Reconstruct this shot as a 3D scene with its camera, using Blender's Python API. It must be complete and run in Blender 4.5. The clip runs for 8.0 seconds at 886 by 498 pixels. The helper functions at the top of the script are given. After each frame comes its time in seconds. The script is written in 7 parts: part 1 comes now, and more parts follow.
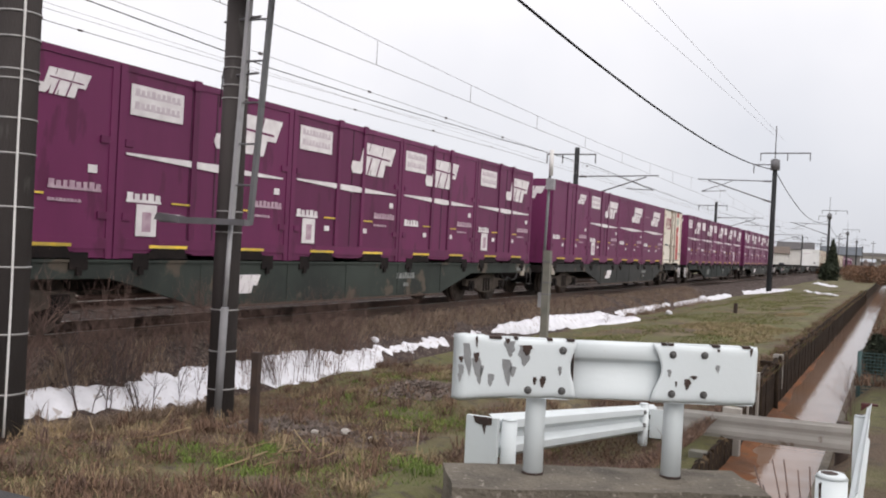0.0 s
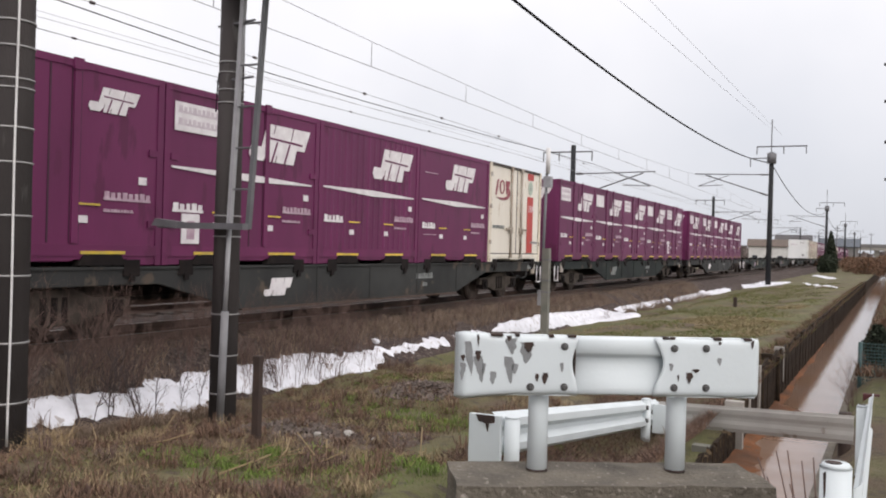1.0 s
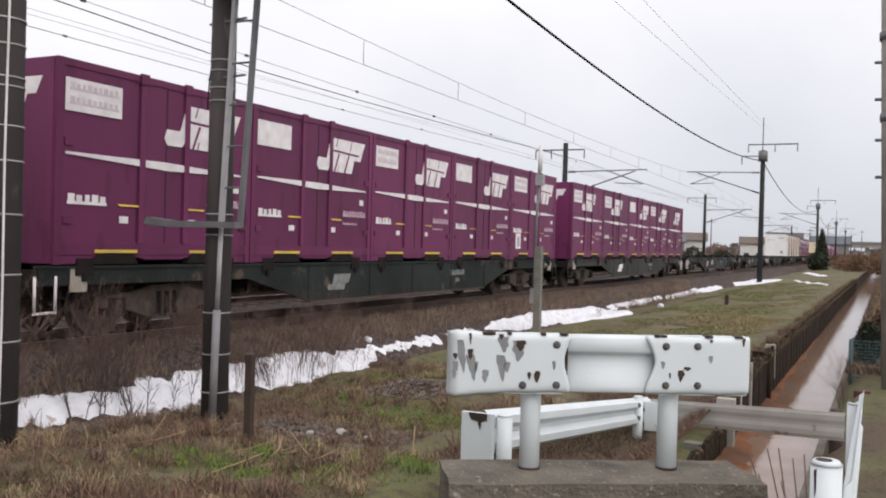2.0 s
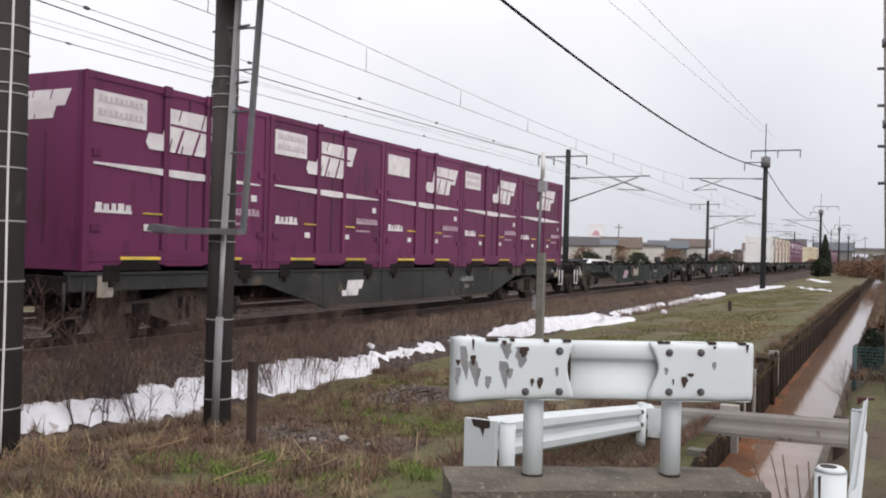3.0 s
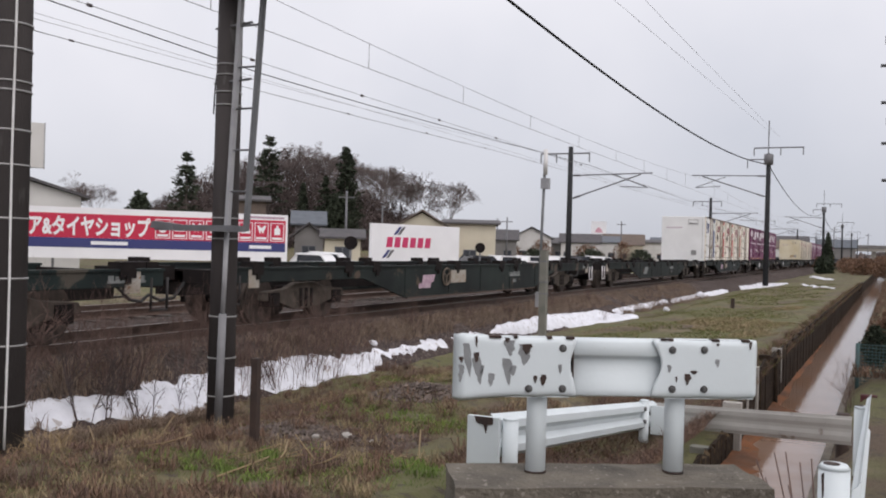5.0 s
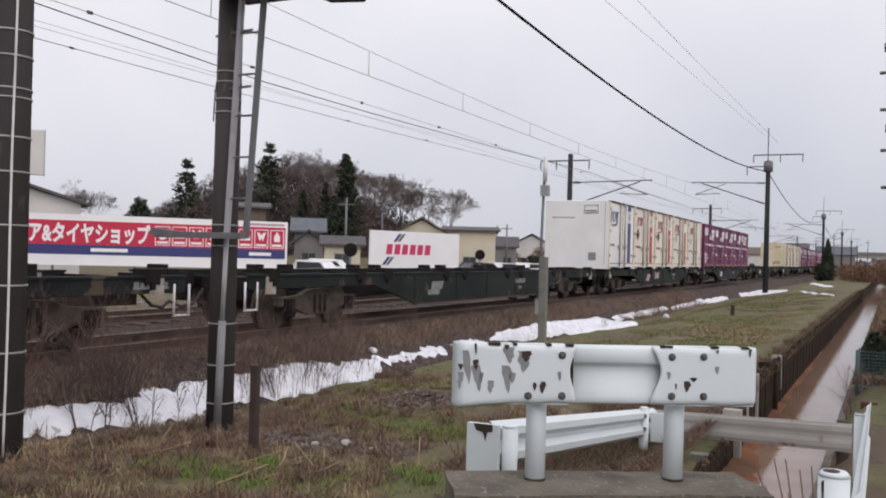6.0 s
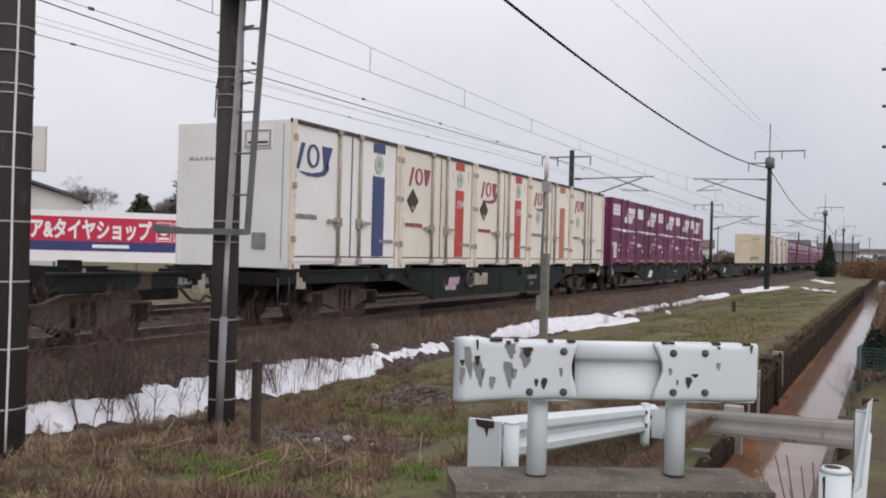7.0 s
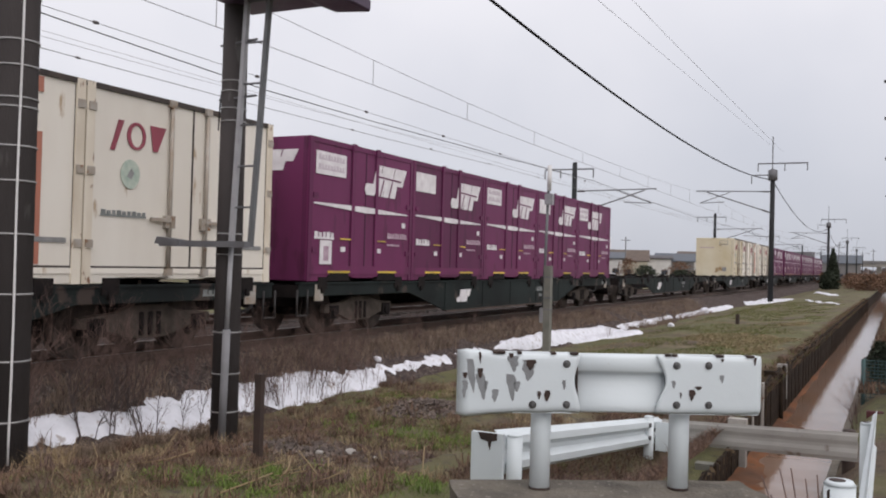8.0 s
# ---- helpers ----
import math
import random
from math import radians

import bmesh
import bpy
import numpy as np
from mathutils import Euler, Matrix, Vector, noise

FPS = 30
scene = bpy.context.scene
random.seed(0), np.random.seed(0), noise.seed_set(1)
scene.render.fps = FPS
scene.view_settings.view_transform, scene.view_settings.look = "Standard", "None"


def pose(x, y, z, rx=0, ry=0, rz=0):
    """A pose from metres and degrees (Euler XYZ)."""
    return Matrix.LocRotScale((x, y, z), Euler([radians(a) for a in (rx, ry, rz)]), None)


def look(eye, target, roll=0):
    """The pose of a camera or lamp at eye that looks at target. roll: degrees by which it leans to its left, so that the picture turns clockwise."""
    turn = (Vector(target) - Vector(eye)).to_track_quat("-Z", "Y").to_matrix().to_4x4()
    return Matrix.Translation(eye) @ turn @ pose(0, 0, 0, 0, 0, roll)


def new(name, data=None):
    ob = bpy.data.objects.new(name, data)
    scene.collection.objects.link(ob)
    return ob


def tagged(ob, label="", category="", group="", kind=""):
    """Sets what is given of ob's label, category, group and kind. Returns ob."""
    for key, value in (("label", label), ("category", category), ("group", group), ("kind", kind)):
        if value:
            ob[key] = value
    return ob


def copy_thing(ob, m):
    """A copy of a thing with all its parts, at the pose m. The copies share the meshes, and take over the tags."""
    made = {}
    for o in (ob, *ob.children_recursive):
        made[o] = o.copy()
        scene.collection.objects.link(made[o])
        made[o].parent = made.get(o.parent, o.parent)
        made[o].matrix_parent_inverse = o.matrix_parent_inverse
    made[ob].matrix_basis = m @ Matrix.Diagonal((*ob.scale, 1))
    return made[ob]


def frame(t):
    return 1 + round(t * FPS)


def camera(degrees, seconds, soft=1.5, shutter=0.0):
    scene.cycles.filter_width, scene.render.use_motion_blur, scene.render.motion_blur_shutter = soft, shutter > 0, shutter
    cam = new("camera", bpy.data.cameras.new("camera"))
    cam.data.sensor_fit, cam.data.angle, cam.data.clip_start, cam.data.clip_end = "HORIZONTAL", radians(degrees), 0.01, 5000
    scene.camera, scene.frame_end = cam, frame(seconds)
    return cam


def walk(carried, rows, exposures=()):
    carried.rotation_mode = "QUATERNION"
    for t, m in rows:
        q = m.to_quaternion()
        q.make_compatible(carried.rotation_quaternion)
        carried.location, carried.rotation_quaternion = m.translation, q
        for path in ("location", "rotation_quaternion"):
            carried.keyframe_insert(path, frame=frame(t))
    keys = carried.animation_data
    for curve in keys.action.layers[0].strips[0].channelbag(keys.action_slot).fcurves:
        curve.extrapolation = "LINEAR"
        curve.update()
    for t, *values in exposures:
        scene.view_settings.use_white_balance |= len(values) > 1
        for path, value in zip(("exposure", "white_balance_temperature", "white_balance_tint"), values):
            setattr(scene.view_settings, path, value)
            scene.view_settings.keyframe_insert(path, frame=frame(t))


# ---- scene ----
cam = camera(52.6, 8.0, soft=1.95)
PATH = [
    (0, pose(0.004, 0.009, 1.390, 89.729, -2.901, 26.190)),
    (0.5, pose(-0.001, 0.006, 1.383, 89.443, -2.615, 26.582)),
    (1, pose(0.000, 0.005, 1.380, 89.768, -1.661, 26.085)),
    (1.5, pose(0.002, 0.003, 1.383, 89.528, -1.585, 25.587)),
    (3, pose(0.001, 0.006, 1.381, 90.071, -1.546, 25.770)),
    (3.5, pose(0.000, 0.005, 1.379, 90.065, -1.525, 25.955)),
    (4, pose(-0.002, 0.003, 1.380, 89.783, -1.554, 25.944)),
    (4.5, pose(-0.003, 0.002, 1.381, 89.727, -1.560, 25.932)),
    (6, pose(0.001, 0.003, 1.381, 90.333, -1.563, 25.920)),
    (6.5, pose(-0.000, 0.005, 1.381, 90.334, -1.559, 25.920)),
    (7, pose(0.000, -0.000, 1.380, 90.100, -1.580, 26.000)),
    (7.5, pose(-0.001, 0.006, 1.379, 90.164, -1.573, 26.240)),
    (8, pose(0.003, -0.001, 1.380, 90.884, -1.542, 26.197)),
]
walk(cam, PATH, exposures=[(0, 0.40, 6800, 16), (1.5, 0.38, 6760, 16), (3.5, 0.34, 6700, 17), (4.5, 0.14, 6600, 17), (6.5, 0.12, 6600, 18), (8, 0.10, 6600, 17)])

# ---- light: overcast sky and a broad, weak sun ----
world = bpy.data.worlds.new("overcast_sky")
scene.world = world
world.use_nodes = True
wn, wl = world.node_tree.nodes, world.node_tree.links
wn.clear()
sky = wn.new("ShaderNodeTexSky")
sky.sky_type, sky.sun_disc = "NISHITA", False
sky.sun_elevation, sky.sun_rotation = radians(48), radians(150)
sky_gain = wn.new("ShaderNodeMixRGB")
sky_gain.blend_type, sky_gain.inputs[0].default_value = "MULTIPLY", 1
sky_gain.inputs[2].default_value = (0.10, 0.10, 0.10, 1)
cloud = wn.new("ShaderNodeTexNoise")
cloud.noise_dimensions = "4D"
cloud.inputs["W"].default_value = 3.1
cloud.inputs["Scale"].default_value, cloud.inputs["Detail"].default_value = 1.3, 5
ramp = wn.new("ShaderNodeValToRGB")
ramp.color_ramp.elements[0].position, ramp.color_ramp.elements[0].color = 0.30, (0.57, 0.62, 0.67, 1)
ramp.color_ramp.elements[1].position, ramp.color_ramp.elements[1].color = 0.72, (0.97, 0.985, 0.985, 1)
cover = wn.new("ShaderNodeMixRGB")
cover.inputs[0].default_value = 0.93
back = wn.new("ShaderNodeBackground")
back.inputs[1].default_value = 1.0
wout = wn.new("ShaderNodeOutputWorld")
wl.new(sky.outputs[0], sky_gain.inputs[1])
wl.new(cloud.outputs["Fac"], ramp.inputs[0])
wl.new(sky_gain.outputs[0], cover.inputs[1])
wl.new(ramp.outputs[0], cover.inputs[2])
# the cloud deck greys towards the horizon all round
deck = wn.new("ShaderNodeTexCoord")
split = wn.new("ShaderNodeSeparateXYZ")
rise_ramp = wn.new("ShaderNodeValToRGB")
rise_ramp.color_ramp.elements[0].position, rise_ramp.color_ramp.elements[0].color = 0.0, (0.70, 0.725, 0.765, 1)
rise_ramp.color_ramp.elements[1].position, rise_ramp.color_ramp.elements[1].color = 0.34, (1.06, 1.06, 1.06, 1)
greyed = wn.new("ShaderNodeMixRGB")
greyed.blend_type, greyed.inputs[0].default_value = "MULTIPLY", 1
wl.new(deck.outputs["Generated"], split.inputs[0])
wl.new(split.outputs[2], rise_ramp.inputs[0])
wl.new(cover.outputs[0], greyed.inputs[1])
wl.new(rise_ramp.outputs[0], greyed.inputs[2])
wl.new(greyed.outputs[0], back.inputs[0])
wl.new(back.outputs[0], wout.inputs[0])

sun_data = bpy.data.lights.new("sun", "SUN")
sun_data.energy, sun_data.angle, sun_data.color = 1.5, radians(80), (1.0, 0.98, 0.95)
sun = new("sun", sun_data)
sun.matrix_basis = look((20, -15, 27), (0, 0, 0))


# ---- materials ----
def mat(name, c1, c2=None, scale=3.0, rough=0.7, metal=0.0, bump=0.15, fine=60.0, c3=None, spots=8.0, at=0.62, vary=0.0, stretch=(1, 1, 1), island=0.0):
    """A surface: c1 and c2 mottled at the given scale, c3 in worn spots, fine relief."""
    m = bpy.data.materials.new(name)
    m.use_nodes = True
    n, l = m.node_tree.nodes, m.node_tree.links
    b = n["Principled BSDF"]
    b.inputs["Roughness"].default_value, b.inputs["Metallic"].default_value = rough, metal
    c2 = c2 or tuple(0.8 * v for v in c1)
    tc, mp = n.new("ShaderNodeTexCoord"), n.new("ShaderNodeMapping")
    mp.inputs["Scale"].default_value = stretch
    l.new(tc.outputs["Object"], mp.inputs["Vector"])
    def tex(s, d=4):
        t = n.new("ShaderNodeTexNoise")
        t.inputs["Scale"].default_value, t.inputs["Detail"].default_value = s, d
        l.new(mp.outputs[0], t.inputs["Vector"])
        return t
    big = tex(scale, 6)
    r = n.new("ShaderNodeValToRGB")
    r.color_ramp.elements[0].position, r.color_ramp.elements[0].color = 0.32, (*c1, 1)
    r.color_ramp.elements[1].position, r.color_ramp.elements[1].color = 0.70, (*c2, 1)
    l.new(big.outputs["Fac"], r.inputs[0])
    col = r.outputs[0]
    if c3:
        s3 = tex(spots, 5)
        k = n.new("ShaderNodeMapRange")
        k.inputs["From Min"].default_value, k.inputs["From Max"].default_value = at, at + 0.05
        l.new(s3.outputs["Fac"], k.inputs["Value"])
        mx = n.new("ShaderNodeMixRGB")
        mx.inputs[2].default_value = (*c3, 1)
        l.new(k.outputs[0], mx.inputs[0])
        l.new(col, mx.inputs[1])
        col = mx.outputs[0]
    if vary or island:
        src = n.new("ShaderNodeObjectInfo").outputs["Random"] if vary else n.new("ShaderNodeNewGeometry").outputs["Random Per Island"]
        k = n.new("ShaderNodeMapRange")
        a = vary or island
        k.inputs["To Min"].default_value, k.inputs["To Max"].default_value = 1 - a, 1 + a
        l.new(src, k.inputs["Value"])
        hs = n.new("ShaderNodeHueSaturation")
        l.new(k.outputs[0], hs.inputs["Value"])
        l.new(col, hs.inputs["Color"])
        col = hs.outputs[0]
    l.new(col, b.inputs["Base Color"])
    if bump:
        ft = tex(fine, 3)
        bp = n.new("ShaderNodeBump")
        bp.inputs["Strength"].default_value, bp.inputs["Distance"].default_value = bump, 0.02
        l.new(ft.outputs["Fac"], bp.inputs["Height"])
        l.new(bp.outputs[0], b.inputs["Normal"])
    return m


M_PURPLE = mat("purple_paint", (0.146, 0.024, 0.086), (0.114, 0.020, 0.068), 1.5, 0.5, 0, 0.05, 30, (0.100, 0.018, 0.058), 3.2, 0.57, vary=0.16, stretch=(1, 1, 0.3))
M_WHITEC = mat("cream_white_paint", (0.80, 0.76, 0.68), (0.71, 0.66, 0.575), 1.4, 0.5, 0, 0.05, 30, (0.46, 0.35, 0.23), 4.0, 0.67, vary=0.06, stretch=(1, 1, 0.3))
M_YELLOWC = mat("stained_cream_paint", (0.68, 0.62, 0.48), (0.56, 0.47, 0.30), 0.7, 0.6, 0, 0.05, 30, (0.30, 0.18, 0.08), 1.6, 0.62)
M_COLDW = mat("bright_white_paint", (0.80, 0.80, 0.79), (0.72, 0.72, 0.71), 1.2, 0.45, 0, 0.05, 30)
M_MARK = mat("white_marking", (0.78, 0.76, 0.77), (0.62, 0.58, 0.60), 5, 0.6, 0, 0.05)
M_MARKDIM = mat("faded_marking", (0.50, 0.38, 0.44), (0.34, 0.21, 0.28), 9, 0.7, 0, 0.05)
M_NOTICE = mat("pale_mauve_print", (0.60, 0.54, 0.58), (0.50, 0.43, 0.48), 9, 0.7, 0, 0.05)
M_GRSTENCIL = mat("faded_grey_stencil", (0.24, 0.25, 0.245), (0.13, 0.145, 0.14), 9, 0.7, 0, 0.05)
M_YEL = mat("yellow_paint", (0.74, 0.52, 0.05), (0.50, 0.37, 0.09), 6, 0.6, vary=0.3)
M_RED = mat("red_paint", (0.50, 0.055, 0.045), (0.40, 0.05, 0.045), 2, 0.5, 0, 0.03)
M_WINE = mat("wine_red_paint", (0.30, 0.05, 0.08), (0.24, 0.05, 0.07), 2, 0.5, 0, 0.03)
M_NAVY = mat("navy_paint", (0.035, 0.055, 0.16), (0.05, 0.07, 0.17), 2, 0.5, 0, 0.03)
M_GREENMARK = mat("green_mark", (0.33, 0.43, 0.36), (0.50, 0.55, 0.47), 14, 0.6, 0, 0.03)
M_GASKET = mat("dark_gasket", (0.035, 0.028, 0.026), (0.065, 0.048, 0.038), 5, 0.7)
M_RUSTSTEEL = mat("galvanised_rusty_steel", (0.42, 0.39, 0.35), (0.30, 0.24, 0.18), 4, 0.55, 0.2, 0.1, 60, (0.25, 0.12, 0.05), 9, 0.62)
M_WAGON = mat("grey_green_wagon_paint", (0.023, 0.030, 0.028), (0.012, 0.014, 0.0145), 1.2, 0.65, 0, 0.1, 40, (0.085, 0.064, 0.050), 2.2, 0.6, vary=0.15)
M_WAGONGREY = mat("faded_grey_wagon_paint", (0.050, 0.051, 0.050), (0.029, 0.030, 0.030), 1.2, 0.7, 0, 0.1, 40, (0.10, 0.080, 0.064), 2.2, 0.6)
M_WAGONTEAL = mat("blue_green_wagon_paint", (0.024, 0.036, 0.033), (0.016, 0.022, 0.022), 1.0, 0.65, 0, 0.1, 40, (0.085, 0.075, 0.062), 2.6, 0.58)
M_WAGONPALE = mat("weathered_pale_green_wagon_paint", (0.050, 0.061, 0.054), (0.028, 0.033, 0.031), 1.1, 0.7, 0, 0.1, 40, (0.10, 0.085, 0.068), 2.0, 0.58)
# Darker copy of the wagon paint, with wagon 7's shadow in its colour.
M_WAGONDARK = mat("dark_shaded_wagon_paint", (0.018, 0.025, 0.024), (0.010, 0.012, 0.012), 1.2, 0.65, 0, 0.1, 40, (0.060, 0.046, 0.040), 2.2, 0.6)
M_BAREBOLSTER = mat("dull_black_step_paint", (0.030, 0.027, 0.026), (0.018, 0.016, 0.016), 4, 0.7)
M_FADEDRED = mat("faded_orange_red_paint", (0.46, 0.17, 0.11), (0.38, 0.16, 0.11), 2, 0.6, 0, 0.03)
M_FADEDPINK = mat("faded_pink_sign", (0.62, 0.34, 0.40), (0.55, 0.30, 0.36), 1, 0.6, 0, 0)
# Running gear; also blackens the fork pockets in place of recess shade.
M_UNDER = mat("dark_gear_and_pocket_shade", (0.011, 0.0092, 0.0095), (0.020, 0.0155, 0.0145), 5, 0.85, 0.0, 0.2)
M_BRAKE = mat("brown_brake_dust", (0.100, 0.083, 0.070), (0.046, 0.038, 0.032), 5, 0.9)
M_TREAD = mat("worn_wheel_steel", (0.085, 0.068, 0.058), (0.042, 0.034, 0.030), 6, 0.7, 0.1)
M_RAIL = mat("rail_steel", (0.11, 0.07, 0.052), (0.065, 0.043, 0.035), 5, 0.6, 0.3)
M_RAILTOP = mat("polished_rail_top", (0.30, 0.28, 0.26), (0.22, 0.20, 0.18), 4, 0.45, 0.7, 0.02)
M_SLEEPER = mat("concrete_sleeper", (0.10, 0.085, 0.075), (0.06, 0.052, 0.046), 5, 0.9, vary=0.15)
M_BALLAST = mat("brown_ballast", (0.074, 0.055, 0.050), (0.037, 0.028, 0.026), 7, 0.95, 0, 0.9, 22, (0.19, 0.165, 0.145), 26, 0.58)
M_STONE = mat("ballast_stone", (0.145, 0.115, 0.098), (0.078, 0.060, 0.052), 4, 0.95, 0, 0.3, 50, island=0.4)
M_POLE = mat("dark_weathered_concrete", (0.080, 0.071, 0.070), (0.052, 0.046, 0.045), 2.2, 0.85, 0, 0.35, 70, (0.10, 0.095, 0.09), 6, 0.64, stretch=(1, 1, 0.25))
M_GALV = mat("galvanised_steel", (0.36, 0.36, 0.37), (0.27, 0.27, 0.28), 5, 0.5, 0.5, 0.05)
M_GREYSTEEL = mat("dull_grey_steel", (0.17, 0.17, 0.18), (0.12, 0.12, 0.125), 4, 0.6, 0.3, 0.1)
M_WHITEPIPE = mat("white_pipe", (0.66, 0.65, 0.64), (0.54, 0.53, 0.52), 3, 0.5, 0, 0.03)
M_BAND = mat("steel_band", (0.33, 0.325, 0.32), (0.23, 0.225, 0.22), 9, 0.45, 0.4, 0.05)
M_PURPLEBOX = mat("dark_plum_enamel", (0.062, 0.034, 0.066), (0.046, 0.026, 0.052), 3, 0.5)
M_WIRE = mat("dark_wire", (0.024, 0.024, 0.025), (0.018, 0.018, 0.019), 2, 0.95, 0, 0)
M_MAST = mat("blackened_mast_concrete", (0.040, 0.041, 0.043), (0.026, 0.027, 0.029), 2.2, 0.85, 0, 0.3, 60, (0.075, 0.075, 0.075), 5, 0.64, stretch=(1, 1, 0.25))
M_WIREGREY = mat("copper_grey_wire", (0.22, 0.22, 0.23), (0.18, 0.18, 0.185), 2, 0.6, 0, 0)
M_INSUL = mat("dark_insulator", (0.09, 0.075, 0.07), (0.06, 0.05, 0.05), 4, 0.35)
M_GRWHITE = mat("white_guardrail_paint", (0.60, 0.655, 0.672), (0.555, 0.605, 0.62), 2, 0.5, 0, 0.04, 40, (0.49, 0.50, 0.48), 9, 0.70)
M_GRGREY = mat("bare_zinc_patch", (0.235, 0.245, 0.25), (0.185, 0.19, 0.195), 12, 0.6, 0.1)
M_GRRUST = mat("dark_rust_patch", (0.026, 0.019, 0.017), (0.055, 0.030, 0.022), 18, 0.85)
M_BOLT = mat("weathered_bolt_steel", (0.115, 0.115, 0.115), (0.070, 0.068, 0.066), 20, 0.6, 0.3)
M_GRZINC = mat("dull_zinc_beam", (0.43, 0.415, 0.385), (0.33, 0.315, 0.29), 2.5, 0.65, 0.0, 0.1, 40, (0.20, 0.17, 0.14), 5, 0.62)
M_CONC = mat("mossy_dark_concrete", (0.170, 0.148, 0.118), (0.068, 0.060, 0.048), 3.2, 0.95, 0, 1.0, 40, (0.24, 0.215, 0.185), 26, 0.62)
M_CONCL = mat("pale_concrete", (0.36, 0.34, 0.31), (0.25, 0.235, 0.215), 3, 0.9, 0, 0.4, 50)
M_ASPHALT = mat("asphalt", (0.055, 0.055, 0.055), (0.04, 0.04, 0.04), 6, 0.95, 0, 0.5, 120)
M_PILE = mat("dark_timber_boards", (0.034, 0.023, 0.016), (0.014, 0.010, 0.007), 4.5, 0.95, 0, 0.9, 18, (0.085, 0.06, 0.036), 7, 0.60)
M_STAKE = mat("rusted_brown_stake", (0.050, 0.030, 0.022), (0.030, 0.020, 0.017), 9, 0.85)
M_SNOW = mat("old_snow", (0.74, 0.75, 0.80), (0.58, 0.59, 0.63), 5, 0.75, 0, 0.6, 14, (0.40, 0.37, 0.36), 9, 0.61)
M_TWIG = mat("bare_twig", (0.165, 0.110, 0.093), (0.092, 0.063, 0.055), 3, 0.9, 0, 0, island=0.35)
M_DARKSTEM = mat("wet_dark_stem", (0.075, 0.052, 0.048), (0.045, 0.034, 0.032), 3, 0.85, 0, 0, island=0.3)
M_BRUSH = mat("grey_brown_brush", (0.105, 0.080, 0.074), (0.060, 0.048, 0.046), 0.3, 0.95, 0, 0, island=0.35)
M_PIPEGREY = mat("pale_grey_pipe", (0.36, 0.36, 0.37), (0.27, 0.27, 0.28), 4, 0.5, 0, 0.03)
M_TAN = mat("bleached_tan_grass", (0.29, 0.225, 0.130), (0.19, 0.145, 0.082), 4, 0.9, 0, 0, island=0.35)
# Darker purple: the door gap, and shading painted in beside the lock bars.
M_SEAMSHADE = mat("dark_gap_and_bar_shade", (0.052, 0.014, 0.032), (0.04, 0.012, 0.026), 3, 0.7, 0, 0)
M_STUB = mat("olive_grey_concrete", (0.21, 0.205, 0.175), (0.14, 0.14, 0.12), 4, 0.9, 0, 0.4, 40)
M_PIPEDARK = mat("dull_grey_pipe", (0.15, 0.155, 0.16), (0.11, 0.115, 0.12), 4, 0.6, 0.2)
M_BRAKEWHEEL = mat("dusty_tan_steel", (0.15, 0.115, 0.085), (0.09, 0.07, 0.055), 6, 0.7)
M_DRY = mat("dry_straw", (0.36, 0.27, 0.15), (0.24, 0.17, 0.09), 4, 0.9, 0, 0, island=0.4)
M_SLOPE = mat("dull_khaki_weeds", (0.270, 0.200, 0.148), (0.160, 0.118, 0.086), 4, 0.9, 0, 0, island=0.4)
M_DULLDRY = mat("brown_dead_grass", (0.168, 0.100, 0.066), (0.088, 0.055, 0.037), 4, 0.9, 0, 0, island=0.45)
M_GRASS = mat("green_grass", (0.150, 0.215, 0.036), (0.090, 0.140, 0.026), 4, 0.85, 0, 0, island=0.4)
M_OLIVE = mat("olive_grass", (0.158, 0.178, 0.050), (0.100, 0.112, 0.034), 4, 0.9, 0, 0, island=0.4)
M_FARGRASS = mat("short_dull_green_grass", (0.138, 0.152, 0.044), (0.096, 0.102, 0.033), 0.8, 0.9, 0, 0, island=0.2)
M_CONDUIT = mat("matt_grey_conduit", (0.215, 0.215, 0.225), (0.165, 0.165, 0.17), 4, 0.85, 0, 0.03)
M_LEAF = mat("dark_conifer_needles", (0.030, 0.038, 0.026), (0.046, 0.055, 0.036), 2, 0.9, 0, 0, island=0.4)
M_BARK = mat("grey_brown_bark", (0.105, 0.085, 0.072), (0.07, 0.056, 0.05), 3, 0.95)
M_BARETWIG = mat("pale_winter_twigs", (0.185, 0.150, 0.140), (0.125, 0.100, 0.094), 2, 0.95, 0, 0, island=0.3)
M_HEDGE = mat("russet_winter_shrub", (0.190, 0.105, 0.062), (0.115, 0.068, 0.044), 2, 0.95, 0, 0, island=0.4)
M_WALLW = mat("off_white_wall", (0.62, 0.61, 0.59), (0.50, 0.49, 0.47), 0.5, 0.85)
M_WALLC = mat("cream_yellow_wall", (0.58, 0.53, 0.42), (0.50, 0.455, 0.36), 0.5, 0.85)
M_WALLG = mat("grey_wall", (0.20, 0.19, 0.185), (0.14, 0.135, 0.13), 0.5, 0.85)
M_ROOF = mat("dark_roof", (0.085, 0.078, 0.080), (0.055, 0.052, 0.056), 1.5, 0.7, 0, 0.3, 12)
M_ROOFB = mat("slate_blue_roof", (0.10, 0.115, 0.135), (0.075, 0.085, 0.10), 1.5, 0.6, 0, 0.3, 12)
M_ROOFR = mat("brown_roof", (0.13, 0.095, 0.075), (0.09, 0.068, 0.055), 1.5, 0.7, 0, 0.3, 12)
M_GLASS = mat("dark_window_glass", (0.035, 0.04, 0.05), (0.06, 0.065, 0.075), 1, 0.15, 0, 0)
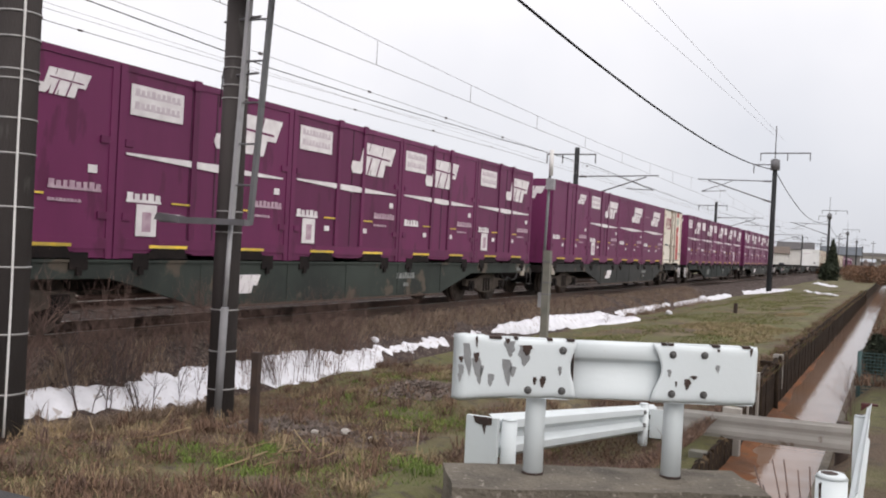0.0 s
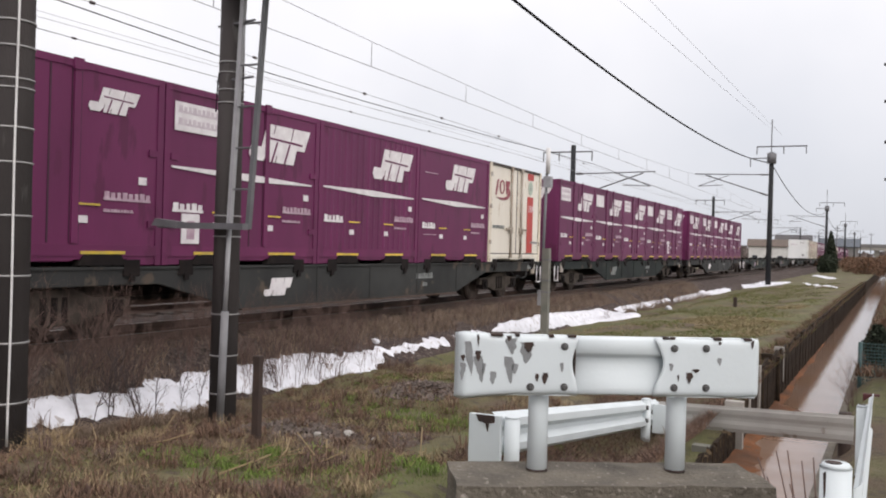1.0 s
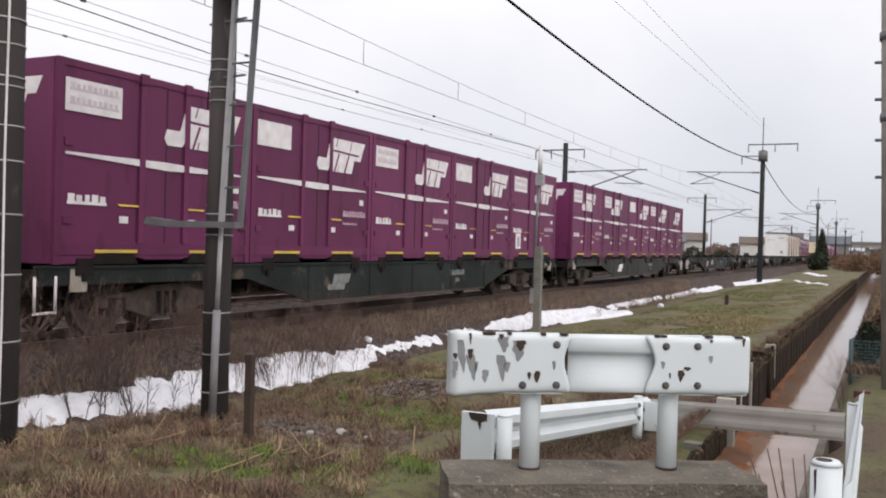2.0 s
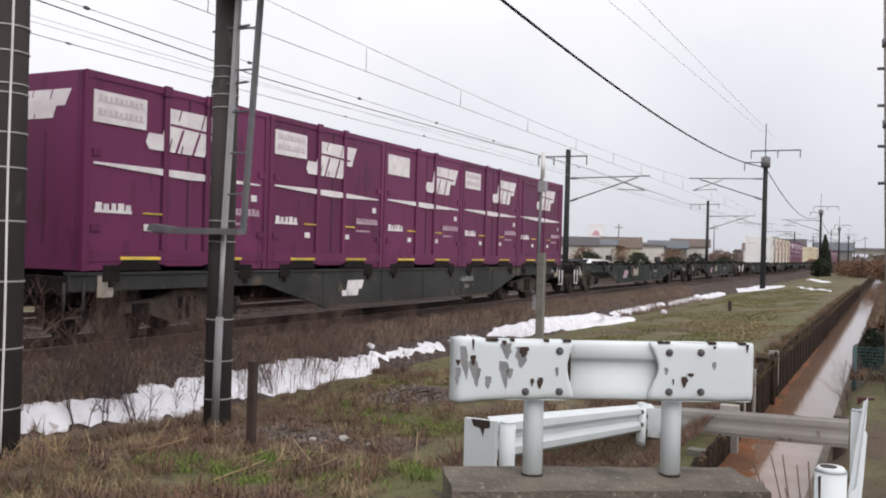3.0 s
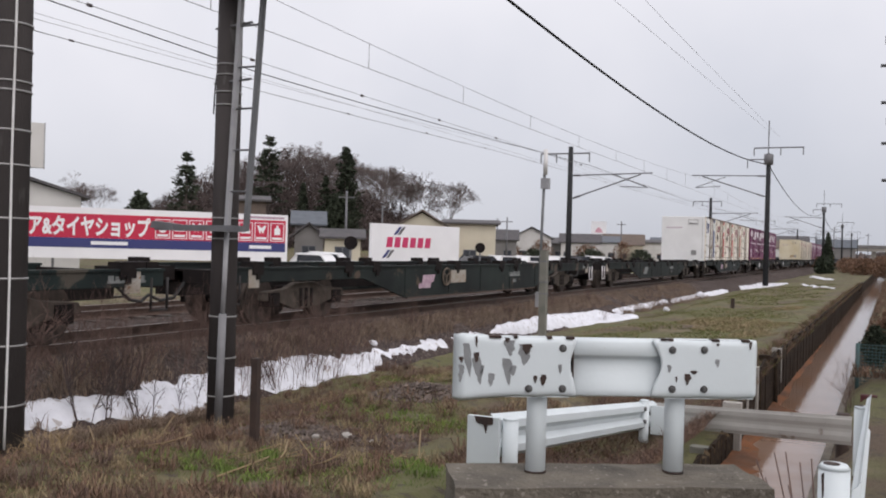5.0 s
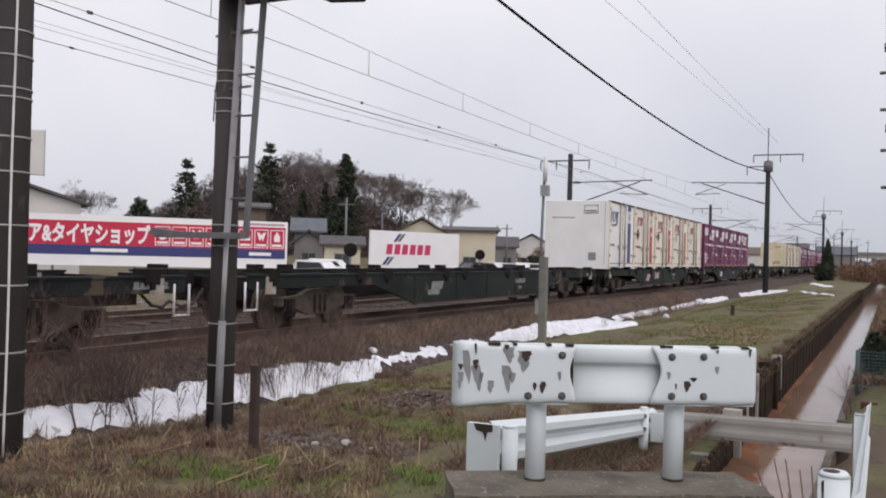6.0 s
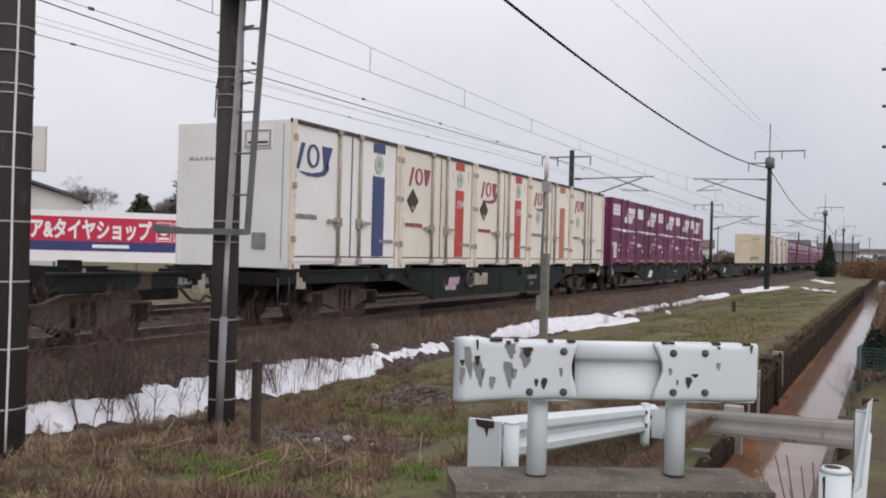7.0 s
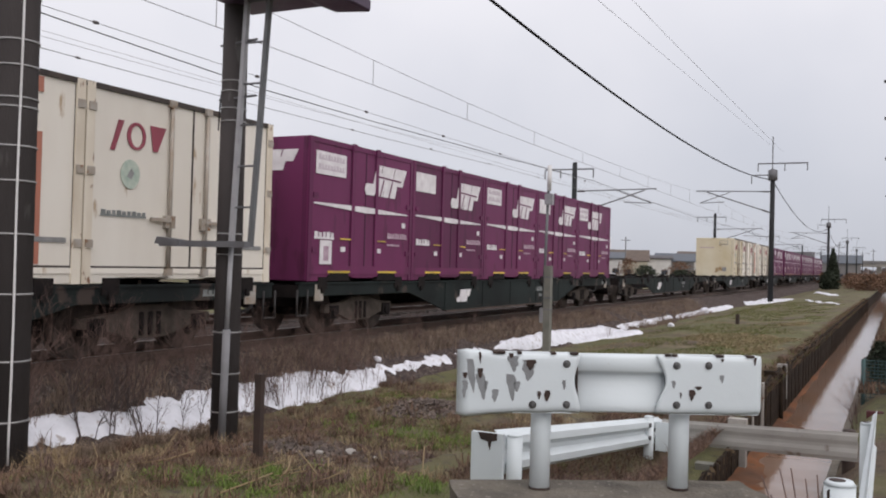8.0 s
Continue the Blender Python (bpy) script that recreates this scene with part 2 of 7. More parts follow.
M_SIGNRED = mat("sign_red", (0.52, 0.014, 0.055), (0.48, 0.014, 0.052), 0.8, 0.45, 0, 0)
M_SIGNBLUE = mat("sign_blue", (0.026, 0.034, 0.155), (0.030, 0.038, 0.145), 0.8, 0.45, 0, 0)
M_SIGNWHITE = mat("sign_white", (0.80, 0.80, 0.82), (0.75, 0.75, 0.77), 0.8, 0.45, 0, 0)
M_PINK = mat("logo_crimson", (0.55, 0.04, 0.13), (0.52, 0.04, 0.12), 0.8, 0.45, 0, 0)
M_CARW = mat("white_car_paint", (0.78, 0.78, 0.79), (0.72, 0.72, 0.73), 1, 0.25, 0, 0)
M_CARD = mat("dark_car_paint", (0.05, 0.05, 0.055), (0.04, 0.04, 0.045), 1, 0.25, 0, 0)
M_TYRE = mat("black_rubber", (0.02, 0.02, 0.02), (0.03, 0.03, 0.03), 4, 0.9)
M_BRICK = mat("dark_red_brick", (0.085, 0.022, 0.025), (0.055, 0.018, 0.020), 8, 0.9)
M_TEAL = mat("teal_mesh_fence_paint", (0.035, 0.085, 0.085), (0.03, 0.06, 0.062), 4, 0.6)


# dusty, unpolished surfaces have hardly any sheen
for dull in (M_WAGON, M_WAGONPALE, M_WAGONGREY, M_WAGONTEAL, M_WAGONDARK, M_UNDER, M_BRAKE, M_TREAD, M_PILE, M_POLE, M_BALLAST, M_TWIG, M_BRUSH, M_LEAF, M_WIRE, M_MAST):
    dull.node_tree.nodes["Principled BSDF"].inputs["Specular IOR Level"].default_value = 0.15


M_PURPLE.node_tree.nodes["Principled BSDF"].inputs["Specular IOR Level"].default_value = 0.28


# ground: dead grass, green patches, mud; the mix has its own shapes
def ground_material():
    m = bpy.data.materials.new("winter_grass_ground")
    m.use_nodes = True
    n, l = m.node_tree.nodes, m.node_tree.links
    b = n["Principled BSDF"]
    b.inputs["Roughness"].default_value = 0.95
    tc = n.new("ShaderNodeTexCoord")
    def tex(s, d):
        t = n.new("ShaderNodeTexNoise")
        t.inputs["Scale"].default_value, t.inputs["Detail"].default_value = s, d
        l.new(tc.outputs["Object"], t.inputs["Vector"])
        return t
    def mix(f, a, c, lo, hi):
        k = n.new("ShaderNodeMapRange")
        k.inputs["From Min"].default_value, k.inputs["From Max"].default_value = lo, hi
        l.new(f.outputs["Fac"], k.inputs["Value"])
        x = n.new("ShaderNodeMixRGB")
        l.new(k.outputs[0], x.inputs[0])
        if isinstance(a, tuple):
            x.inputs[1].default_value = (*a, 1)
        else:
            l.new(a, x.inputs[1])
        x.inputs[2].default_value = (*c, 1)
        return x.outputs[0]
    c = mix(tex(0.55, 7), (0.100, 0.068, 0.044), (0.108, 0.106, 0.040), 0.38, 0.54)
    c = mix(tex(1.1, 6), c, (0.165, 0.130, 0.078), 0.56, 0.70)
    c = mix(tex(6, 5), c, (0.060, 0.047, 0.032), 0.54, 0.68)
    c = mix(tex(45, 3), c, (0.13, 0.098, 0.062), 0.63, 0.74)
    l.new(c, b.inputs["Base Color"])
    bp = n.new("ShaderNodeBump")
    bp.inputs["Strength"].default_value, bp.inputs["Distance"].default_value = 0.8, 0.04
    l.new(tex(30, 6).outputs["Fac"], bp.inputs["Height"])
    l.new(bp.outputs[0], b.inputs["Normal"])
    return m


M_GROUND = ground_material()


def water_material():
    m = bpy.data.materials.new("shallow_rusty_water")
    m.use_nodes = True
    n, l = m.node_tree.nodes, m.node_tree.links
    b = n["Principled BSDF"]
    b.inputs["Roughness"].default_value = 0.05
    b.inputs["IOR"].default_value = 1.33
    b.inputs["Specular IOR Level"].default_value = 0.45
    tc = n.new("ShaderNodeTexCoord")
    t = n.new("ShaderNodeTexNoise")
    t.inputs["Scale"].default_value, t.inputs["Detail"].default_value = 1.2, 4
    l.new(tc.outputs["Object"], t.inputs["Vector"])
    r = n.new("ShaderNodeValToRGB")
    r.color_ramp.elements[0].position, r.color_ramp.elements[0].color = 0.35, (0.20, 0.112, 0.07, 1)
    r.color_ramp.elements[1].position, r.color_ramp.elements[1].color = 0.65, (0.25, 0.17, 0.13, 1)
    l.new(t.outputs["Fac"], r.inputs[0])
    l.new(r.outputs[0], b.inputs["Base Color"])
    w = n.new("ShaderNodeTexNoise")
    w.inputs["Scale"].default_value = 3.0
    ripple = n.new("ShaderNodeMapping")
    ripple.inputs["Scale"].default_value = (0.7, 2.6, 1)
    l.new(tc.outputs["Object"], ripple.inputs["Vector"])
    l.new(ripple.outputs[0], w.inputs["Vector"])
    bp = n.new("ShaderNodeBump")
    bp.inputs["Strength"].default_value, bp.inputs["Distance"].default_value = 0.11, 0.02
    l.new(w.outputs["Fac"], bp.inputs["Height"])
    l.new(bp.outputs[0], b.inputs["Normal"])
    return m


M_WATER = water_material()


# ---- mesh helpers ----
def box(bm, x0, x1, y0, y1, z0, z1, m=None):
    v = [bm.verts.new((m @ Vector(p)) if m else p) for p in ((x0, y0, z0), (x1, y0, z0), (x1, y1, z0), (x0, y1, z0), (x0, y0, z1), (x1, y0, z1), (x1, y1, z1), (x0, y1, z1))]
    for f in ((3, 2, 1, 0), (4, 5, 6, 7), (0, 1, 5, 4), (1, 2, 6, 5), (2, 3, 7, 6), (3, 0, 4, 7)):
        bm.faces.new([v[i] for i in f])
    return v


def bevelled(bm, w=0.01, seg=1):
    bmesh.ops.bevel(bm, geom=[e for e in bm.edges if e.calc_face_angle(0) > 0.5], offset=w, segments=seg, affect="EDGES", clamp_overlap=True)
    return bm


def tube(bm, a, b, r0, r1=None, seg=10, caps=True):
    """A round bar from a to b."""
    a, b = Vector(a), Vector(b)
    r1 = r0 if r1 is None else r1
    d = (b - a).normalized()
    s = d.orthogonal().normalized()
    t = d.cross(s)
    rings = [[bm.verts.new(p + (s * math.cos(k * math.tau / seg) + t * math.sin(k * math.tau / seg)) * r) for k in range(seg)] for p, r in ((a, r0), (b, r1))]
    for k in range(seg):
        f = bm.faces.new((rings[0][k], rings[0][(k + 1) % seg], rings[1][(k + 1) % seg], rings[1][k]))
        f.smooth = seg > 6
    if caps:
        bm.faces.new(rings[0][::-1])
        bm.faces.new(rings[1])


def prism(bm, pts, axis, lo, hi):
    """Extrude a flat outline of (u, v) along an axis: x gives (y, z), y gives (x, z), z gives (x, y)."""
    def at(p, h):
        return {"x": (h, p[0], p[1]), "y": (p[0], h, p[1]), "z": (p[0], p[1], h)}[axis]
    a = [bm.verts.new(at(p, lo)) for p in pts]
    b = [bm.verts.new(at(p, hi)) for p in pts]
    k = len(pts)
    for i in range(k):
        bm.faces.new((a[i], a[(i + 1) % k], b[(i + 1) % k], b[i]))
    bm.faces.new(a[::-1])
    bm.faces.new(b)
    bmesh.ops.recalc_face_normals(bm, faces=bm.faces)


def as_mesh(name, bm, material):
    me = bpy.data.meshes.new(name)
    bmesh.ops.recalc_face_normals(bm, faces=bm.faces) if len(bm.faces) < 4000 else None
    bm.to_mesh(me)
    bm.free()
    me.materials.append(material)
    return me


def part(name, bm, material, parent=None, label="", at=None):
    ob = new(name, as_mesh(name, bm, material))
    if parent:
        ob.parent = parent
    if at:
        ob.matrix_basis = at
    if label:
        tagged(ob, label)
    return ob


def share(name, me, parent, at):
    ob = new(name, me)
    ob.parent = parent
    ob.matrix_basis = at
    return ob


def thing(name, label, category, group="", kind="", at=None):
    ob = new(name)
    ob.empty_display_size = 0.2
    if at:
        ob.matrix_basis = at
    return tagged(ob, label, category, group, kind)


def B(*a, **k):
    bm = bmesh.new()
    box(bm, *a, **k)
    return bm


def quads(name, verts, faces, material, parent=None):
    me = bpy.data.meshes.new(name)
    me.from_pydata(verts, [], faces)
    me.materials.append(material)
    ob = new(name, me)
    if parent:
        ob.parent = parent
    return ob


# ---- ground ----
def canal_left(y):
    return -1.62 + 0.0112 * y


def canal_right(y):
    return -0.57 + 0.0112 * y


def bank_drop(y):
    """The channel bank is lower near the road, before the barrier beam."""
    return 0.42 * (1 - smooth(10.6, 12.4, y))


def smooth(a, b, v):
    k = min(1, max(0, (v - a) / (b - a)))
    return k * k * (3 - 2 * k)


def ground_height(x, y):
    if x < -25:
        return -0.65
    lift = 0.27 * (1 - smooth(4.2, 7.5, y)) * smooth(-9, -5, x)
    if x < -19.5:
        z = -0.65
    elif x < -8.3:
        z = -0.78
    else:
        z = -0.76 + 0.24 * smooth(-7.2, -5.4, x) + 0.22 * smooth(-4.5, -2.2, x)
        z -= 0.66 * math.exp(-((x + 2.4) / 0.62) ** 2 - ((y - 9.8) / 2.3) ** 2)
    n = noise.noise((x * 0.5, y * 0.5, 3)) * 0.07 + noise.noise((x * 1.9, y * 1.9, 7)) * 0.03
    return z + lift + n * (1 if x > -9 else 0.4)


def ground():
    xs = [-1500, -600, -300, -160, -90, -60, -45, -35, -28, -25, -22, -19.5, -17, -13, -9.5] + [-8.8 + 0.2 * i for i in range(33)]
    xs = [x for x in xs if x < -2.15]
    ys = [-1200, -300, -60, -20, -5] + [0.25 * i for i in range(120)] + [30 + 0.8 * i for i in range(50)] + [70 + 5 * i for i in range(30)] + [220, 280, 400, 700, 1500, 3000]
    verts, faces = [], []
    # across: left land, canal lip, canal bed, right lip, right land
    extra = 9
    cols = len(xs) + extra
    for y in ys:
        yy = min(max(y, -5), 140)
        cl, cr = canal_left(yy), canal_right(yy)
        lip = -0.17 - bank_drop(y)
        for x in xs:
            verts.append((x, y, ground_height(x, y)))
        n = noise.noise((0, y * 0.6, 1)) * 0.03
        for x, z in ((cl - 0.25, ground_height(cl - 0.25, y) * 0.5 + lip * 0.5 - 0.3 * bank_drop(y)), (cl - 0.02, lip - 0.08 + n), (cl - 0.01, -1.3), (cr + 0.01, -1.3), (cr + 0.02, -0.70 - n), (cr + 0.35, -0.42), (cr + 3, -0.30), (60, -0.3), (1500, -0.3)):
            verts.append((x, y, z))
    for j in range(len(ys) - 1):
        for i in range(cols - 1):
            a = j * cols + i
            faces.append((a, a + 1, a + cols + 1, a + cols))
    g = quads("ground", verts, faces, M_GROUND)
    g.data.polygons.foreach_set("use_smooth", [True] * len(faces))
    return tagged(g, "winter grass bank, brown and patchy green, beside the railway", "ground", kind="structure")


ground()


def water():
    ys = [-20 + 2 * i for i in range(100)]
    verts, faces = [], []
    for y in ys:
        verts += [(canal_left(y) + 0.0, y, -0.88), (canal_right(y) - 0.0, y, -0.88)]
    faces = [(2 * i, 2 * i + 1, 2 * i + 3, 2 * i + 2) for i in range(len(ys) - 1)]
    return tagged(quads("water", verts, faces, M_WATER), "shallow rust-brown water in a narrow straight channel", "water", kind="structure")


water()


def track_bed():
    """Ballast under both tracks, with a sloping shoulder."""
    prof = [(-18.6, -0.95), (-17.0, -0.28), (-16.2, -0.17), (-11.9, -0.20), (-8.75, -0.17), (-8.35, -0.30), (-7.95, -0.55), (-7.6, -0.85)]
    ys = [-60 + 0.3 * i for i in range(560)] + [108 + 6 * i for i in range(60)] + [600, 1200]
    fine = []
    for (xa, za), (xb, zb) in zip(prof, prof[1:]):
        n = max(2, int(abs(xb - xa) / 0.25))
        fine += [(xa + (xb - xa) * i / n, za + (zb - za) * i / n) for i in range(n)]
    fine.append(prof[-1])
    verts = [(x, y, z + noise.noise((x * 2.3, y * 2.3, 0)) * 0.05 + noise.noise((x * 0.5, y * 0.4, 5)) * 0.05) for y in ys for x, z in fine]
    k = len(fine)
    faces = [(j * k + i, j * k + i + 1, j * k + k + i + 1, j * k + k + i) for j in range(len(ys) - 1) for i in range(k - 1)]
    return tagged(quads("track_bed", verts, faces, M_BALLAST), "brown weathered ballast bed under two railway tracks", "track bed", kind="structure")


track_bed()


def track(cx, label):
    t = thing("railway_track", label, "railway track", kind="structure", at=pose(cx, 0, 0))
    for s in (-1, 1):
        bm = bmesh.new()
        o = s * 0.566
        prism(bm, [(o - 0.065, -0.153), (o + 0.065, -0.153), (o + 0.03, -0.13), (o + 0.009, -0.115), (o + 0.009, -0.04), (o + 0.033, -0.03), (o + 0.033, -0.003), (o - 0.033, -0.003), (o - 0.033, -0.03), (o - 0.009, -0.04), (o - 0.009, -0.115), (o - 0.03, -0.13)], "y", -60, 900)
        rail = part("rail", bm, M_RAIL, t)
        part("rail_top", B(o - 0.03, o + 0.03, -60, 900, -0.002, 0.003), M_RAILTOP, rail, "polished running surface")
    bm = bmesh.new()
    prism(bm, [(-1.0, -0.33), (1.0, -0.33), (0.95, -0.155), (-0.95, -0.155)], "y", -0.11, 0.11)
    me = as_mesh("sleeper", bm, M_SLEEPER)
    for i in range(130):
        share("sleeper", me, t, pose(0, 1 + 0.62 * i, 0))
    return t


TRACK_X = -10.025
track(TRACK_X, "near railway track of rusty rails on concrete sleepers")
track(-13.85, "second railway track of rusty rails on concrete sleepers")

# ---- the train ----
LEN = 3.715          # container length
SLOT = 3.74          # pitch of the five places on a wagon
CAR = 20.4           # wagon length over couplers
DECK = 1.0           # height of the load floor over the rail
FACE = 1.225         # half width


def decal(parent, name, pts, material, off=0.006, label="", side=FACE):
    """Flat painted shape on the side; pts run along the length from the leading end and up from the base."""
    bm = bmesh.new()
    prism(bm, [(a - LEN / 2, z) for a, z in pts], "x", side - 0.002, side + off)
    return part(name, bm, material, parent, label)


def rect(a0, a1, z0, z1, skew=0.0):
    return [(a0, z0), (a1, z0), (a1 + skew, z1), (a0 + skew, z1)]


MARK = [(0.0, 0.06), (0.06, -0.03), (0.34, -0.03), (0.44, 0.06), (0.475, 0.16), (0.50, 0.16), (0.45, -0.03), (0.66, -0.03), (0.69, 0.08), (0.72, 0.08), (0.69, -0.03),
          (1.16, -0.03), (1.24, 0.22), (1.46, 0.22), (1.62, 0.57), (1.17, 0.57), (1.10, 0.36), (1.07, 0.36), (1.13, 0.57), (0.68, 0.57), (0.63, 0.42), (0.60, 0.42), (0.65, 0.57), (0.44, 0.57), (0.31, 0.19), (0.05, 0.19)]


def logo_side(body, a, z, s=1.0):
    """The operator's mark as plain slanted blocks."""
    bm = bmesh.new()
    def poly(pts):
        prism(bm, [(a + s * u - LEN / 2, z + s * v) for u, v in pts], "x", FACE - 0.002, FACE + 0.008)
    poly(MARK)
    part("operator_mark", bm, M_MARK, body, "white slanted operator mark")
    bm = bmesh.new()
    prism(bm, [(a + s * u - LEN / 2, z + s * v) for u, v in ((0.45, 0.33), (1.40, 0.30), (1.40, 0.335), (0.45, 0.365))], "x", FACE, FACE + 0.010)
    for u in (0.56, 0.90):
        prism(bm, [(a + s * (u + 0.42 * v - LEN / 2 / s), z + s * v) for v in (-0.035,)] + [(a + s * (u + 0.045 + 0.42 * v) - LEN / 2, z + s * v) for v in (-0.035, 0.30)] + [(a + s * (u + 0.42 * 0.30) - LEN / 2, z + s * 0.30)], "x", FACE, FACE + 0.0095)
    part("mark_slit", bm, M_PURPLE, body)


def logo_end(body, x, z):
    bm = bmesh.new()
    prism(bm, [(x + 0.7 * u, z + 0.6 * v) for u, v in MARK], "y", -LEN / 2 - 0.008, -LEN / 2 + 0.002)
    part("operator_mark", bm, M_MARK, body, "white slanted operator mark")


def comb(a0, a1, z0, z1, n):
    """One ragged bar: a strip with short teeth, in place of small lettering."""
    w = (a1 - a0) / n
    pts = [(a0, z0), (a1, z0)]
    h = z1 - z0
    for i in reversed(range(n)):
        q = a0 + i * w
        g = (0.10, 0.16, 0.22)[i % 3] * w
        low, top = z0 + 0.30 * h, z1 - (0, 0.12, 0.05)[i % 3] * h
        pts += [(q + w, low), (q + w - g, low), (q + w - g, top), (q + g, top), (q + g, low), (q, low)]
    out = []
    for p in pts:
        if not out or (abs(p[0] - out[-1][0]) + abs(p[1] - out[-1][1])) > 1e-6:
            out.append(p)
    return out


def bars(parent, name, a0, a1, z0, z1, n, material):
    """Small unreadable lettering as one ragged bar."""
    bm = bmesh.new()
    prism(bm, [(u - LEN / 2, v) for u, v in comb(a0, a1, z0, z1, n)], "x", FACE - 0.002, FACE + 0.006)
    return part(name, bm, material, parent)


def shell(c, material, name="body"):
    """Box with fork pockets and feet in the lower edge, bevelled rims."""
    bm = bmesh.new()
    h = LEN / 2
    y = [-h, -h + 0.45, -h + 0.60, -h + 1.40, -h + 1.52, h - 1.52, h - 1.40, h - 0.60, h - 0.45, h]
    outline = [(y[0], 0.0), (y[1], 0.0), (y[2], 0.075), (y[3], 0.075), (y[4], 0.05), (y[5], 0.05), (y[6], 0.075), (y[7], 0.075), (y[8], 0.0), (y[9], 0.0), (h, 2.5), (-h, 2.5)]
    prism(bm, outline, "x", -FACE + 0.01, FACE - 0.01)
    bevelled(bm, 0.012)
    return part(name, bm, material, c)


def purple_container(kind, label):
    c = thing("freight_container", label, "container", "containers on the train")
    body = shell(c, M_PURPLE)
    h = LEN / 2
    for y0 in (-h, h - 0.11):
        bm = B(FACE - 0.02, FACE + 0.004, y0, y0 + 0.11, 0.0, 2.5)
        part("corner_post", bevelled(bm, 0.008), M_PURPLE, c)
    part("top_rail", bevelled(B(FACE - 0.02, FACE + 0.004, -h + 0.11, h - 0.11, 2.41, 2.5), 0.006), M_PURPLE, c)
    part("bottom_rail", bevelled(B(FACE - 0.02, FACE + 0.004, -h + 0.11, h - 0.11, 0.12, 0.26), 0.006), M_PURPLE, c)
    if kind == "ribbed":
        for i in range(16):
            a = 0.24 + i * 0.207
            bm = bmesh.new()
            prism(bm, [(FACE - 0.012, a - h - 0.05), (FACE - 0.012, a - h + 0.05), (FACE + 0.0, a - h + 0.025), (FACE + 0.0, a - h - 0.025)], "z", 0.27, 2.40)
            part("rib", bm, M_PURPLE, body)
    elif kind == "smooth":
        decal(body, "fine_line", rect(0.25, 0.85, 1.93, 1.95), M_MARKDIM)
        decal(body, "fine_line", rect(0.25, 0.85, 0.60, 0.615), M_MARKDIM)
    elif kind == "framed":
        for a0 in (0.14, 1.94):
            for z0, z1 in ((0.36, 2.34),):
                for q in ((a0 + 0.1, a0 + 0.16, z0, z1), (a0 + 1.42, a0 + 1.48, z0, z1), (a0 + 0.16, a0 + 1.42, z1 - 0.06, z1), (a0 + 0.16, a0 + 1.42, z0, z0 + 0.06)):
                    part("door_frame", bevelled(B(FACE - 0.012, FACE + 0.012, q[0] - h, q[1] - h, q[2], q[3]), 0.006), M_PURPLE, body)
    else:
        for a in (1.40, 2.25):
            part("lock_bar", bevelled(B(FACE - 0.012, FACE + 0.018, a - h - 0.05, a - h + 0.05, 0.28, 2.44), 0.015), M_PURPLE, body)
            part("bar_cam", bevelled(B(FACE + 0.0, FACE + 0.035, a - h - 0.07, a - h + 0.07, 2.38, 2.52), 0.01), M_PURPLE, body)
            # thin dark lines paint the recess shading on both sides of the bar
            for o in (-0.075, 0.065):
                part("door_seal", B(FACE - 0.012, FACE - 0.0035, a + o - h, a + o + 0.012 - h, 0.28, 2.40), M_SEAMSHADE, body)
        part("door_gap", B(FACE - 0.012, FACE - 0.003, 1.85 - h, 1.875 - h, 0.28, 2.40), M_SEAMSHADE, body)
        for z in (0.5, 1.45):
            part("hinge", bevelled(B(FACE - 0.012, FACE + 0.015, 0.12 - h, 0.26 - h, z, z + 0.09), 0.006), M_PURPLE, body)
            part("hinge", bevelled(B(FACE - 0.012, FACE + 0.015, h - 0.26, h - 0.12, z, z + 0.09), 0.006), M_PURPLE, body)
    if kind != "plain":
        decal(body, "stripe", [(0.14, 1.345), (1.85, 1.275), (3.50, 1.318), (3.50, 1.338), (1.85, 1.390), (0.14, 1.372)], M_MARK, 0.010, "white tapering stripe")
    logo_side(body, {"panel": 1.02, "framed": 1.35, "smooth": 1.25}.get(kind, 1.80 if kind != "plain" else 2.42), 1.66 if kind != "plain" else 1.94, 1.0 if kind != "plain" else 0.52)
    if kind not in ("plain", "ribbed", "framed", "smooth"):
        p0, p1 = (0.18, 1.14) if kind == "tagged" else (0.12, 1.02)
        decal(body, "notice_panel", rect(p0, p1, 1.87, 2.27), M_MARK, 0.008, "white notice panel")
        if kind != "blank":
            for zz in (2.12, 1.95):
                bm = bmesh.new()
                prism(bm, [(u - h, v) for u, v in comb(p0 + 0.06, p1 - 0.06, zz, zz + 0.10, 9)], "x", FACE + 0.007, FACE + 0.0105)
                part("notice_lettering", bm, M_NOTICE, body)
    bars(body, "owner_code", 0.18, 0.80, 0.74, 0.87, 5, M_MARK)
    bars(body, "number_bar", 2.70, 3.50, 0.83, 0.94, 8, M_MARKDIM)
    bars(body, "small_print", 2.70, 3.20, 0.68, 0.72, 9, M_MARKDIM)
    decal(body, "white_plate", rect(3.28, 3.42, 1.06, 1.16), M_MARK)
    for a in (1.0, 2.28):
        decal(body, "yellow_mark", rect(a, a + 0.36, 0.75, 0.775), M_YEL, 0.012)
        decal(body, "white_plate", rect(a + 0.02, a + 0.17, 0.53, 0.62), M_MARK, 0.008)
    if kind == "tagged":
        decal(body, "paper_slip", rect(0.36, 0.72, 0.30, 0.72), M_MARK, 0.012, "papers in a holder")
        decal(body, "paper_print", rect(0.46, 0.62, 0.36, 0.62), M_MARKDIM, 0.014)
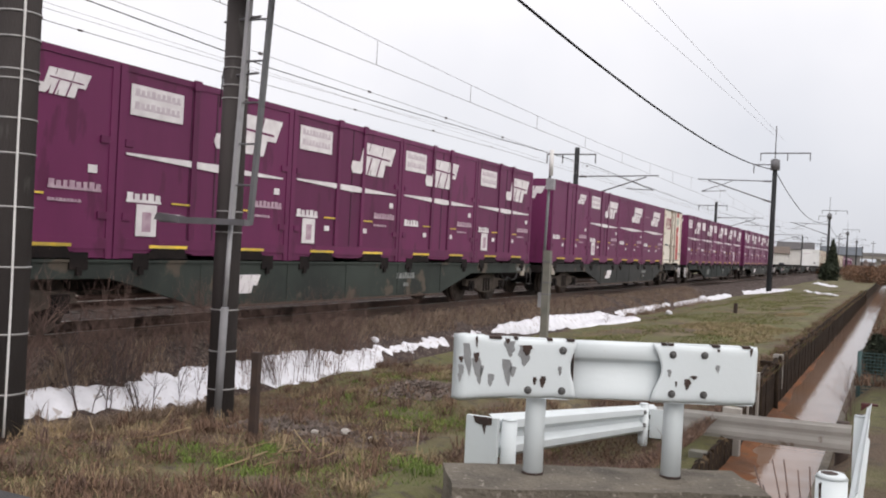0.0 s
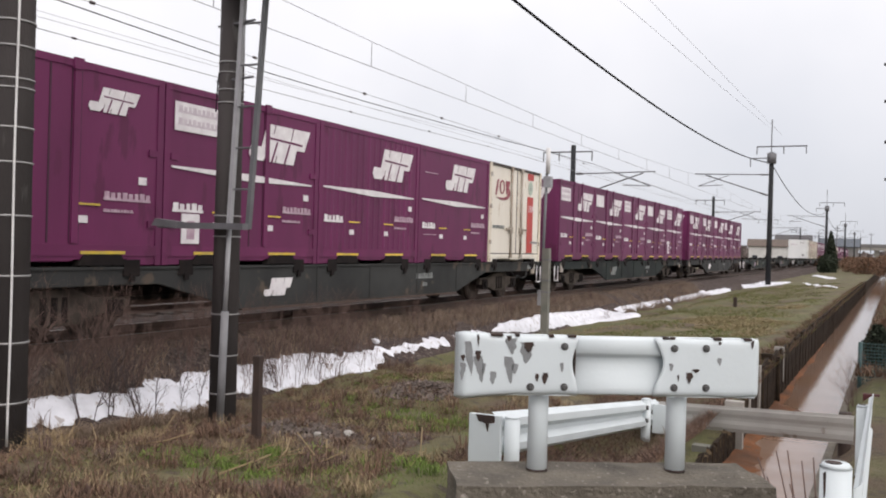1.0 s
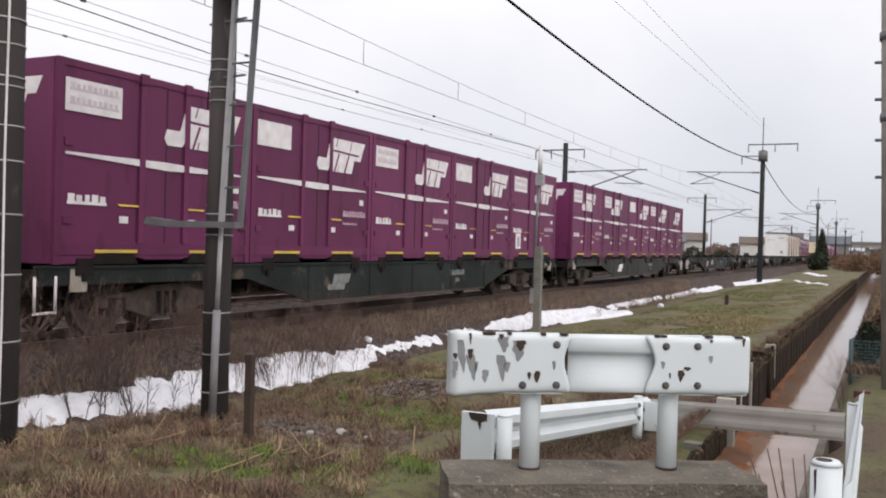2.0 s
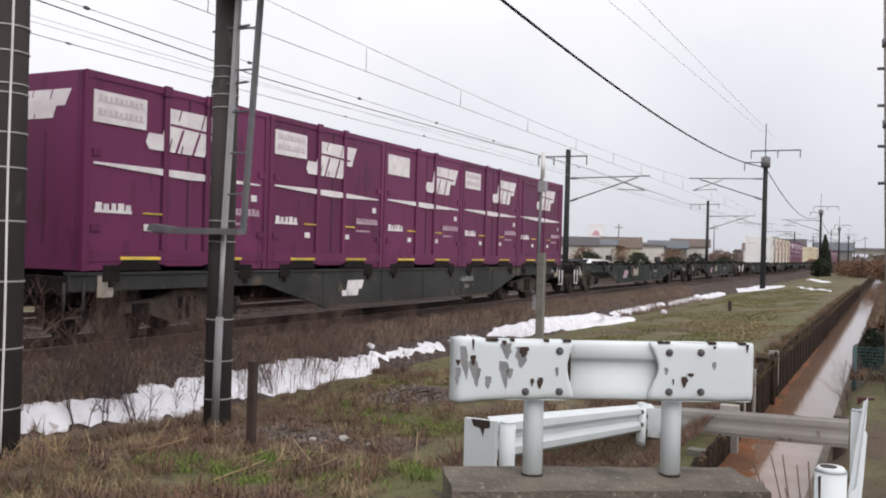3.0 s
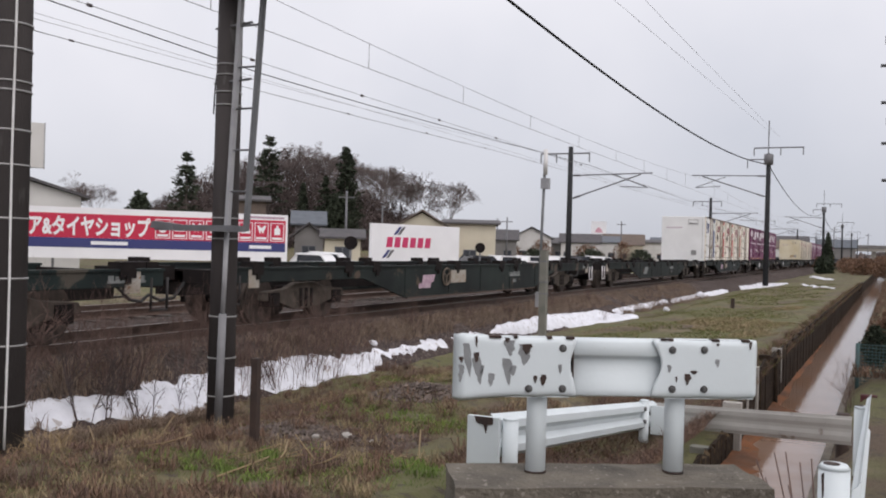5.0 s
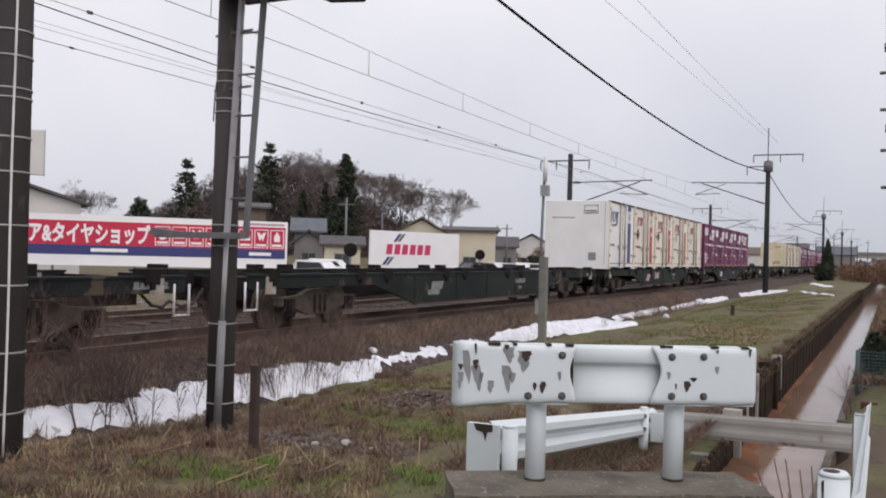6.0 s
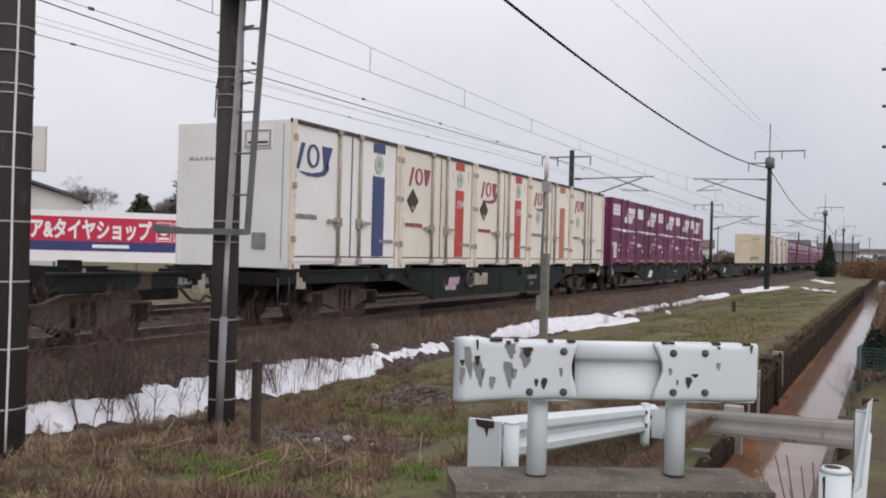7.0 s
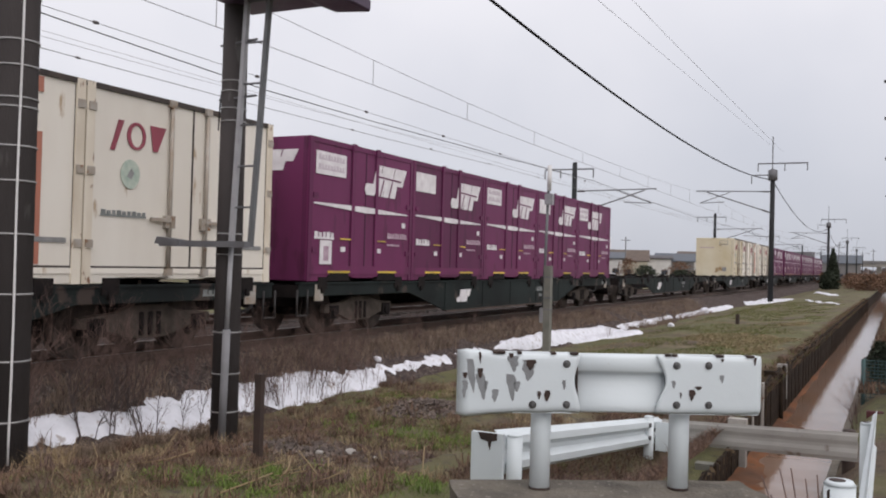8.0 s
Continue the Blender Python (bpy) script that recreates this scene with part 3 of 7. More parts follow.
    for a in (0.62, 2.35):
        decal(body, "pocket_edge", rect(a, a + 0.72, 0.145, 0.185), M_YEL, 0.016, "yellow fork pocket edge")
        # a black block on the side paints in the shade of a deep pocket
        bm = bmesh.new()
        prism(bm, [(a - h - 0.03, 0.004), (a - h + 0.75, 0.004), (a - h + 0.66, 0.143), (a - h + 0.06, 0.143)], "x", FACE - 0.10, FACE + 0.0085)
        part("fork_pocket", bm, M_UNDER, body, "arched fork pocket, its deep shade painted black")
    # leading end
    logo_end(body, -0.15, 1.93)
    for x in (-1.17, 1.09):
        part("end_post", bevelled(B(x, x + 0.09, -h - 0.012, -h + 0.02, 0.02, 2.48), 0.006), M_PURPLE, c)
    for x in (-0.7, -0.1, 0.5):
        part("end_rib", bevelled(B(x, x + 0.05, -h - 0.004, -h + 0.02, 0.3, 1.75), 0.006), M_PURPLE, body)
    return c


M_POSTW = mat("rust_streaked_cream_paint", (0.74, 0.68, 0.57), (0.56, 0.48, 0.37), 2.0, 0.6, 0, 0.1, 40, (0.20, 0.095, 0.045), 7, 0.60, stretch=(1, 1, 0.4))


def swoosh(body, a, z, s, material):
    bm = bmesh.new()
    prism(bm, [(a - LEN / 2 + s * u, z + s * v) for u, v in ((0.0, 0.06), (0.25, 0.0), (0.6, -0.01), (0.88, 0.05), (1.0, 0.16), (1.0, 0.28), (0.93, 0.33), (0.90, 0.22), (0.75, 0.10), (0.4, 0.05))], "x", FACE - 0.002, FACE + 0.008)
    part("swoosh", bm, material, body)


def white_container(label, material=None, mark=M_WINE, band=None, swooshed=False, diamond=False, emblem="", word="", shift=0.0, rods=(1.46, 2.18)):
    c = thing("freight_container", label, "container", "containers on the train")
    paint = material or M_WHITEC
    body = shell(c, paint)
    h = LEN / 2
    for y0 in (-h, h - 0.10):
        part("corner_post", bevelled(B(FACE - 0.02, FACE + 0.022, y0 - (0 if y0 < 0 else 0.03), y0 + (0.13 if y0 < 0 else 0.10), 0.0, 2.5), 0.012), M_POSTW, c, "pale corner post with rust streaks")
    part("roof_edge", bevelled(B(FACE - 0.03, FACE + 0.02, -h, h, 2.44, 2.505), 0.01), M_GASKET, c, "dark weathered roof edge")
    part("bottom_rail", bevelled(B(FACE - 0.02, FACE + 0.006, -h + 0.1, h - 0.1, 0.13, 0.20), 0.01), paint, c)
    part("sill_gasket", B(FACE - 0.012, FACE - 0.002, -h + 0.1, h - 0.1, 0.20, 0.225), M_GASKET, c)
    part("door_gap", B(FACE - 0.012, FACE - 0.002, 1.90 - h, 1.93 - h, 0.22, 2.43), M_GASKET, body)
    for a in (0.10, 3.58):
        part("door_gap", B(FACE - 0.012, FACE - 0.002, a - h, a - h + 0.03, 0.22, 2.43), M_GASKET, body)
    for a in rods:
        bm = bmesh.new()
        tube(bm, (FACE + 0.03, a - h, 0.10), (FACE + 0.03, a - h, 2.47), 0.03)
        part("lock_bar", bm, M_RUSTSTEEL, body, "vertical steel lock bar")
        for z in (0.10, 2.40):
            part("bar_cam", bevelled(B(FACE - 0.01, FACE + 0.06, a - h - 0.06, a - h + 0.06, z, z + 0.10), 0.01), M_RUSTSTEEL, body)
        part("lock_handle", bevelled(B(FACE + 0.02, FACE + 0.07, a - h - 0.36 if a < 2 else a - h - 0.02, a - h if a < 2 else a - h + 0.34, 0.83, 0.88), 0.008), M_RUSTSTEEL, body)
        part("handle_keeper", bevelled(B(FACE - 0.01, FACE + 0.05, a - h - 0.09, a - h + 0.09, 0.75, 0.92), 0.01), M_RUSTSTEEL, body)
    for a in (0.03, 3.60):
        for z in (0.45, 1.35, 2.15):
            part("hinge", bevelled(B(FACE - 0.005, FACE + 0.04, a - h, a - h + 0.11, z, z + 0.10), 0.01), M_RUSTSTEEL, body)
    # owner's mark: slanted plain strokes
    bm = bmesh.new()
    def poly(pts, z=1.76, a=0.40 + shift, s=1.12 if shift else 1.0):
        prism(bm, [(a + s * u - LEN / 2, z + s * v) for u, v in pts], "x", FACE - 0.002, FACE + 0.008)
    poly([(0.0, -0.06), (0.07, -0.06), (0.22, 0.34), (0.13, 0.34)])
    turn = [k * math.tau / 20 for k in range(21)]
    poly([(0.44 + 0.165 * math.cos(q), 0.165 + 0.18 * math.sin(q)) for q in turn] + [(0.445 + 0.105 * math.cos(q), 0.165 + 0.145 * math.sin(q)) for q in turn[::-1]])
    poly([(0.74, 0.0), (0.82, 0.0), (0.97, 0.34), (0.68, 0.34)])
    part("owner_mark", bm, mark, body, "owner mark in coloured strokes")
    if swooshed:
        swoosh(body, 0.48 + shift, 1.60, 0.9, mark if mark != M_NAVY else M_NAVY)
    if band:
        decal(body, "colour_band", rect(2.68, 3.12, 2.24, 2.42), band, 0.006)
        decal(body, "colour_band", rect(2.68, 3.12, 0.24, 1.78), band, 0.006, "broad vertical colour band")
        if word:
            curve = bpy.data.curves.new("type_code", "FONT")
            curve.body, curve.size, curve.extrude, curve.shear = word, 0.27, 0.003, 0.2
            t = new("type_code", curve)
            t.matrix_basis = Matrix(((0, 0, 1, FACE + 0.012), (1, 0, 0, 2.70 - h), (0, 1, 0, 1.36), (0, 0, 0, 1)))
            me = bpy.data.meshes.new_from_object(t)
            bpy.data.objects.remove(t)
            me.materials.append(M_MARK)
            t = new("type_code", me)
            t.matrix_basis = Matrix(((0, 0, 1, FACE + 0.012), (1, 0, 0, 2.70 - h), (0, 1, 0, 1.36), (0, 0, 0, 1)))
            t.parent = body
    if emblem:
        a = 2.90 if emblem == "right" else 0.75 + shift
        z = 2.02 if emblem == "right" else 1.42
        bm = bmesh.new()
        for r in (0.19,):
            prism(bm, [(a - h + r * 0.85 * math.cos(k * math.tau / 18), z + r * math.sin(k * math.tau / 18)) for k in range(18)], "x", FACE - 0.002, FACE + 0.007)
        part("emblem", bm, M_GREENMARK, body, "round green emblem")
        bm = bmesh.new()
        prism(bm, [(a - h - 0.06, z - 0.03), (a - h + 0.02, z - 0.07), (a - h + 0.06, z + 0.02), (a - h + 0.01, z + 0.08)], "x", FACE, FACE + 0.009)
        part("emblem_centre", bm, M_BAND, body)
    if diamond:
        bm = bmesh.new()
        prism(bm, [(0.58 - h, 1.15), (0.83 - h, 1.40), (0.58 - h, 1.65), (0.33 - h, 1.40)], "x", FACE - 0.002, FACE + 0.01)
        part("hazard_diamond", bm, M_GASKET, body, "black diamond placard")
        bm = bmesh.new()
        prism(bm, [(0.58 - h, 1.19), (0.64 - h, 1.26), (0.58 - h, 1.30), (0.52 - h, 1.26)], "x", FACE, FACE + 0.012)
        part("placard_lower", bm, M_YEL, body)
    bars(body, "number_bar", 0.28 + shift, 1.05 + shift, 0.86, 0.94, 9, M_GRSTENCIL if not diamond else M_WINE)
    decal(body, "grey_label", rect(2.95, 3.5, 0.50, 0.56), M_BAND, 0.008)
    # leading end: hatch, marks, fork notch
    part("end_hatch", bevelled(B(0.25, 0.85, -h - 0.02, -h + 0.01, 2.02, 2.36), 0.01), paint, body)
    for x0, x1, z0, z1 in ((0.28, 0.82, 2.04, 2.07), (0.28, 0.82, 2.30, 2.33), (0.28, 0.31, 2.07, 2.30), (0.79, 0.82, 2.07, 2.30), (0.34, 0.76, 2.10, 2.14)):
        part("hatch_frame", B(x0, x1, -h - 0.026, -h - 0.018, z0, z1), M_BAND if z0 != 2.10 else M_GASKET, body)
    part("door_seal", B(1.06, 1.075, -h - 0.004, -h + 0.002, 0.15, 2.42), M_BAND, body)
    part("end_vent", bevelled(B(0.48, 0.75, -h - 0.03, -h + 0.01, 0.33, 0.60), 0.01), M_BAND, body)
    bm = bmesh.new()
    prism(bm, comb(-0.95, -0.07, 1.84, 1.90, 8), "y", -h - 0.004, -h + 0.002)
    part("number_bar", bm, M_MARKDIM, body)
    for x in (-1.20, 1.12):
        part("end_post", bevelled(B(x, x + 0.08, -h - 0.012, -h + 0.02, 0.02, 2.47), 0.006), paint, c)
    return c


def bogie(w, y):
    b = part("bogie", bevelled(B(-0.75, 0.75, y - 0.22, y + 0.22, 0.42, 0.62), 0.03), M_UNDER, w, "dark two-axle bogie")
    for s in (-1, 1):
        bm = bmesh.new()
        prism(bm, [(y - 1.25, 0.42), (y - 0.75, 0.36), (y - 0.35, 0.24), (y + 0.35, 0.24), (y + 0.75, 0.36), (y + 1.25, 0.42), (y + 1.2, 0.56), (y + 0.6, 0.60), (y + 0.3, 0.70), (y - 0.3, 0.70), (y - 0.6, 0.60), (y - 1.2, 0.56)], "x", s * 0.88 - 0.06, s * 0.88 + 0.06)
        part("side_frame", bevelled(bm, 0.012), M_BRAKE, b)
        for q in (-0.95, 0.95):
            bm = bmesh.new()
            tube(bm, (s * 0.62, y + q, 0.405), (s * 0.50, y + q, 0.405), 0.405, seg=28)
            tube(bm, (s * 0.50, y + q, 0.405), (s * 0.46, y + q, 0.405), 0.435, seg=28)
            tube(bm, (s * 0.64, y + q, 0.405), (s * 0.62, y + q, 0.405), 0.36, seg=28)
            part("wheel", bm, M_TREAD, b, "brown steel wheel")
            bm = bmesh.new()
            box(bm, s * 0.85 - 0.10, s * 0.85 + 0.12, y + q - 0.14, y + q + 0.14, 0.30, 0.54)
            bevelled(bm, 0.03)
            tube(bm, (s * 0.95, y + q, 0.42), (s * 1.01, y + q, 0.42), 0.09)
            part("axle_box", bm, M_UNDER, b)
        for q in (-0.16, 0.0, 0.16):
            bm = bmesh.new()
            tube(bm, (s * 0.90, y + q, 0.28), (s * 0.90, y + q, 0.60), 0.065, seg=8)
            part("spring", bm, M_UNDER, b)
        part("brake_shoe", bevelled(B(s * 0.56 - 0.05, s * 0.56 + 0.05, y + 0.42, y + 0.52, 0.25, 0.55), 0.02), M_BRAKE, b)
    for q in (-0.95, 0.95):
        bm = bmesh.new()
        tube(bm, (-0.6, y + q, 0.405), (0.6, y + q, 0.405), 0.075)
        part("axle", bm, M_UNDER, b)
    return b


def container_wagon(label, wheel_sign=True, paint=None, girder=None, white_steps=(False, False)):
    w = thing("container_wagon", label, "flat wagon", "wagons of the train")
    q = 9.5
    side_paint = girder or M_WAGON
    for s in (1, -1):
        # fish-bellied side girder
        bm = bmesh.new()
        o = s * 1.20
        prism(bm, [(-q, 0.74), (-5.6, 0.74), (-3.9, 0.31), (3.9, 0.31), (5.6, 0.74), (q, 0.74), (q, 0.97), (-q, 0.97)], "x", o - 0.04, o + 0.0)
        g = part("side_girder", bevelled(bm, 0.01), side_paint, w, "grey-green fish-bellied girder")
        part("top_flange", bevelled(B(o - 0.10, o + 0.025, -q, q, 0.95, 0.985), 0.006), side_paint, g)
        part("bottom_flange", bevelled(B(o - 0.10, o + 0.025, -3.85, 3.85, 0.29, 0.315), 0.006), M_RAIL, g)
        for y in (-3.9, -1.80, 0, 1.95, 3.9):
            part("stiffener", bevelled(B(o - 0.01, o + 0.012, y - 0.02, y + 0.02, 0.36, 0.94), 0.004), side_paint, g)
        for k in range(5):
            for a in (0.50, 3.22):
                y = -q + 0.15 + k * SLOT + a
                part("lock_seat", bevelled(B(o - 0.20, o + 0.028, y - 0.14, y + 0.14, 0.86, 1.075), 0.015), M_UNDER, g, "black container lock seat")
                part("lock_pin", bevelled(B(o + 0.01, o + 0.045, y - 0.04, y + 0.04, 0.79, 0.90), 0.012), M_UNDER, g)
        for y in (-9.42, 9.42):
            # hooped step, painted white
            bm = bmesh.new()
            for yy in (-0.15, 0.15):
                tube(bm, (o, y + yy, 0.86), (o, y + yy, 0.42), 0.018, seg=8)
            tube(bm, (o, y - 0.165, 0.42), (o, y + 0.165, 0.42), 0.018, seg=8)
            whitened = white_steps[y > 0]
            part("step", bm, M_MARK if whitened else M_BAREBOLSTER, w, "white hooped shunter step" if whitened else "dark hooped shunter step")
            part("corner_plate", bevelled(B(o - 0.01, o + 0.012, y - 0.62 if y > 0 else y + 0.36, y - 0.36 if y > 0 else y + 0.62, 0.66, 0.95), 0.006), M_RUSTSTEEL, w)
    part("centre_sill", bevelled(B(-0.28, 0.28, -q, q, 0.52, 0.90), 0.02), M_UNDER, w)
    for y in (-q, -7.1, -5.4, -3.6, -1.8, 0, 1.8, 3.6, 5.4, 7.1, q - 0.12):
        part("cross_beam", bevelled(B(-1.16, 1.16, y, y + 0.12, 0.72, 0.93), 0.01), M_UNDER, w)
    for y in (-2.4, 1.6):
        bm = bmesh.new()
        tube(bm, (-0.6, y, 0.62), (-0.6, y + 1.1, 0.62), 0.2, seg=14)
        part("air_tank", bm, M_UNDER, w)
    for e in (-1, 1):
        bogie(w, e * 7.1)
        bm = bmesh.new()
        box(bm, -0.11, 0.11, min(e * q, e * 10.12), max(e * q, e * 10.12), 0.76, 0.98)
        box(bm, -0.20, 0.20, min(e * 9.95, e * 10.19), max(e * 9.95, e * 10.19), 0.70, 1.04)
        part("coupler", bevelled(bm, 0.03), M_UNDER, w, "dark automatic coupler")
        bm = bmesh.new()
        pts = [(0.3, e * 9.5, 0.72), (0.33, e * 9.75, 0.50), (0.3, e * 10.0, 0.46), (0.25, e * 10.2, 0.55)]
        for p0, p1 in zip(pts, pts[1:]):
            tube(bm, p0, p1, 0.025, seg=6)
        part("brake_hose", bm, M_TYRE, w)
    # near-side markings
    for a, z0, z1, n, k, m in ((5.9, 0.66, 0.78, 7, 1, M_GRSTENCIL), (-7.9, 0.80, 0.90, 6, 2, M_GRSTENCIL), (6.2, 0.50, 0.58, 2, 3, M_GRSTENCIL)):
        bm = bmesh.new()
        prism(bm, comb(a - 4.0, a - 4.0 + n * 0.11, z0, z1, n), "x", 1.195, 1.206)
        part("number_bar", bm, m, w, "faded white lettering")
    if wheel_sign:
        bm = bmesh.new()
        prism(bm, [(-3.3 + 0.48 * u, 0.50 + 0.48 * v) for u, v in MARK], "x", 1.195, 1.207)
        part("operator_mark", bm, paint or M_MARK, w, "slanted operator mark")
    else:
        bm = bmesh.new()
        for i in range(20):
            a, b2 = i * math.tau / 20, (i + 1) * math.tau / 20
            tube(bm, (1.24, -2.0 + 0.19 * math.cos(a), 0.72 + 0.19 * math.sin(a)), (1.24, -2.0 + 0.19 * math.cos(b2), 0.72 + 0.19 * math.sin(b2)), 0.022, seg=6)
        for i in range(3):
            a = i * math.tau / 3 + 0.5
            tube(bm, (1.24, -2.0, 0.72), (1.24, -2.0 + 0.18 * math.cos(a), 0.72 + 0.18 * math.sin(a)), 0.016, seg=6)
        part("brake_wheel", bm, M_BRAKEWHEEL, w, "yellowish handbrake wheel")
        part("brake_plate", bevelled(B(1.19, 1.215, -1.70, -0.90, 0.57, 0.86), 0.006), M_RUSTSTEEL, w, "pale stained brake instruction plate")
        bm = bmesh.new()
        prism(bm, [(-3.3 + 0.48 * u, 0.50 + 0.48 * v) for u, v in MARK], "x", 1.195, 1.207)
        part("operator_mark", bm, M_MARKDIM, w, "faded slanted operator mark")
    return w


TRAIN = []           # (thing, place along the train, height)
PARK = pose(TRACK_X, 0, 0)


def slack(i):
    """The rear rake is coupled closer."""
    return 0.65 if i >= 8 else 0.0


WAGONS = {
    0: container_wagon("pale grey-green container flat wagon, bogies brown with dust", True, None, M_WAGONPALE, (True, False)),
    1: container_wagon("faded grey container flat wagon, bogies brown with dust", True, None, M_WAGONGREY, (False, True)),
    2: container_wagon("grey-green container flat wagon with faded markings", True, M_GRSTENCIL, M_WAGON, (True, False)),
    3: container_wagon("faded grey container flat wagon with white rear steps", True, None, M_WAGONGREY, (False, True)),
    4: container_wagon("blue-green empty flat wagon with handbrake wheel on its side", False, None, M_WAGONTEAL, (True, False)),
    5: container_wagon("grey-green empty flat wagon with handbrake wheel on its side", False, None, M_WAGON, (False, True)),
    7: container_wagon("container flat wagon with its shadow in the dark paint, handbrake wheel", False, None, M_WAGONDARK),
    8: container_wagon("dark container flat wagon with dark steps", True, None, M_WAGONDARK)}
for i in range(15):
    first = i in WAGONS
    src = WAGONS[i if first else 2 if i == 6 else 8]
    TRAIN.append((src if first else copy_thing(src, PARK), -CAR / 2 + i * CAR - slack(i), 0.0))

PURPLE = {k: purple_container(k, v) for k, v in (
    ("tagged", "purple steel freight container with white notice panel and papers"),
    ("panel", "purple steel freight container with lettered white notice panel"),
    ("blank", "purple steel freight container with blank white notice panel"),
    ("plain", "plain purple steel freight container with tapering white stripe"),
    ("letter", "purple steel freight container with lettered panel and mark aft"),
    ("smooth", "purple freight container with smooth sides and white stripe"),
    ("ribbed", "purple freight container with ribbed sides and white stripe"),
    ("framed", "purple freight container with framed double doors"))}
WHITE = {
    "blue": white_container("bright white freight container with navy band and swoosh", M_COLDW, M_NAVY, M_NAVY, True, False, "right", "", -0.25),
    "diamond": white_container("cream-white freight container with red band and black diamond", None, M_WINE, M_RED, False, True, "right", "19A"),
    "swoosh": white_container("cream-white freight container, red band, swoosh and black diamond", None, M_WINE, M_RED, True, True, "right", "19A"),
    "orange": white_container("cream-white freight container with swoosh and faded orange band", None, M_WINE, M_FADEDRED, True, False, "left"),
    "bare": white_container("cream-white freight container with rust-stained posts and green emblem", None, M_WINE, None, False, False, "left"),
    "red": white_container("cream-white freight container with red band and swoosh", None, M_WINE, M_RED, True, False, "right", "19A"),
    "stained": white_container("yellow-stained cream freight container", M_YELLOWC, M_WINE, None, False, False, "left")}
LOADS = {
    0: ("plain", "tagged", "tagged", "panel", "tagged"),
    1: ("plain", "tagged", "ribbed", "smooth", "red"),
    2: ("letter", "blank", "letter", "blank", "tagged"),
    3: ("panel", "panel", "blank", "letter", "framed"),
    7: ("blue", "diamond", "swoosh", "orange", "bare"),
    8: ("tagged", "blank", "letter", "blank", "panel"),
    10: (None, None, "stained", "bare", "orange"),
    11: ("bare", "bare", "panel", "tagged", "panel"),
    12: ("tagged", "panel", "letter", "tagged", "panel"),
    13: ("panel", "letter", "tagged", "blank", "panel"),
    14: ("letter", "tagged", "panel", "letter", "panel")}
seen = set()
for i, load in LOADS.items():
    for k, name in enumerate(load):
        if not name:
            continue
        src = PURPLE.get(name) or WHITE[name]
        ob = copy_thing(src, PARK) if name in seen else src
        seen.add(name)
        TRAIN.append((ob, -CAR + i * CAR + 0.85 + (k + 0.5) * SLOT - slack(i), DECK))
for o in list(PURPLE.values()) + list(WHITE.values()):
    if not any(t[0] is o for t in TRAIN):
        for q in list(o.children_recursive) + [o]:
            bpy.data.objects.remove(q)

# ---- masts, wires ----
def pipe(bm, pts, r, seg=6):
    """A continuous round bar through points."""
    pts = [Vector(p) for p in pts]
    rings = []
    for i, p in enumerate(pts):
        d = (pts[min(i + 1, len(pts) - 1)] - pts[max(i - 1, 0)]).normalized()
        s = d.cross(Vector((0.31, 0.87, 0.38)) if abs(d.y) < 0.8 else Vector((1, 0, 0))).normalized()
        t = d.cross(s)
        rings.append([bm.verts.new(p + (s * math.cos(k * math.tau / seg) + t * math.sin(k * math.tau / seg)) * r) for k in range(seg)])
    for a, b in zip(rings, rings[1:]):
        for k in range(seg):
            bm.faces.new((a[k], a[(k + 1) % seg], b[(k + 1) % seg], b[k])).smooth = True
    bm.faces.new(rings[0][::-1])
    bm.faces.new(rings[-1])


def banded_pole(p, r0, r1, z1, bands, name, label):
    """Tapered concrete pole with steel bands and a white conduit down its face."""
    x, y, z = p
    t = thing(name, label, "pole", at=pose(x, y, 0))
    bm = bmesh.new()
    tube(bm, (0, 0, z - 0.3), (0, 0, z1), r0, r1, seg=28)
    part("shaft", bm, M_POLE, t)
    for zb in bands:
        r = r0 + (r1 - r0) * (zb - z) / (z1 - z)
        bm = bmesh.new()
        tube(bm, (0, 0, zb), (0, 0, zb + 0.018), r + 0.007, seg=28)
        part("band", bm, M_BAND, t, "bright steel band")
    return t


pole_l = banded_pole((-6.86, 5.36, -0.45), 0.20, 0.165, 8.4, [-0.1, 0.42, 1.0, 1.52, 1.98, 2.28, 2.62, 2.70, 2.98, 3.2, 3.6, 4.1, 4.6], "catenary_pole", "dark weathered concrete catenary pole with steel bands and conduit")
bm = bmesh.new()
pts = [(0.19 + 0.006 * math.sin(z * 2.3) - 0.004 * z, -0.095 + 0.004 * z, z) for z in (-0.45 + 0.25 * i for i in range(22))]
pipe(bm, pts, 0.011, 8)
part("conduit", bm, M_WHITEPIPE, pole_l, "thin white conduit pipe")
pole_r = banded_pole((-6.87, 8.30, -0.72), 0.158, 0.135, 6.2, [-0.42, 0.02, 0.5, 1.40, 1.64, 2.95, 3.10, 3.30, 3.42], "signal_mast", "dark concrete signal mast with ladder and steel bracket")
bm = bmesh.new()
tube(bm, (0.10, -0.16, -0.72), (0.13, -0.16, 0.55), 0.045, seg=12)
part("conduit", bm, M_CONDUIT, pole_r, "dull grey lower cable pipe")
bm = bmesh.new()
tube(bm, (0.13, -0.16, 0.55), (0.16, -0.16, 1.5), 0.028, seg=10)
part("conduit", bm, M_PIPEGREY, pole_r, "pale grey cable pipe")
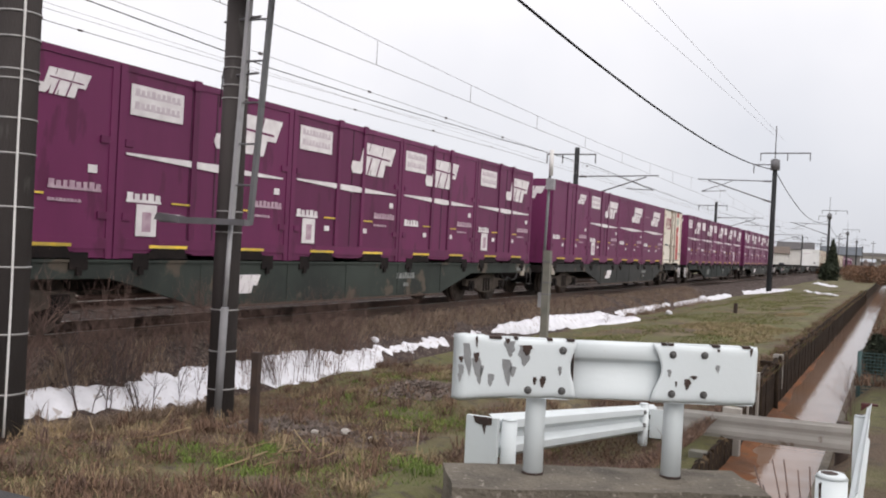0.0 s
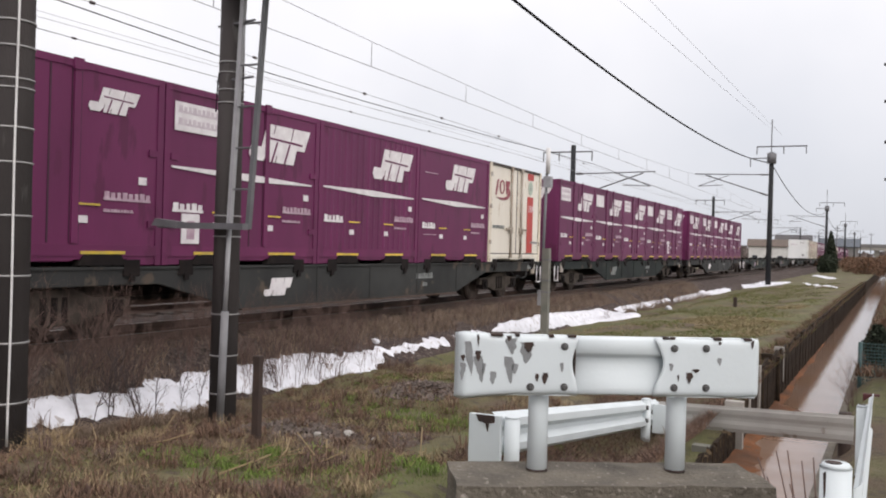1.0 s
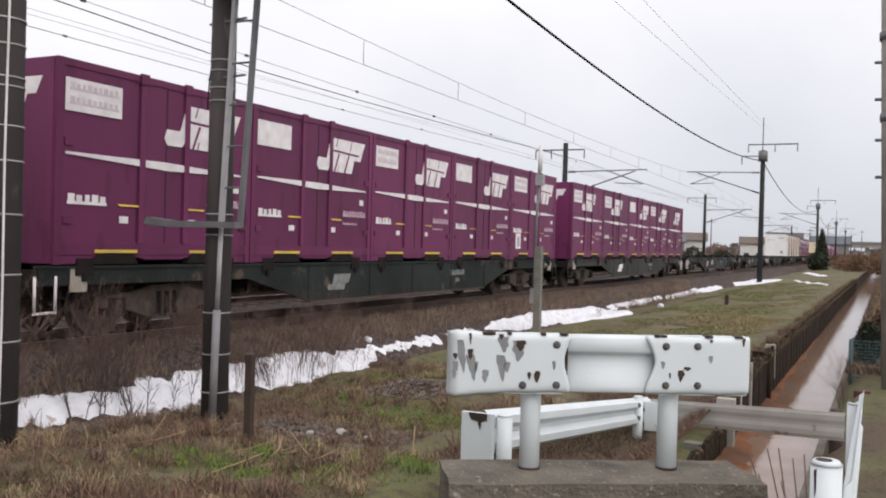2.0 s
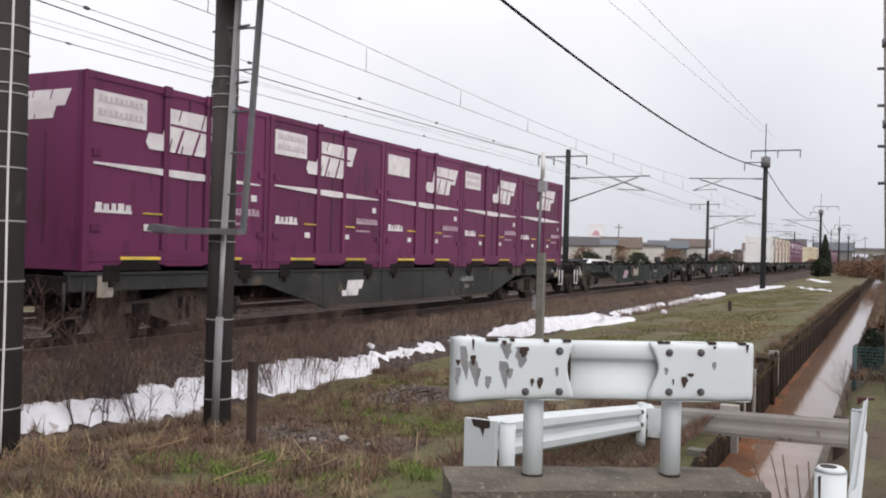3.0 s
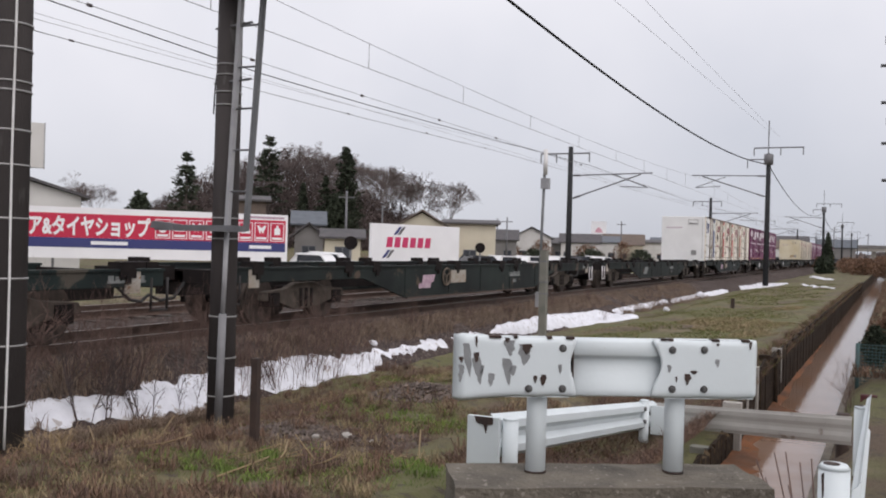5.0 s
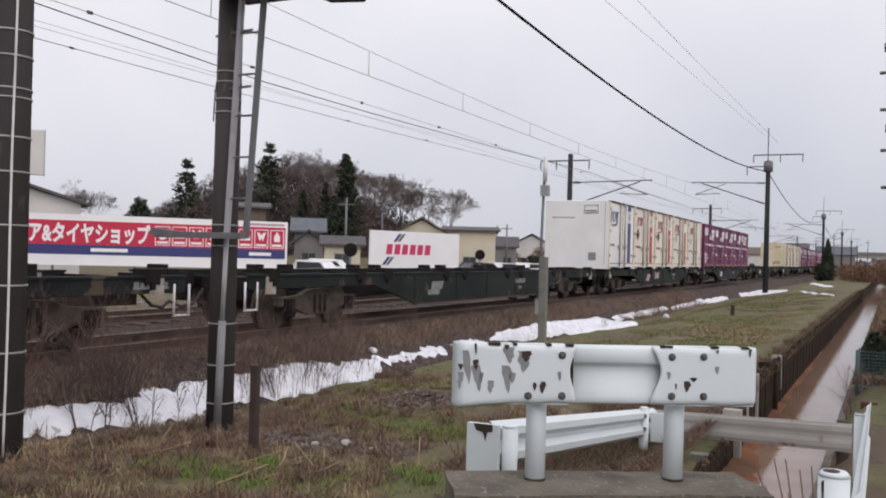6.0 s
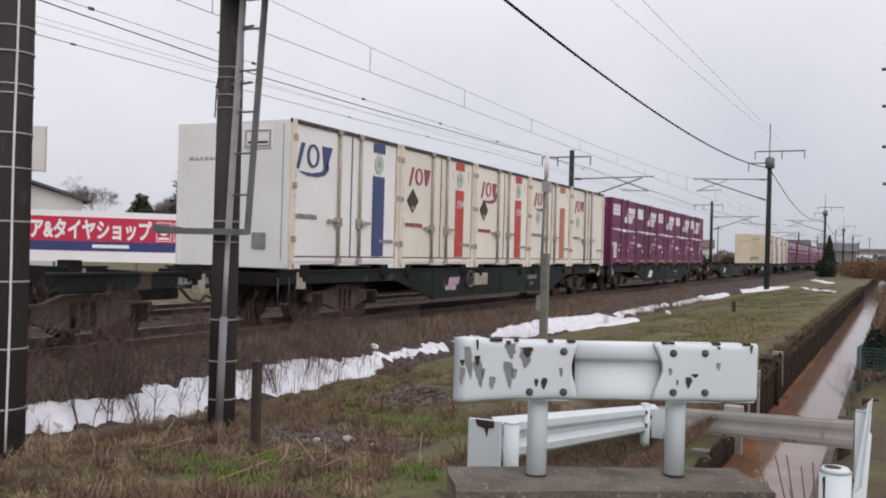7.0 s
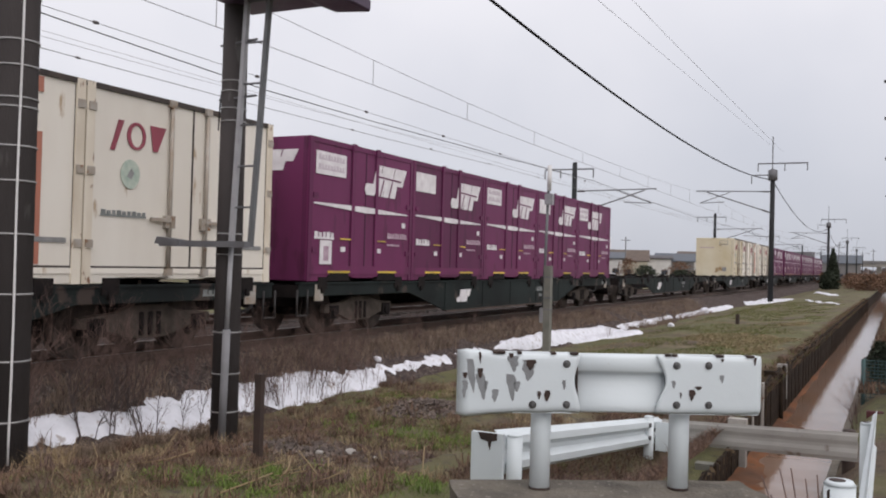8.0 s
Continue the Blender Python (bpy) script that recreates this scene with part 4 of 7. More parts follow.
for x0, x1 in ((0.16, 0.28), (0.43, 0.59)):
    bm = bmesh.new()
    v = box(bm, x0 - 0.024, x0 + 0.024, -0.19, -0.13, 1.5, 6.0)
    for q in v[4:]:
        q.co.x += (x1 - x0) * 1.7
    part("ladder_rail", bevelled(bm, 0.005), M_PIPEGREY if x0 < 0.3 else M_PIPEDARK, pole_r, "galvanised ladder rail")
for i in range(9):
    z = 1.95 + 0.47 * i
    k = (z - 1.5) / 2.6
    bm = bmesh.new()
    tube(bm, (0.16 + 0.12 * k, -0.16, z), (0.43 + 0.16 * k, -0.16, z), 0.012, seg=6)
    part("rung", bm, M_GREYSTEEL, pole_r)
bm = bmesh.new()
box(bm, -0.80, 0.46, -0.30, -0.20, 1.49, 1.56)
bevelled(bm, 0.01)
part("foot_bracket", bm, M_GREYSTEEL, pole_r, "flat grey steel bracket")
bm = bmesh.new()
prism(bm, [(-0.86, 1.52), (-0.5, 1.49), (-0.5, 1.57), (-0.82, 1.60)], "y", -0.32, -0.18)
part("bracket_end", bm, M_GREYSTEEL, pole_r)
for z in (3.22, 3.86):
    bm = bmesh.new()
    tube(bm, (-0.17, -0.05, z), (0.45, -0.17, z), 0.014, seg=6)
    part("stay_bolt", bm, M_GREYSTEEL, pole_r)
bm = bmesh.new()
pipe(bm, [(-0.08, -0.12, 3.32), (-0.125, -0.09, 3.2), (-0.145, -0.08, 3.0), (-0.15, -0.08, 2.86)], 0.008)
part("loose_wire", bm, M_WIRE, pole_r)
# work platform with signal housing above the ladder
bm = bmesh.new()
box(bm, -0.05, 1.05, -0.55, 0.35, 4.32, 4.40)
bevelled(bm, 0.01)
plat = part("work_platform", bm, M_PURPLEBOX, pole_r, "plum-dark steel platform")
bm = bmesh.new()
prism(bm, [(0.85, 4.36), (1.2, 4.21), (1.66, 4.17), (1.66, 4.31), (0.95, 4.46)], "y", -0.5, 0.3)
part("signal_hood", bevelled(bm, 0.02), M_PURPLEBOX, plat)
for x in (-0.02, 0.4, 1.02):
    bm = bmesh.new()
    tube(bm, (x, -0.52, 4.38), (x, -0.52, 5.3), 0.02, seg=8)
    part("railing_post", bm, M_GREYSTEEL, plat)


def lineside_post():
    t = thing("lineside_post", "pale lineside post with small boxes on a concrete stub", "post", at=pose(-7.0, 19.8, 0))
    part("stub", bevelled(B(-0.08, 0.08, -0.08, 0.08, -0.95, 1.38), 0.02), M_STUB, t, "weathered concrete stub")
    bm = bmesh.new()
    tube(bm, (-0.11, 0, 0.3), (-0.05, 0, 3.15), 0.033, seg=12)
    part("pipe", bm, M_PIPEDARK, t)
    part("junction_box", bevelled(B(-0.11, 0.07, -0.08, 0.08, 2.80, 3.05), 0.015), M_GALV, t, "small grey box")
    bm = bmesh.new()
    tube(bm, (-0.03, 0, 3.12), (-0.03, 0, 3.72), 0.050, seg=12)
    part("top_sleeve", bevelled(bm, 0.01), M_WHITEPIPE, t)
    for z in (0.35, 0.62, 1.1):
        bm = bmesh.new()
        box(bm, -0.09, 0.09, -0.09, 0.09, z, z + 0.03)
        part("strap", bm, M_GREYSTEEL, t)
    part("cable_box", bevelled(B(-0.17, -0.08, -0.08, 0.08, 0.05, 0.4), 0.01), M_GALV, t)
    return t


lineside_post()


def catenary_mast(x, y, side, top, spike):
    """Concrete mast with cross-arm and a cantilever over the track; side +1 reaches to +x."""
    t = thing("catenary_mast", "dark concrete catenary mast with cross-arm and cantilever over the track", "pole", "catenary masts", at=pose(x, y, 0))
    bm = bmesh.new()
    tube(bm, (0, 0, -1.1), (0, 0, top), 0.185, 0.145, seg=16)
    part("shaft", bm, M_MAST, t)
    bm = bmesh.new()
    if spike:
        box(bm, -0.95, 2.2, -0.04, 0.04, top + 0.35, top + 0.43)
        box(bm, -0.06, 0.0, -0.04, 0.04, top - 0.6, top + 2.2)
        for q in (-0.95, 0.75, 2.15):
            box(bm, q - 0.03, q + 0.03, -0.03, 0.03, top - 0.12, top + 0.38)
    else:
        box(bm, -1.9, 1.2, -0.04, 0.04, top - 0.45, top - 0.37)
        for q in (-1.9, -0.9, 1.17):
            box(bm, q - 0.03, q + 0.03, -0.03, 0.03, top - 0.95, top - 0.4)
    part("cross_arm", bm, M_GREYSTEEL, t)
    if spike:
        bm = bmesh.new()
        tube(bm, (0, 0, top - 0.75), (0, 0, top - 0.05), 0.30, 0.30, seg=10)
        part("cap_band", bm, M_GREYSTEEL, t)
        bm = bmesh.new()
        box(bm, -1.35, 0, -0.03, 0.03, top - 0.42, top - 0.35)
        box(bm, -1.38, -1.32, -0.03, 0.03, top - 0.95, top - 0.35)
        part("wire_bracket", bm, M_GREYSTEEL, t)
    za = 6.75 if spike else 5.95
    zl = za - 1.45
    reach = 5.0 * side
    bm = bmesh.new()
    tube(bm, (0, 0, za), (reach, 0, za + 0.10), 0.035, seg=8)
    part("top_tube", bm, M_GREYSTEEL, t)
    bm = bmesh.new()
    tube(bm, (0, 0, zl), (reach * 0.86, 0, za + 0.02), 0.04, seg=8)
    part("brace_tube", bm, M_GREYSTEEL, t)
    bm = bmesh.new()
    tube(bm, (reach * 0.55, 0, za - 0.02), (reach * 0.95, 0, za - 0.75), 0.025, seg=8)
    tube(bm, (reach * 0.95, 0, za - 0.75), (reach * 0.62, 0, za - 0.68), 0.025, seg=8)
    part("steady_arm", bm, M_GREYSTEEL, t)
    for z in (za, zl):
        bm = bmesh.new()
        for k in range(5):
            tube(bm, (side * (0.25 + k * 0.09), 0, z + (0.0 if z == za else 0.085 + k * 0.03)), (side * (0.29 + k * 0.09), 0, z + (0.0 if z == za else 0.10 + k * 0.03)), 0.075, seg=10)
        part("insulator", bm, M_INSUL, t)
    return t


for y in (63.6, 131.5, 200, 270, 345):
    catenary_mast(-6.8, y, -1, 8.25, True)
for y in (52.4, 103, 160, 222, 290):
    catenary_mast(-17.0, y, 1, 7.7, False)


def wire(name, pts, r, material, label, seg=6):
    """One cable through points."""
    bm = bmesh.new()
    pipe(bm, pts, r, seg)
    ob = part(name, bm, material)
    return tagged(ob, label, "cable", "overhead wires")


def sag(a, b, depth, n=24):
    a, b = Vector(a), Vector(b)
    return [a.lerp(b, i / n) - Vector((0, 0, depth * 4 * (i / n) * (1 - i / n))) for i in range(n + 1)]


# thick black cable along the near poles
cab = [(-6.85, y, 0.00123 * y * y - 0.0745 * y + 7.31) for y in [5.4 + i * 2.05 for i in range(29)]]
wire("feeder_cable", [(-6.85, -40, 7.0), (-6.85, -20, 6.3)] + cab, 0.030, M_WIRE, "thick black feeder cable hanging between poles", 8)
wire("feeder_cable", sag((-6.95, 64.9, 7.65), (-6.95, 131.5, 7.4), 1.6), 0.028, M_WIRE, "thick black feeder cable hanging between poles")
wire("feeder_cable", sag((-6.95, 131.5, 7.4), (-6.95, 200, 7.4), 1.6), 0.028, M_WIRE, "thick black feeder cable hanging between poles")
# contact and messenger wires of both tracks
wire("contact_wire", [(TRACK_X, -40, 5.2), (TRACK_X, 400, 5.2)], 0.007, M_WIREGREY, "thin contact wire over the near track")
for a, b in ((3, 58), (58, 117), (117, 176)):
    wire("messenger_wire", sag((TRACK_X, a, 6.15), (TRACK_X, b, 6.15), 0.55), 0.006, M_WIREGREY, "thin messenger wire over the near track")
wire("messenger_wire", sag((TRACK_X, -40, 6.15), (TRACK_X, 3, 6.15), 0.5), 0.008, M_WIREGREY, "thin messenger wire over the near track")
for y in (6.5, 11.6, 16.7, 21.6, 26.7, 31.8, 37, 42, 47, 52, 62, 68, 74, 80, 86, 92, 98, 104):
    k = ((y - 3) / 55) if y < 58 else (y - 58) / 59
    top = 6.15 - 0.55 * 4 * k * (1 - k)
    wire("dropper_wire", [(TRACK_X, y, 5.2), (TRACK_X, y, top)], 0.007, M_WIREGREY, "short dropper between messenger and contact wire")
wire("messenger_wire", [(-13.85, -40, 6.5), (-13.85, 4, 5.98), (-13.85, 11.8, 5.72), (-13.85, 18, 5.55), (-13.85, 23, 5.57), (-13.85, 33, 5.70), (-13.85, 46, 5.92), (-13.85, 60, 5.75), (-13.85, 80, 5.6), (-13.85, 104, 5.92), (-13.85, 300, 5.7)], 0.012, M_WIRE, "dark sagging wire over the second track")
wire("messenger_wire", [(-13.4, -40, 5.9), (-13.4, 12, 5.73), (-13.4, 20, 5.65), (-13.4, 300, 5.65)], 0.007, M_WIREGREY, "dark wire over the second track")
wire("contact_wire", [(-13.85, -40, 5.11), (-13.85, 16, 5.10), (-13.85, 23, 5.15), (-13.85, 33, 5.28), (-13.85, 300, 5.28)], 0.008, M_WIREGREY, "thin contact wire over the second track")
wire("contact_wire", [(-13.5, -40, 5.32), (-13.5, 300, 5.32)], 0.004, M_WIREGREY, "thin contact wire over the second track")
for y in (12.15, 17.0, 22.0, 27.0, 32.0, 37.5, 43, 49):
    for x, z in ((-13.4, 5.73 - 0.08 * smooth(12, 20, y)), (-13.85, 5.10 + 0.18 * smooth(16, 33, y))):
        bm = bmesh.new()
        tube(bm, (x, y - 0.05, z), (x, y + 0.05, z), 0.035 if x > -13.6 else 0.022, seg=8)
        tagged(part("wire_clamp", bm, M_INSUL), "small dark clamp on an overhead wire", "clamp", "wire clamps")
wire("feeder_wire", [(-7, -7, 7.5), (-7, 25.3, 8.6), (-7, 63.6, 9.9)], 0.006, M_WIREGREY, "thin grey high wire")
wire("feeder_wire", [(-6, -7, 8.0), (-6.5, 29.5, 9.0), (-6.2, 63.6, 9.4)], 0.006, M_WIREGREY, "thin grey high wire")
for x in (-18.2,):
    wire("feeder_wire", sag((x, -30, 7.4), (x, 52.4, 7.3), 0.8), 0.006, M_WIREGREY, "thin grey feeder wire beyond the tracks")
    wire("feeder_wire", sag((x, 52.4, 7.3), (x, 103, 7.3), 0.8), 0.006, M_WIREGREY, "thin grey feeder wire beyond the tracks")


def utility_pole():
    t = thing("utility_pole", "grey concrete utility pole with step bolts", "pole", at=pose(0.30, 13.5, 0, 0, -1.7, 0))
    bm = bmesh.new()
    tube(bm, (0, 0, -0.9), (0, 0, 9.0), 0.155, 0.13, seg=20)
    part("shaft", bm, M_CONCL, t)
    for z in (3.2, 4.3):
        bm = bmesh.new()
        tube(bm, (0, 0, z), (0, 0, z + 0.10), 0.165, seg=20)
        part("band", bm, M_GREYSTEEL, t)
    for z in (2.45, 2.95, 3.5, 4.0):
        bm = bmesh.new()
        tube(bm, (-0.22, -0.05, z), (0.22, 0.05, z), 0.022, seg=8)
        part("step_bolt", bm, M_GREYSTEEL, t)
    return t


utility_pole()

# ---- roadside: kerb block, guardrails, channel edge ----
road = part("road", bevelled(B(-9, 9, -9, 3.2, -0.30, 0.0), 0.03), M_ASPHALT)
tagged(road, "dark asphalt road slab behind the guardrail", "road", kind="structure")

# frame of the front guardrail: u along the rail, v towards the road, z up
RAIL_M = Matrix(((0.852, 0.523, 0, -1.74), (0.523, -0.852, 0, 4.88), (0, 0, 1, 0.1), (0, 0, 0, 1)))


def kerb_block():
    bm = bmesh.new()
    box(bm, -0.50, 1.275, -0.22, 0.32, -0.75, 0.0)
    bevelled(bm, 0.035, 2)
    bmesh.ops.subdivide_edges(bm, edges=[e for e in bm.edges if e.calc_length() > 0.3], cuts=10, use_grid_fill=True)
    for v in bm.verts:
        v.co += Vector((noise.noise(v.co * 5), noise.noise(v.co * 5 + Vector((9, 0, 0))), noise.noise(v.co * 5 + Vector((0, 9, 0))))) * 0.014
    return tagged(part("kerb_block", bm, M_CONC, at=RAIL_M), "mossy worn concrete block carrying guardrail posts", "concrete block")


kerb_block()


def scar(parent, pts, material, v, name):
    bm = bmesh.new()
    prism(bm, pts, "y", v, v + 0.0025)
    return part(name, bm, material, parent)


def streak_shape(u, z1, z0, w, seed):
    """A ragged flake: broad and jagged above, running to a point below."""
    rnd = random.Random(seed)
    h, n = z1 - z0, 7
    lean = rnd.uniform(-0.10, 0.16) * h
    left, right = [], []
    for i in range(n):
        k = i / n
        half = w / 2 * (0.55 + 0.75 * math.sin(math.pi * (0.12 + 0.80 * k))) * (1.25 - 0.95 * k)
        z = z1 - h * k
        left.append((u + lean * k - half * rnd.uniform(0.6, 1.15), z + rnd.uniform(-0.02, 0.02) * h))
        right.append((u + lean * k + half * rnd.uniform(0.6, 1.15), z + rnd.uniform(-0.02, 0.02) * h))
    return left + [(u + lean, z0)] + right[::-1]


def front_guardrail():
    t = thing("guardrail", "short white guardrail with peeling paint on two posts", "guardrail", at=RAIL_M)
    for u in (0.0, 0.82):
        bm = bmesh.new()
        tube(bm, (u, -0.03, -0.1), (u, -0.03, 0.70), 0.058, seg=24)
        p = part("post", bm, M_GRWHITE, t, "white round steel post")
        bm = bmesh.new()
        tube(bm, (u, -0.03, -0.002), (u, -0.03, 0.012), 0.062, seg=24)
        part("rust_ring", bm, M_GRRUST, p)
    # corrugated middle beam
    prof = [(0.02, 0.455), (0.086, 0.458), (0.094, 0.468), (0.093, 0.50), (0.084, 0.54), (0.070, 0.585), (0.058, 0.625), (0.052, 0.660), (0.056, 0.674), (0.086, 0.686), (0.094, 0.696), (0.094, 0.765), (0.086, 0.778), (0.02, 0.785)]
    bm = bmesh.new()
    back_p = [(v - 0.006, z) for v, z in prof[::-1]]
    def run(outline):
        a = [bm.verts.new((0.05, v, z)) for v, z in outline]
        b = [bm.verts.new((0.80, v, z)) for v, z in outline]
        k = len(outline)
        for i in range(k):
            f = bm.faces.new((a[i], a[(i + 1) % k], b[(i + 1) % k], b[i]))
            f.smooth = True
        bm.faces.new(a[::-1])
        bm.faces.new(b)
    run(prof + back_p)
    part("beam", bm, M_GRWHITE, t, "white corrugated beam")
    # flared end sleeves
    for u0, u1, left in ((-0.50, 0.175, True), (0.66, 1.262, False)):
        n, m = 30, 18
        bm = bmesh.new()
        grid = []
        for i in range(n + 1):
            k = i / n
            u = u0 + (u1 - u0) * k
            edge = (k if left else 1 - k)          # 0 at the outer end
            row = []
            for j in range(m + 1):
                q = j / m
                z = 0.452 + (0.79 - 0.452) * q
                inner = max(0, 1 - (1 - edge) / 0.14)
                v = 0.112 - 0.020 * (abs(2 * q - 1) ** 16)
                v -= 0.09 * max(0, (0.07 - edge) / 0.07) ** 2 if left else 0.03 * max(0, (0.03 - edge) / 0.03)
                uu = u + (0.045 * math.sin(q * math.pi * 2 + 1.2) * inner * (0.4 if left else -0.6))
                zz = z + 0.012 * noise.noise((u * 6, q * 2, 3 if left else 8)) * (abs(2 * q - 1))
                if left and edge < 0.45:
                    zz -= (0.45 - edge) * 0.055 * (1 - q)
                if left and edge < 0.32:
                    zz += (0.012 * math.sin(math.pi * min(1, edge / 0.30)) ** 0.5 + 0.010 * noise.noise((u * 30, 1, 1))) * max(0, q - 0.5) * 2
                row.append(bm.verts.new((uu, v, zz)))
            grid.append(row)
        for i in range(n):
            for j in range(m):
                f = bm.faces.new((grid[i][j], grid[i + 1][j], grid[i + 1][j + 1], grid[i][j + 1]))
                f.smooth = True
        ob = part("end_sleeve", bm, M_GRWHITE, t, "white flared end sleeve with chipped paint")
        mod = ob.modifiers.new("thick", "SOLIDIFY")
        mod.thickness, mod.offset = 0.012, -1
        part("top_lip", bevelled(B(u0 + 0.03, u1 - 0.02, 0.03, 0.095, 0.782, 0.790), 0.002), M_GRWHITE, ob)
        part("bottom_lip", bevelled(B(u0 + 0.06, u1 - 0.02, 0.03, 0.093, 0.450, 0.458), 0.002), M_GRWHITE, ob)
    face = 0.1115
    for k, (u, z) in enumerate(((0.11, 0.73), (0.113, 0.502), (-0.08, 0.50), (0.747, 0.73), (0.934, 0.733), (0.75, 0.507), (0.938, 0.508))):
        bm = bmesh.new()
        tube(bm, (u, face - 0.006, z), (u, face + 0.004, z), 0.022, seg=14)
        tube(bm, (u, face + 0.004, z), (u, face + 0.014, z), 0.016, 0.010, seg=10)
        part("bolt", bm, M_BOLT, t, "weathered round-head bolt")
    # flaked paint: streaks that run to a point, and rust at their heads
    for k, (u, z1, z0, w) in enumerate(((-0.437, 0.75, 0.56, 0.040), (-0.462, 0.63, 0.53, 0.030), (-0.377, 0.67, 0.52, 0.050), (-0.347, 0.63, 0.56, 0.022), (-0.293, 0.585, 0.51, 0.036), (-0.195, 0.77, 0.68, 0.056), (-0.208, 0.67, 0.515, 0.046), (-0.172, 0.63, 0.57, 0.044), (-0.105, 0.752, 0.63, 0.066), (0.097, 0.64, 0.585, 0.020), (0.73, 0.645, 0.60, 0.022), (1.015, 0.68, 0.635, 0.024))):
        scar(t, streak_shape(u, z1, z0, w, k), M_GRGREY, face + 0.0005, "bare_patch")
    for k, (u, z1, z0, w) in enumerate(((-0.465, 0.675, 0.64, 0.024), (-0.380, 0.70, 0.64, 0.030), (-0.383, 0.79, 0.725, 0.014), (-0.092, 0.752, 0.69, 0.050), (-0.043, 0.575, 0.53, 0.022), (0.004, 0.582, 0.515, 0.034), (-0.21, 0.785, 0.755, 0.026), (0.838, 0.595, 0.53, 0.036), (0.876, 0.615, 0.592, 0.040), (1.21, 0.785, 0.735, 0.015), (0.773, 0.58, 0.545, 0.009), (1.015, 0.772, 0.755, 0.016))):
        scar(t, streak_shape(u, z1, z0, w, 40 + k), M_GRRUST, face + 0.0022, "rust_spot")
    for k, u in enumerate((-0.31, -0.27, -0.17, 0.02, 0.13, 0.68, 0.72, 0.98, 1.16)):
        rnd = random.Random(70 + k)
        part("rust_chip", bevelled(B(u, u + rnd.uniform(0.02, 0.05), 0.06, 0.113, 0.781, 0.7945), 0.002), M_GRRUST, t)
    part("sleeve_joint", B(0.172, 0.180, 0.04, 0.095, 0.46, 0.78), M_GRRUST, t, "rusty joint of sleeve and beam")
    return t


front_guardrail()


def sloping_beam(t, a, b, half, material, label, toward, deep=1.0):
    """A corrugated beam from a to b (centre line), its face towards the given way."""
    a, b, w = Vector(a), Vector(b), Vector(toward).normalized()
    prof = [(0.0, -1), (0.03, -0.85), (0.075, -0.75), (0.08, -0.40), (0.02, -0.12), (0.02, 0.12), (0.08, 0.40), (0.075, 0.75), (0.03, 0.85), (0.0, 1)]
    bm = bmesh.new()
    rings = []
    for p in (a, b):
        rings.append([bm.verts.new(p + w * d * deep + Vector((0, 0, half * q))) for d, q in prof + [(d - 0.006, q) for d, q in prof[::-1]]])
    k = len(rings[0])
    for i in range(k):
        f = bm.faces.new((rings[0][i], rings[0][(i + 1) % k], rings[1][(i + 1) % k], rings[1][i]))
    bm.faces.new(rings[0][::-1])
    bm.faces.new(rings[1])
    return part("beam", bm, material, t, label)


def second_guardrail():
    t = thing("guardrail", "white guardrail sloping down along the channel path", "guardrail")
    sloping_beam(t, (-2.5, 6.0, 0.02), (-2.5, 11.3, -0.64), 0.165, M_GRWHITE, "white corrugated beam", (1, 0, 0))
    # flat end piece turned to the road
    bm = bmesh.new()
    box(bm, -2.51, -2.28, 5.62, 5.66, -0.11, 0.235)
    bevelled(bm, 0.015)
    e = part("end_plate", bm, M_GRWHITE, t, "flat white end plate, rusty top")
    bm = bmesh.new()
    prism(bm, [(-2.46, 0.236), (-2.32, 0.236), (-2.32, 0.19), (-2.36, 0.18), (-2.37, 0.12), (-2.39, 0.18), (-2.44, 0.19)], "y", 5.615, 5.621)
    part("rust_stain", bm, M_GRRUST, e)
    for y, z0, z1, x in ((6.05, -0.55, 0.15, -2.36), (10.6, -1.15, -0.37, -2.45)):
        bm = bmesh.new()
        tube(bm, (x, y, z0), (x, y, z1), 0.057, seg=20)
        tube(bm, (x, y, z1), (x, y, z1 + 0.012), 0.060, 0.045, seg=20)
        part("post", bm, M_GRWHITE, t, "white round steel post")
    for y, z in ((6.25, -0.10), (10.5, -0.45), (10.5, -0.60), (10.8, -0.55)):
        bm = bmesh.new()
        tube(bm, (-2.43, y, z), (-2.40, y, z), 0.025, seg=10)
        part("bolt", bm, M_BOLT, t)
    part("end_tab", bevelled(B(-2.40, -2.10, 10.72, 10.75, -0.78, -0.44), 0.008), M_GRWHITE, t)
    return t


second_guardrail()


def channel_barrier():
    """Dull beam across the channel."""
    t = thing("barrier_beam", "dull galvanised barrier beam across the water channel", "guardrail")
    d = Vector((2.18, -1.4, 0)).normalized()
    sloping_beam(t, (-2.38, 10.98, -0.58), (-0.19, 9.55, -0.29), 0.14, M_GRZINC, "dull zinc corrugated beam", (-0.54, -0.84, 0), 0.15)
    bm = bmesh.new()
    tube(bm, (-0.28, 9.76, -1.2), (-0.28, 9.76, -0.16), 0.06, seg=16)
    part("post", bm, M_STAKE, t, "dark rusty post")
    return t


channel_barrier()


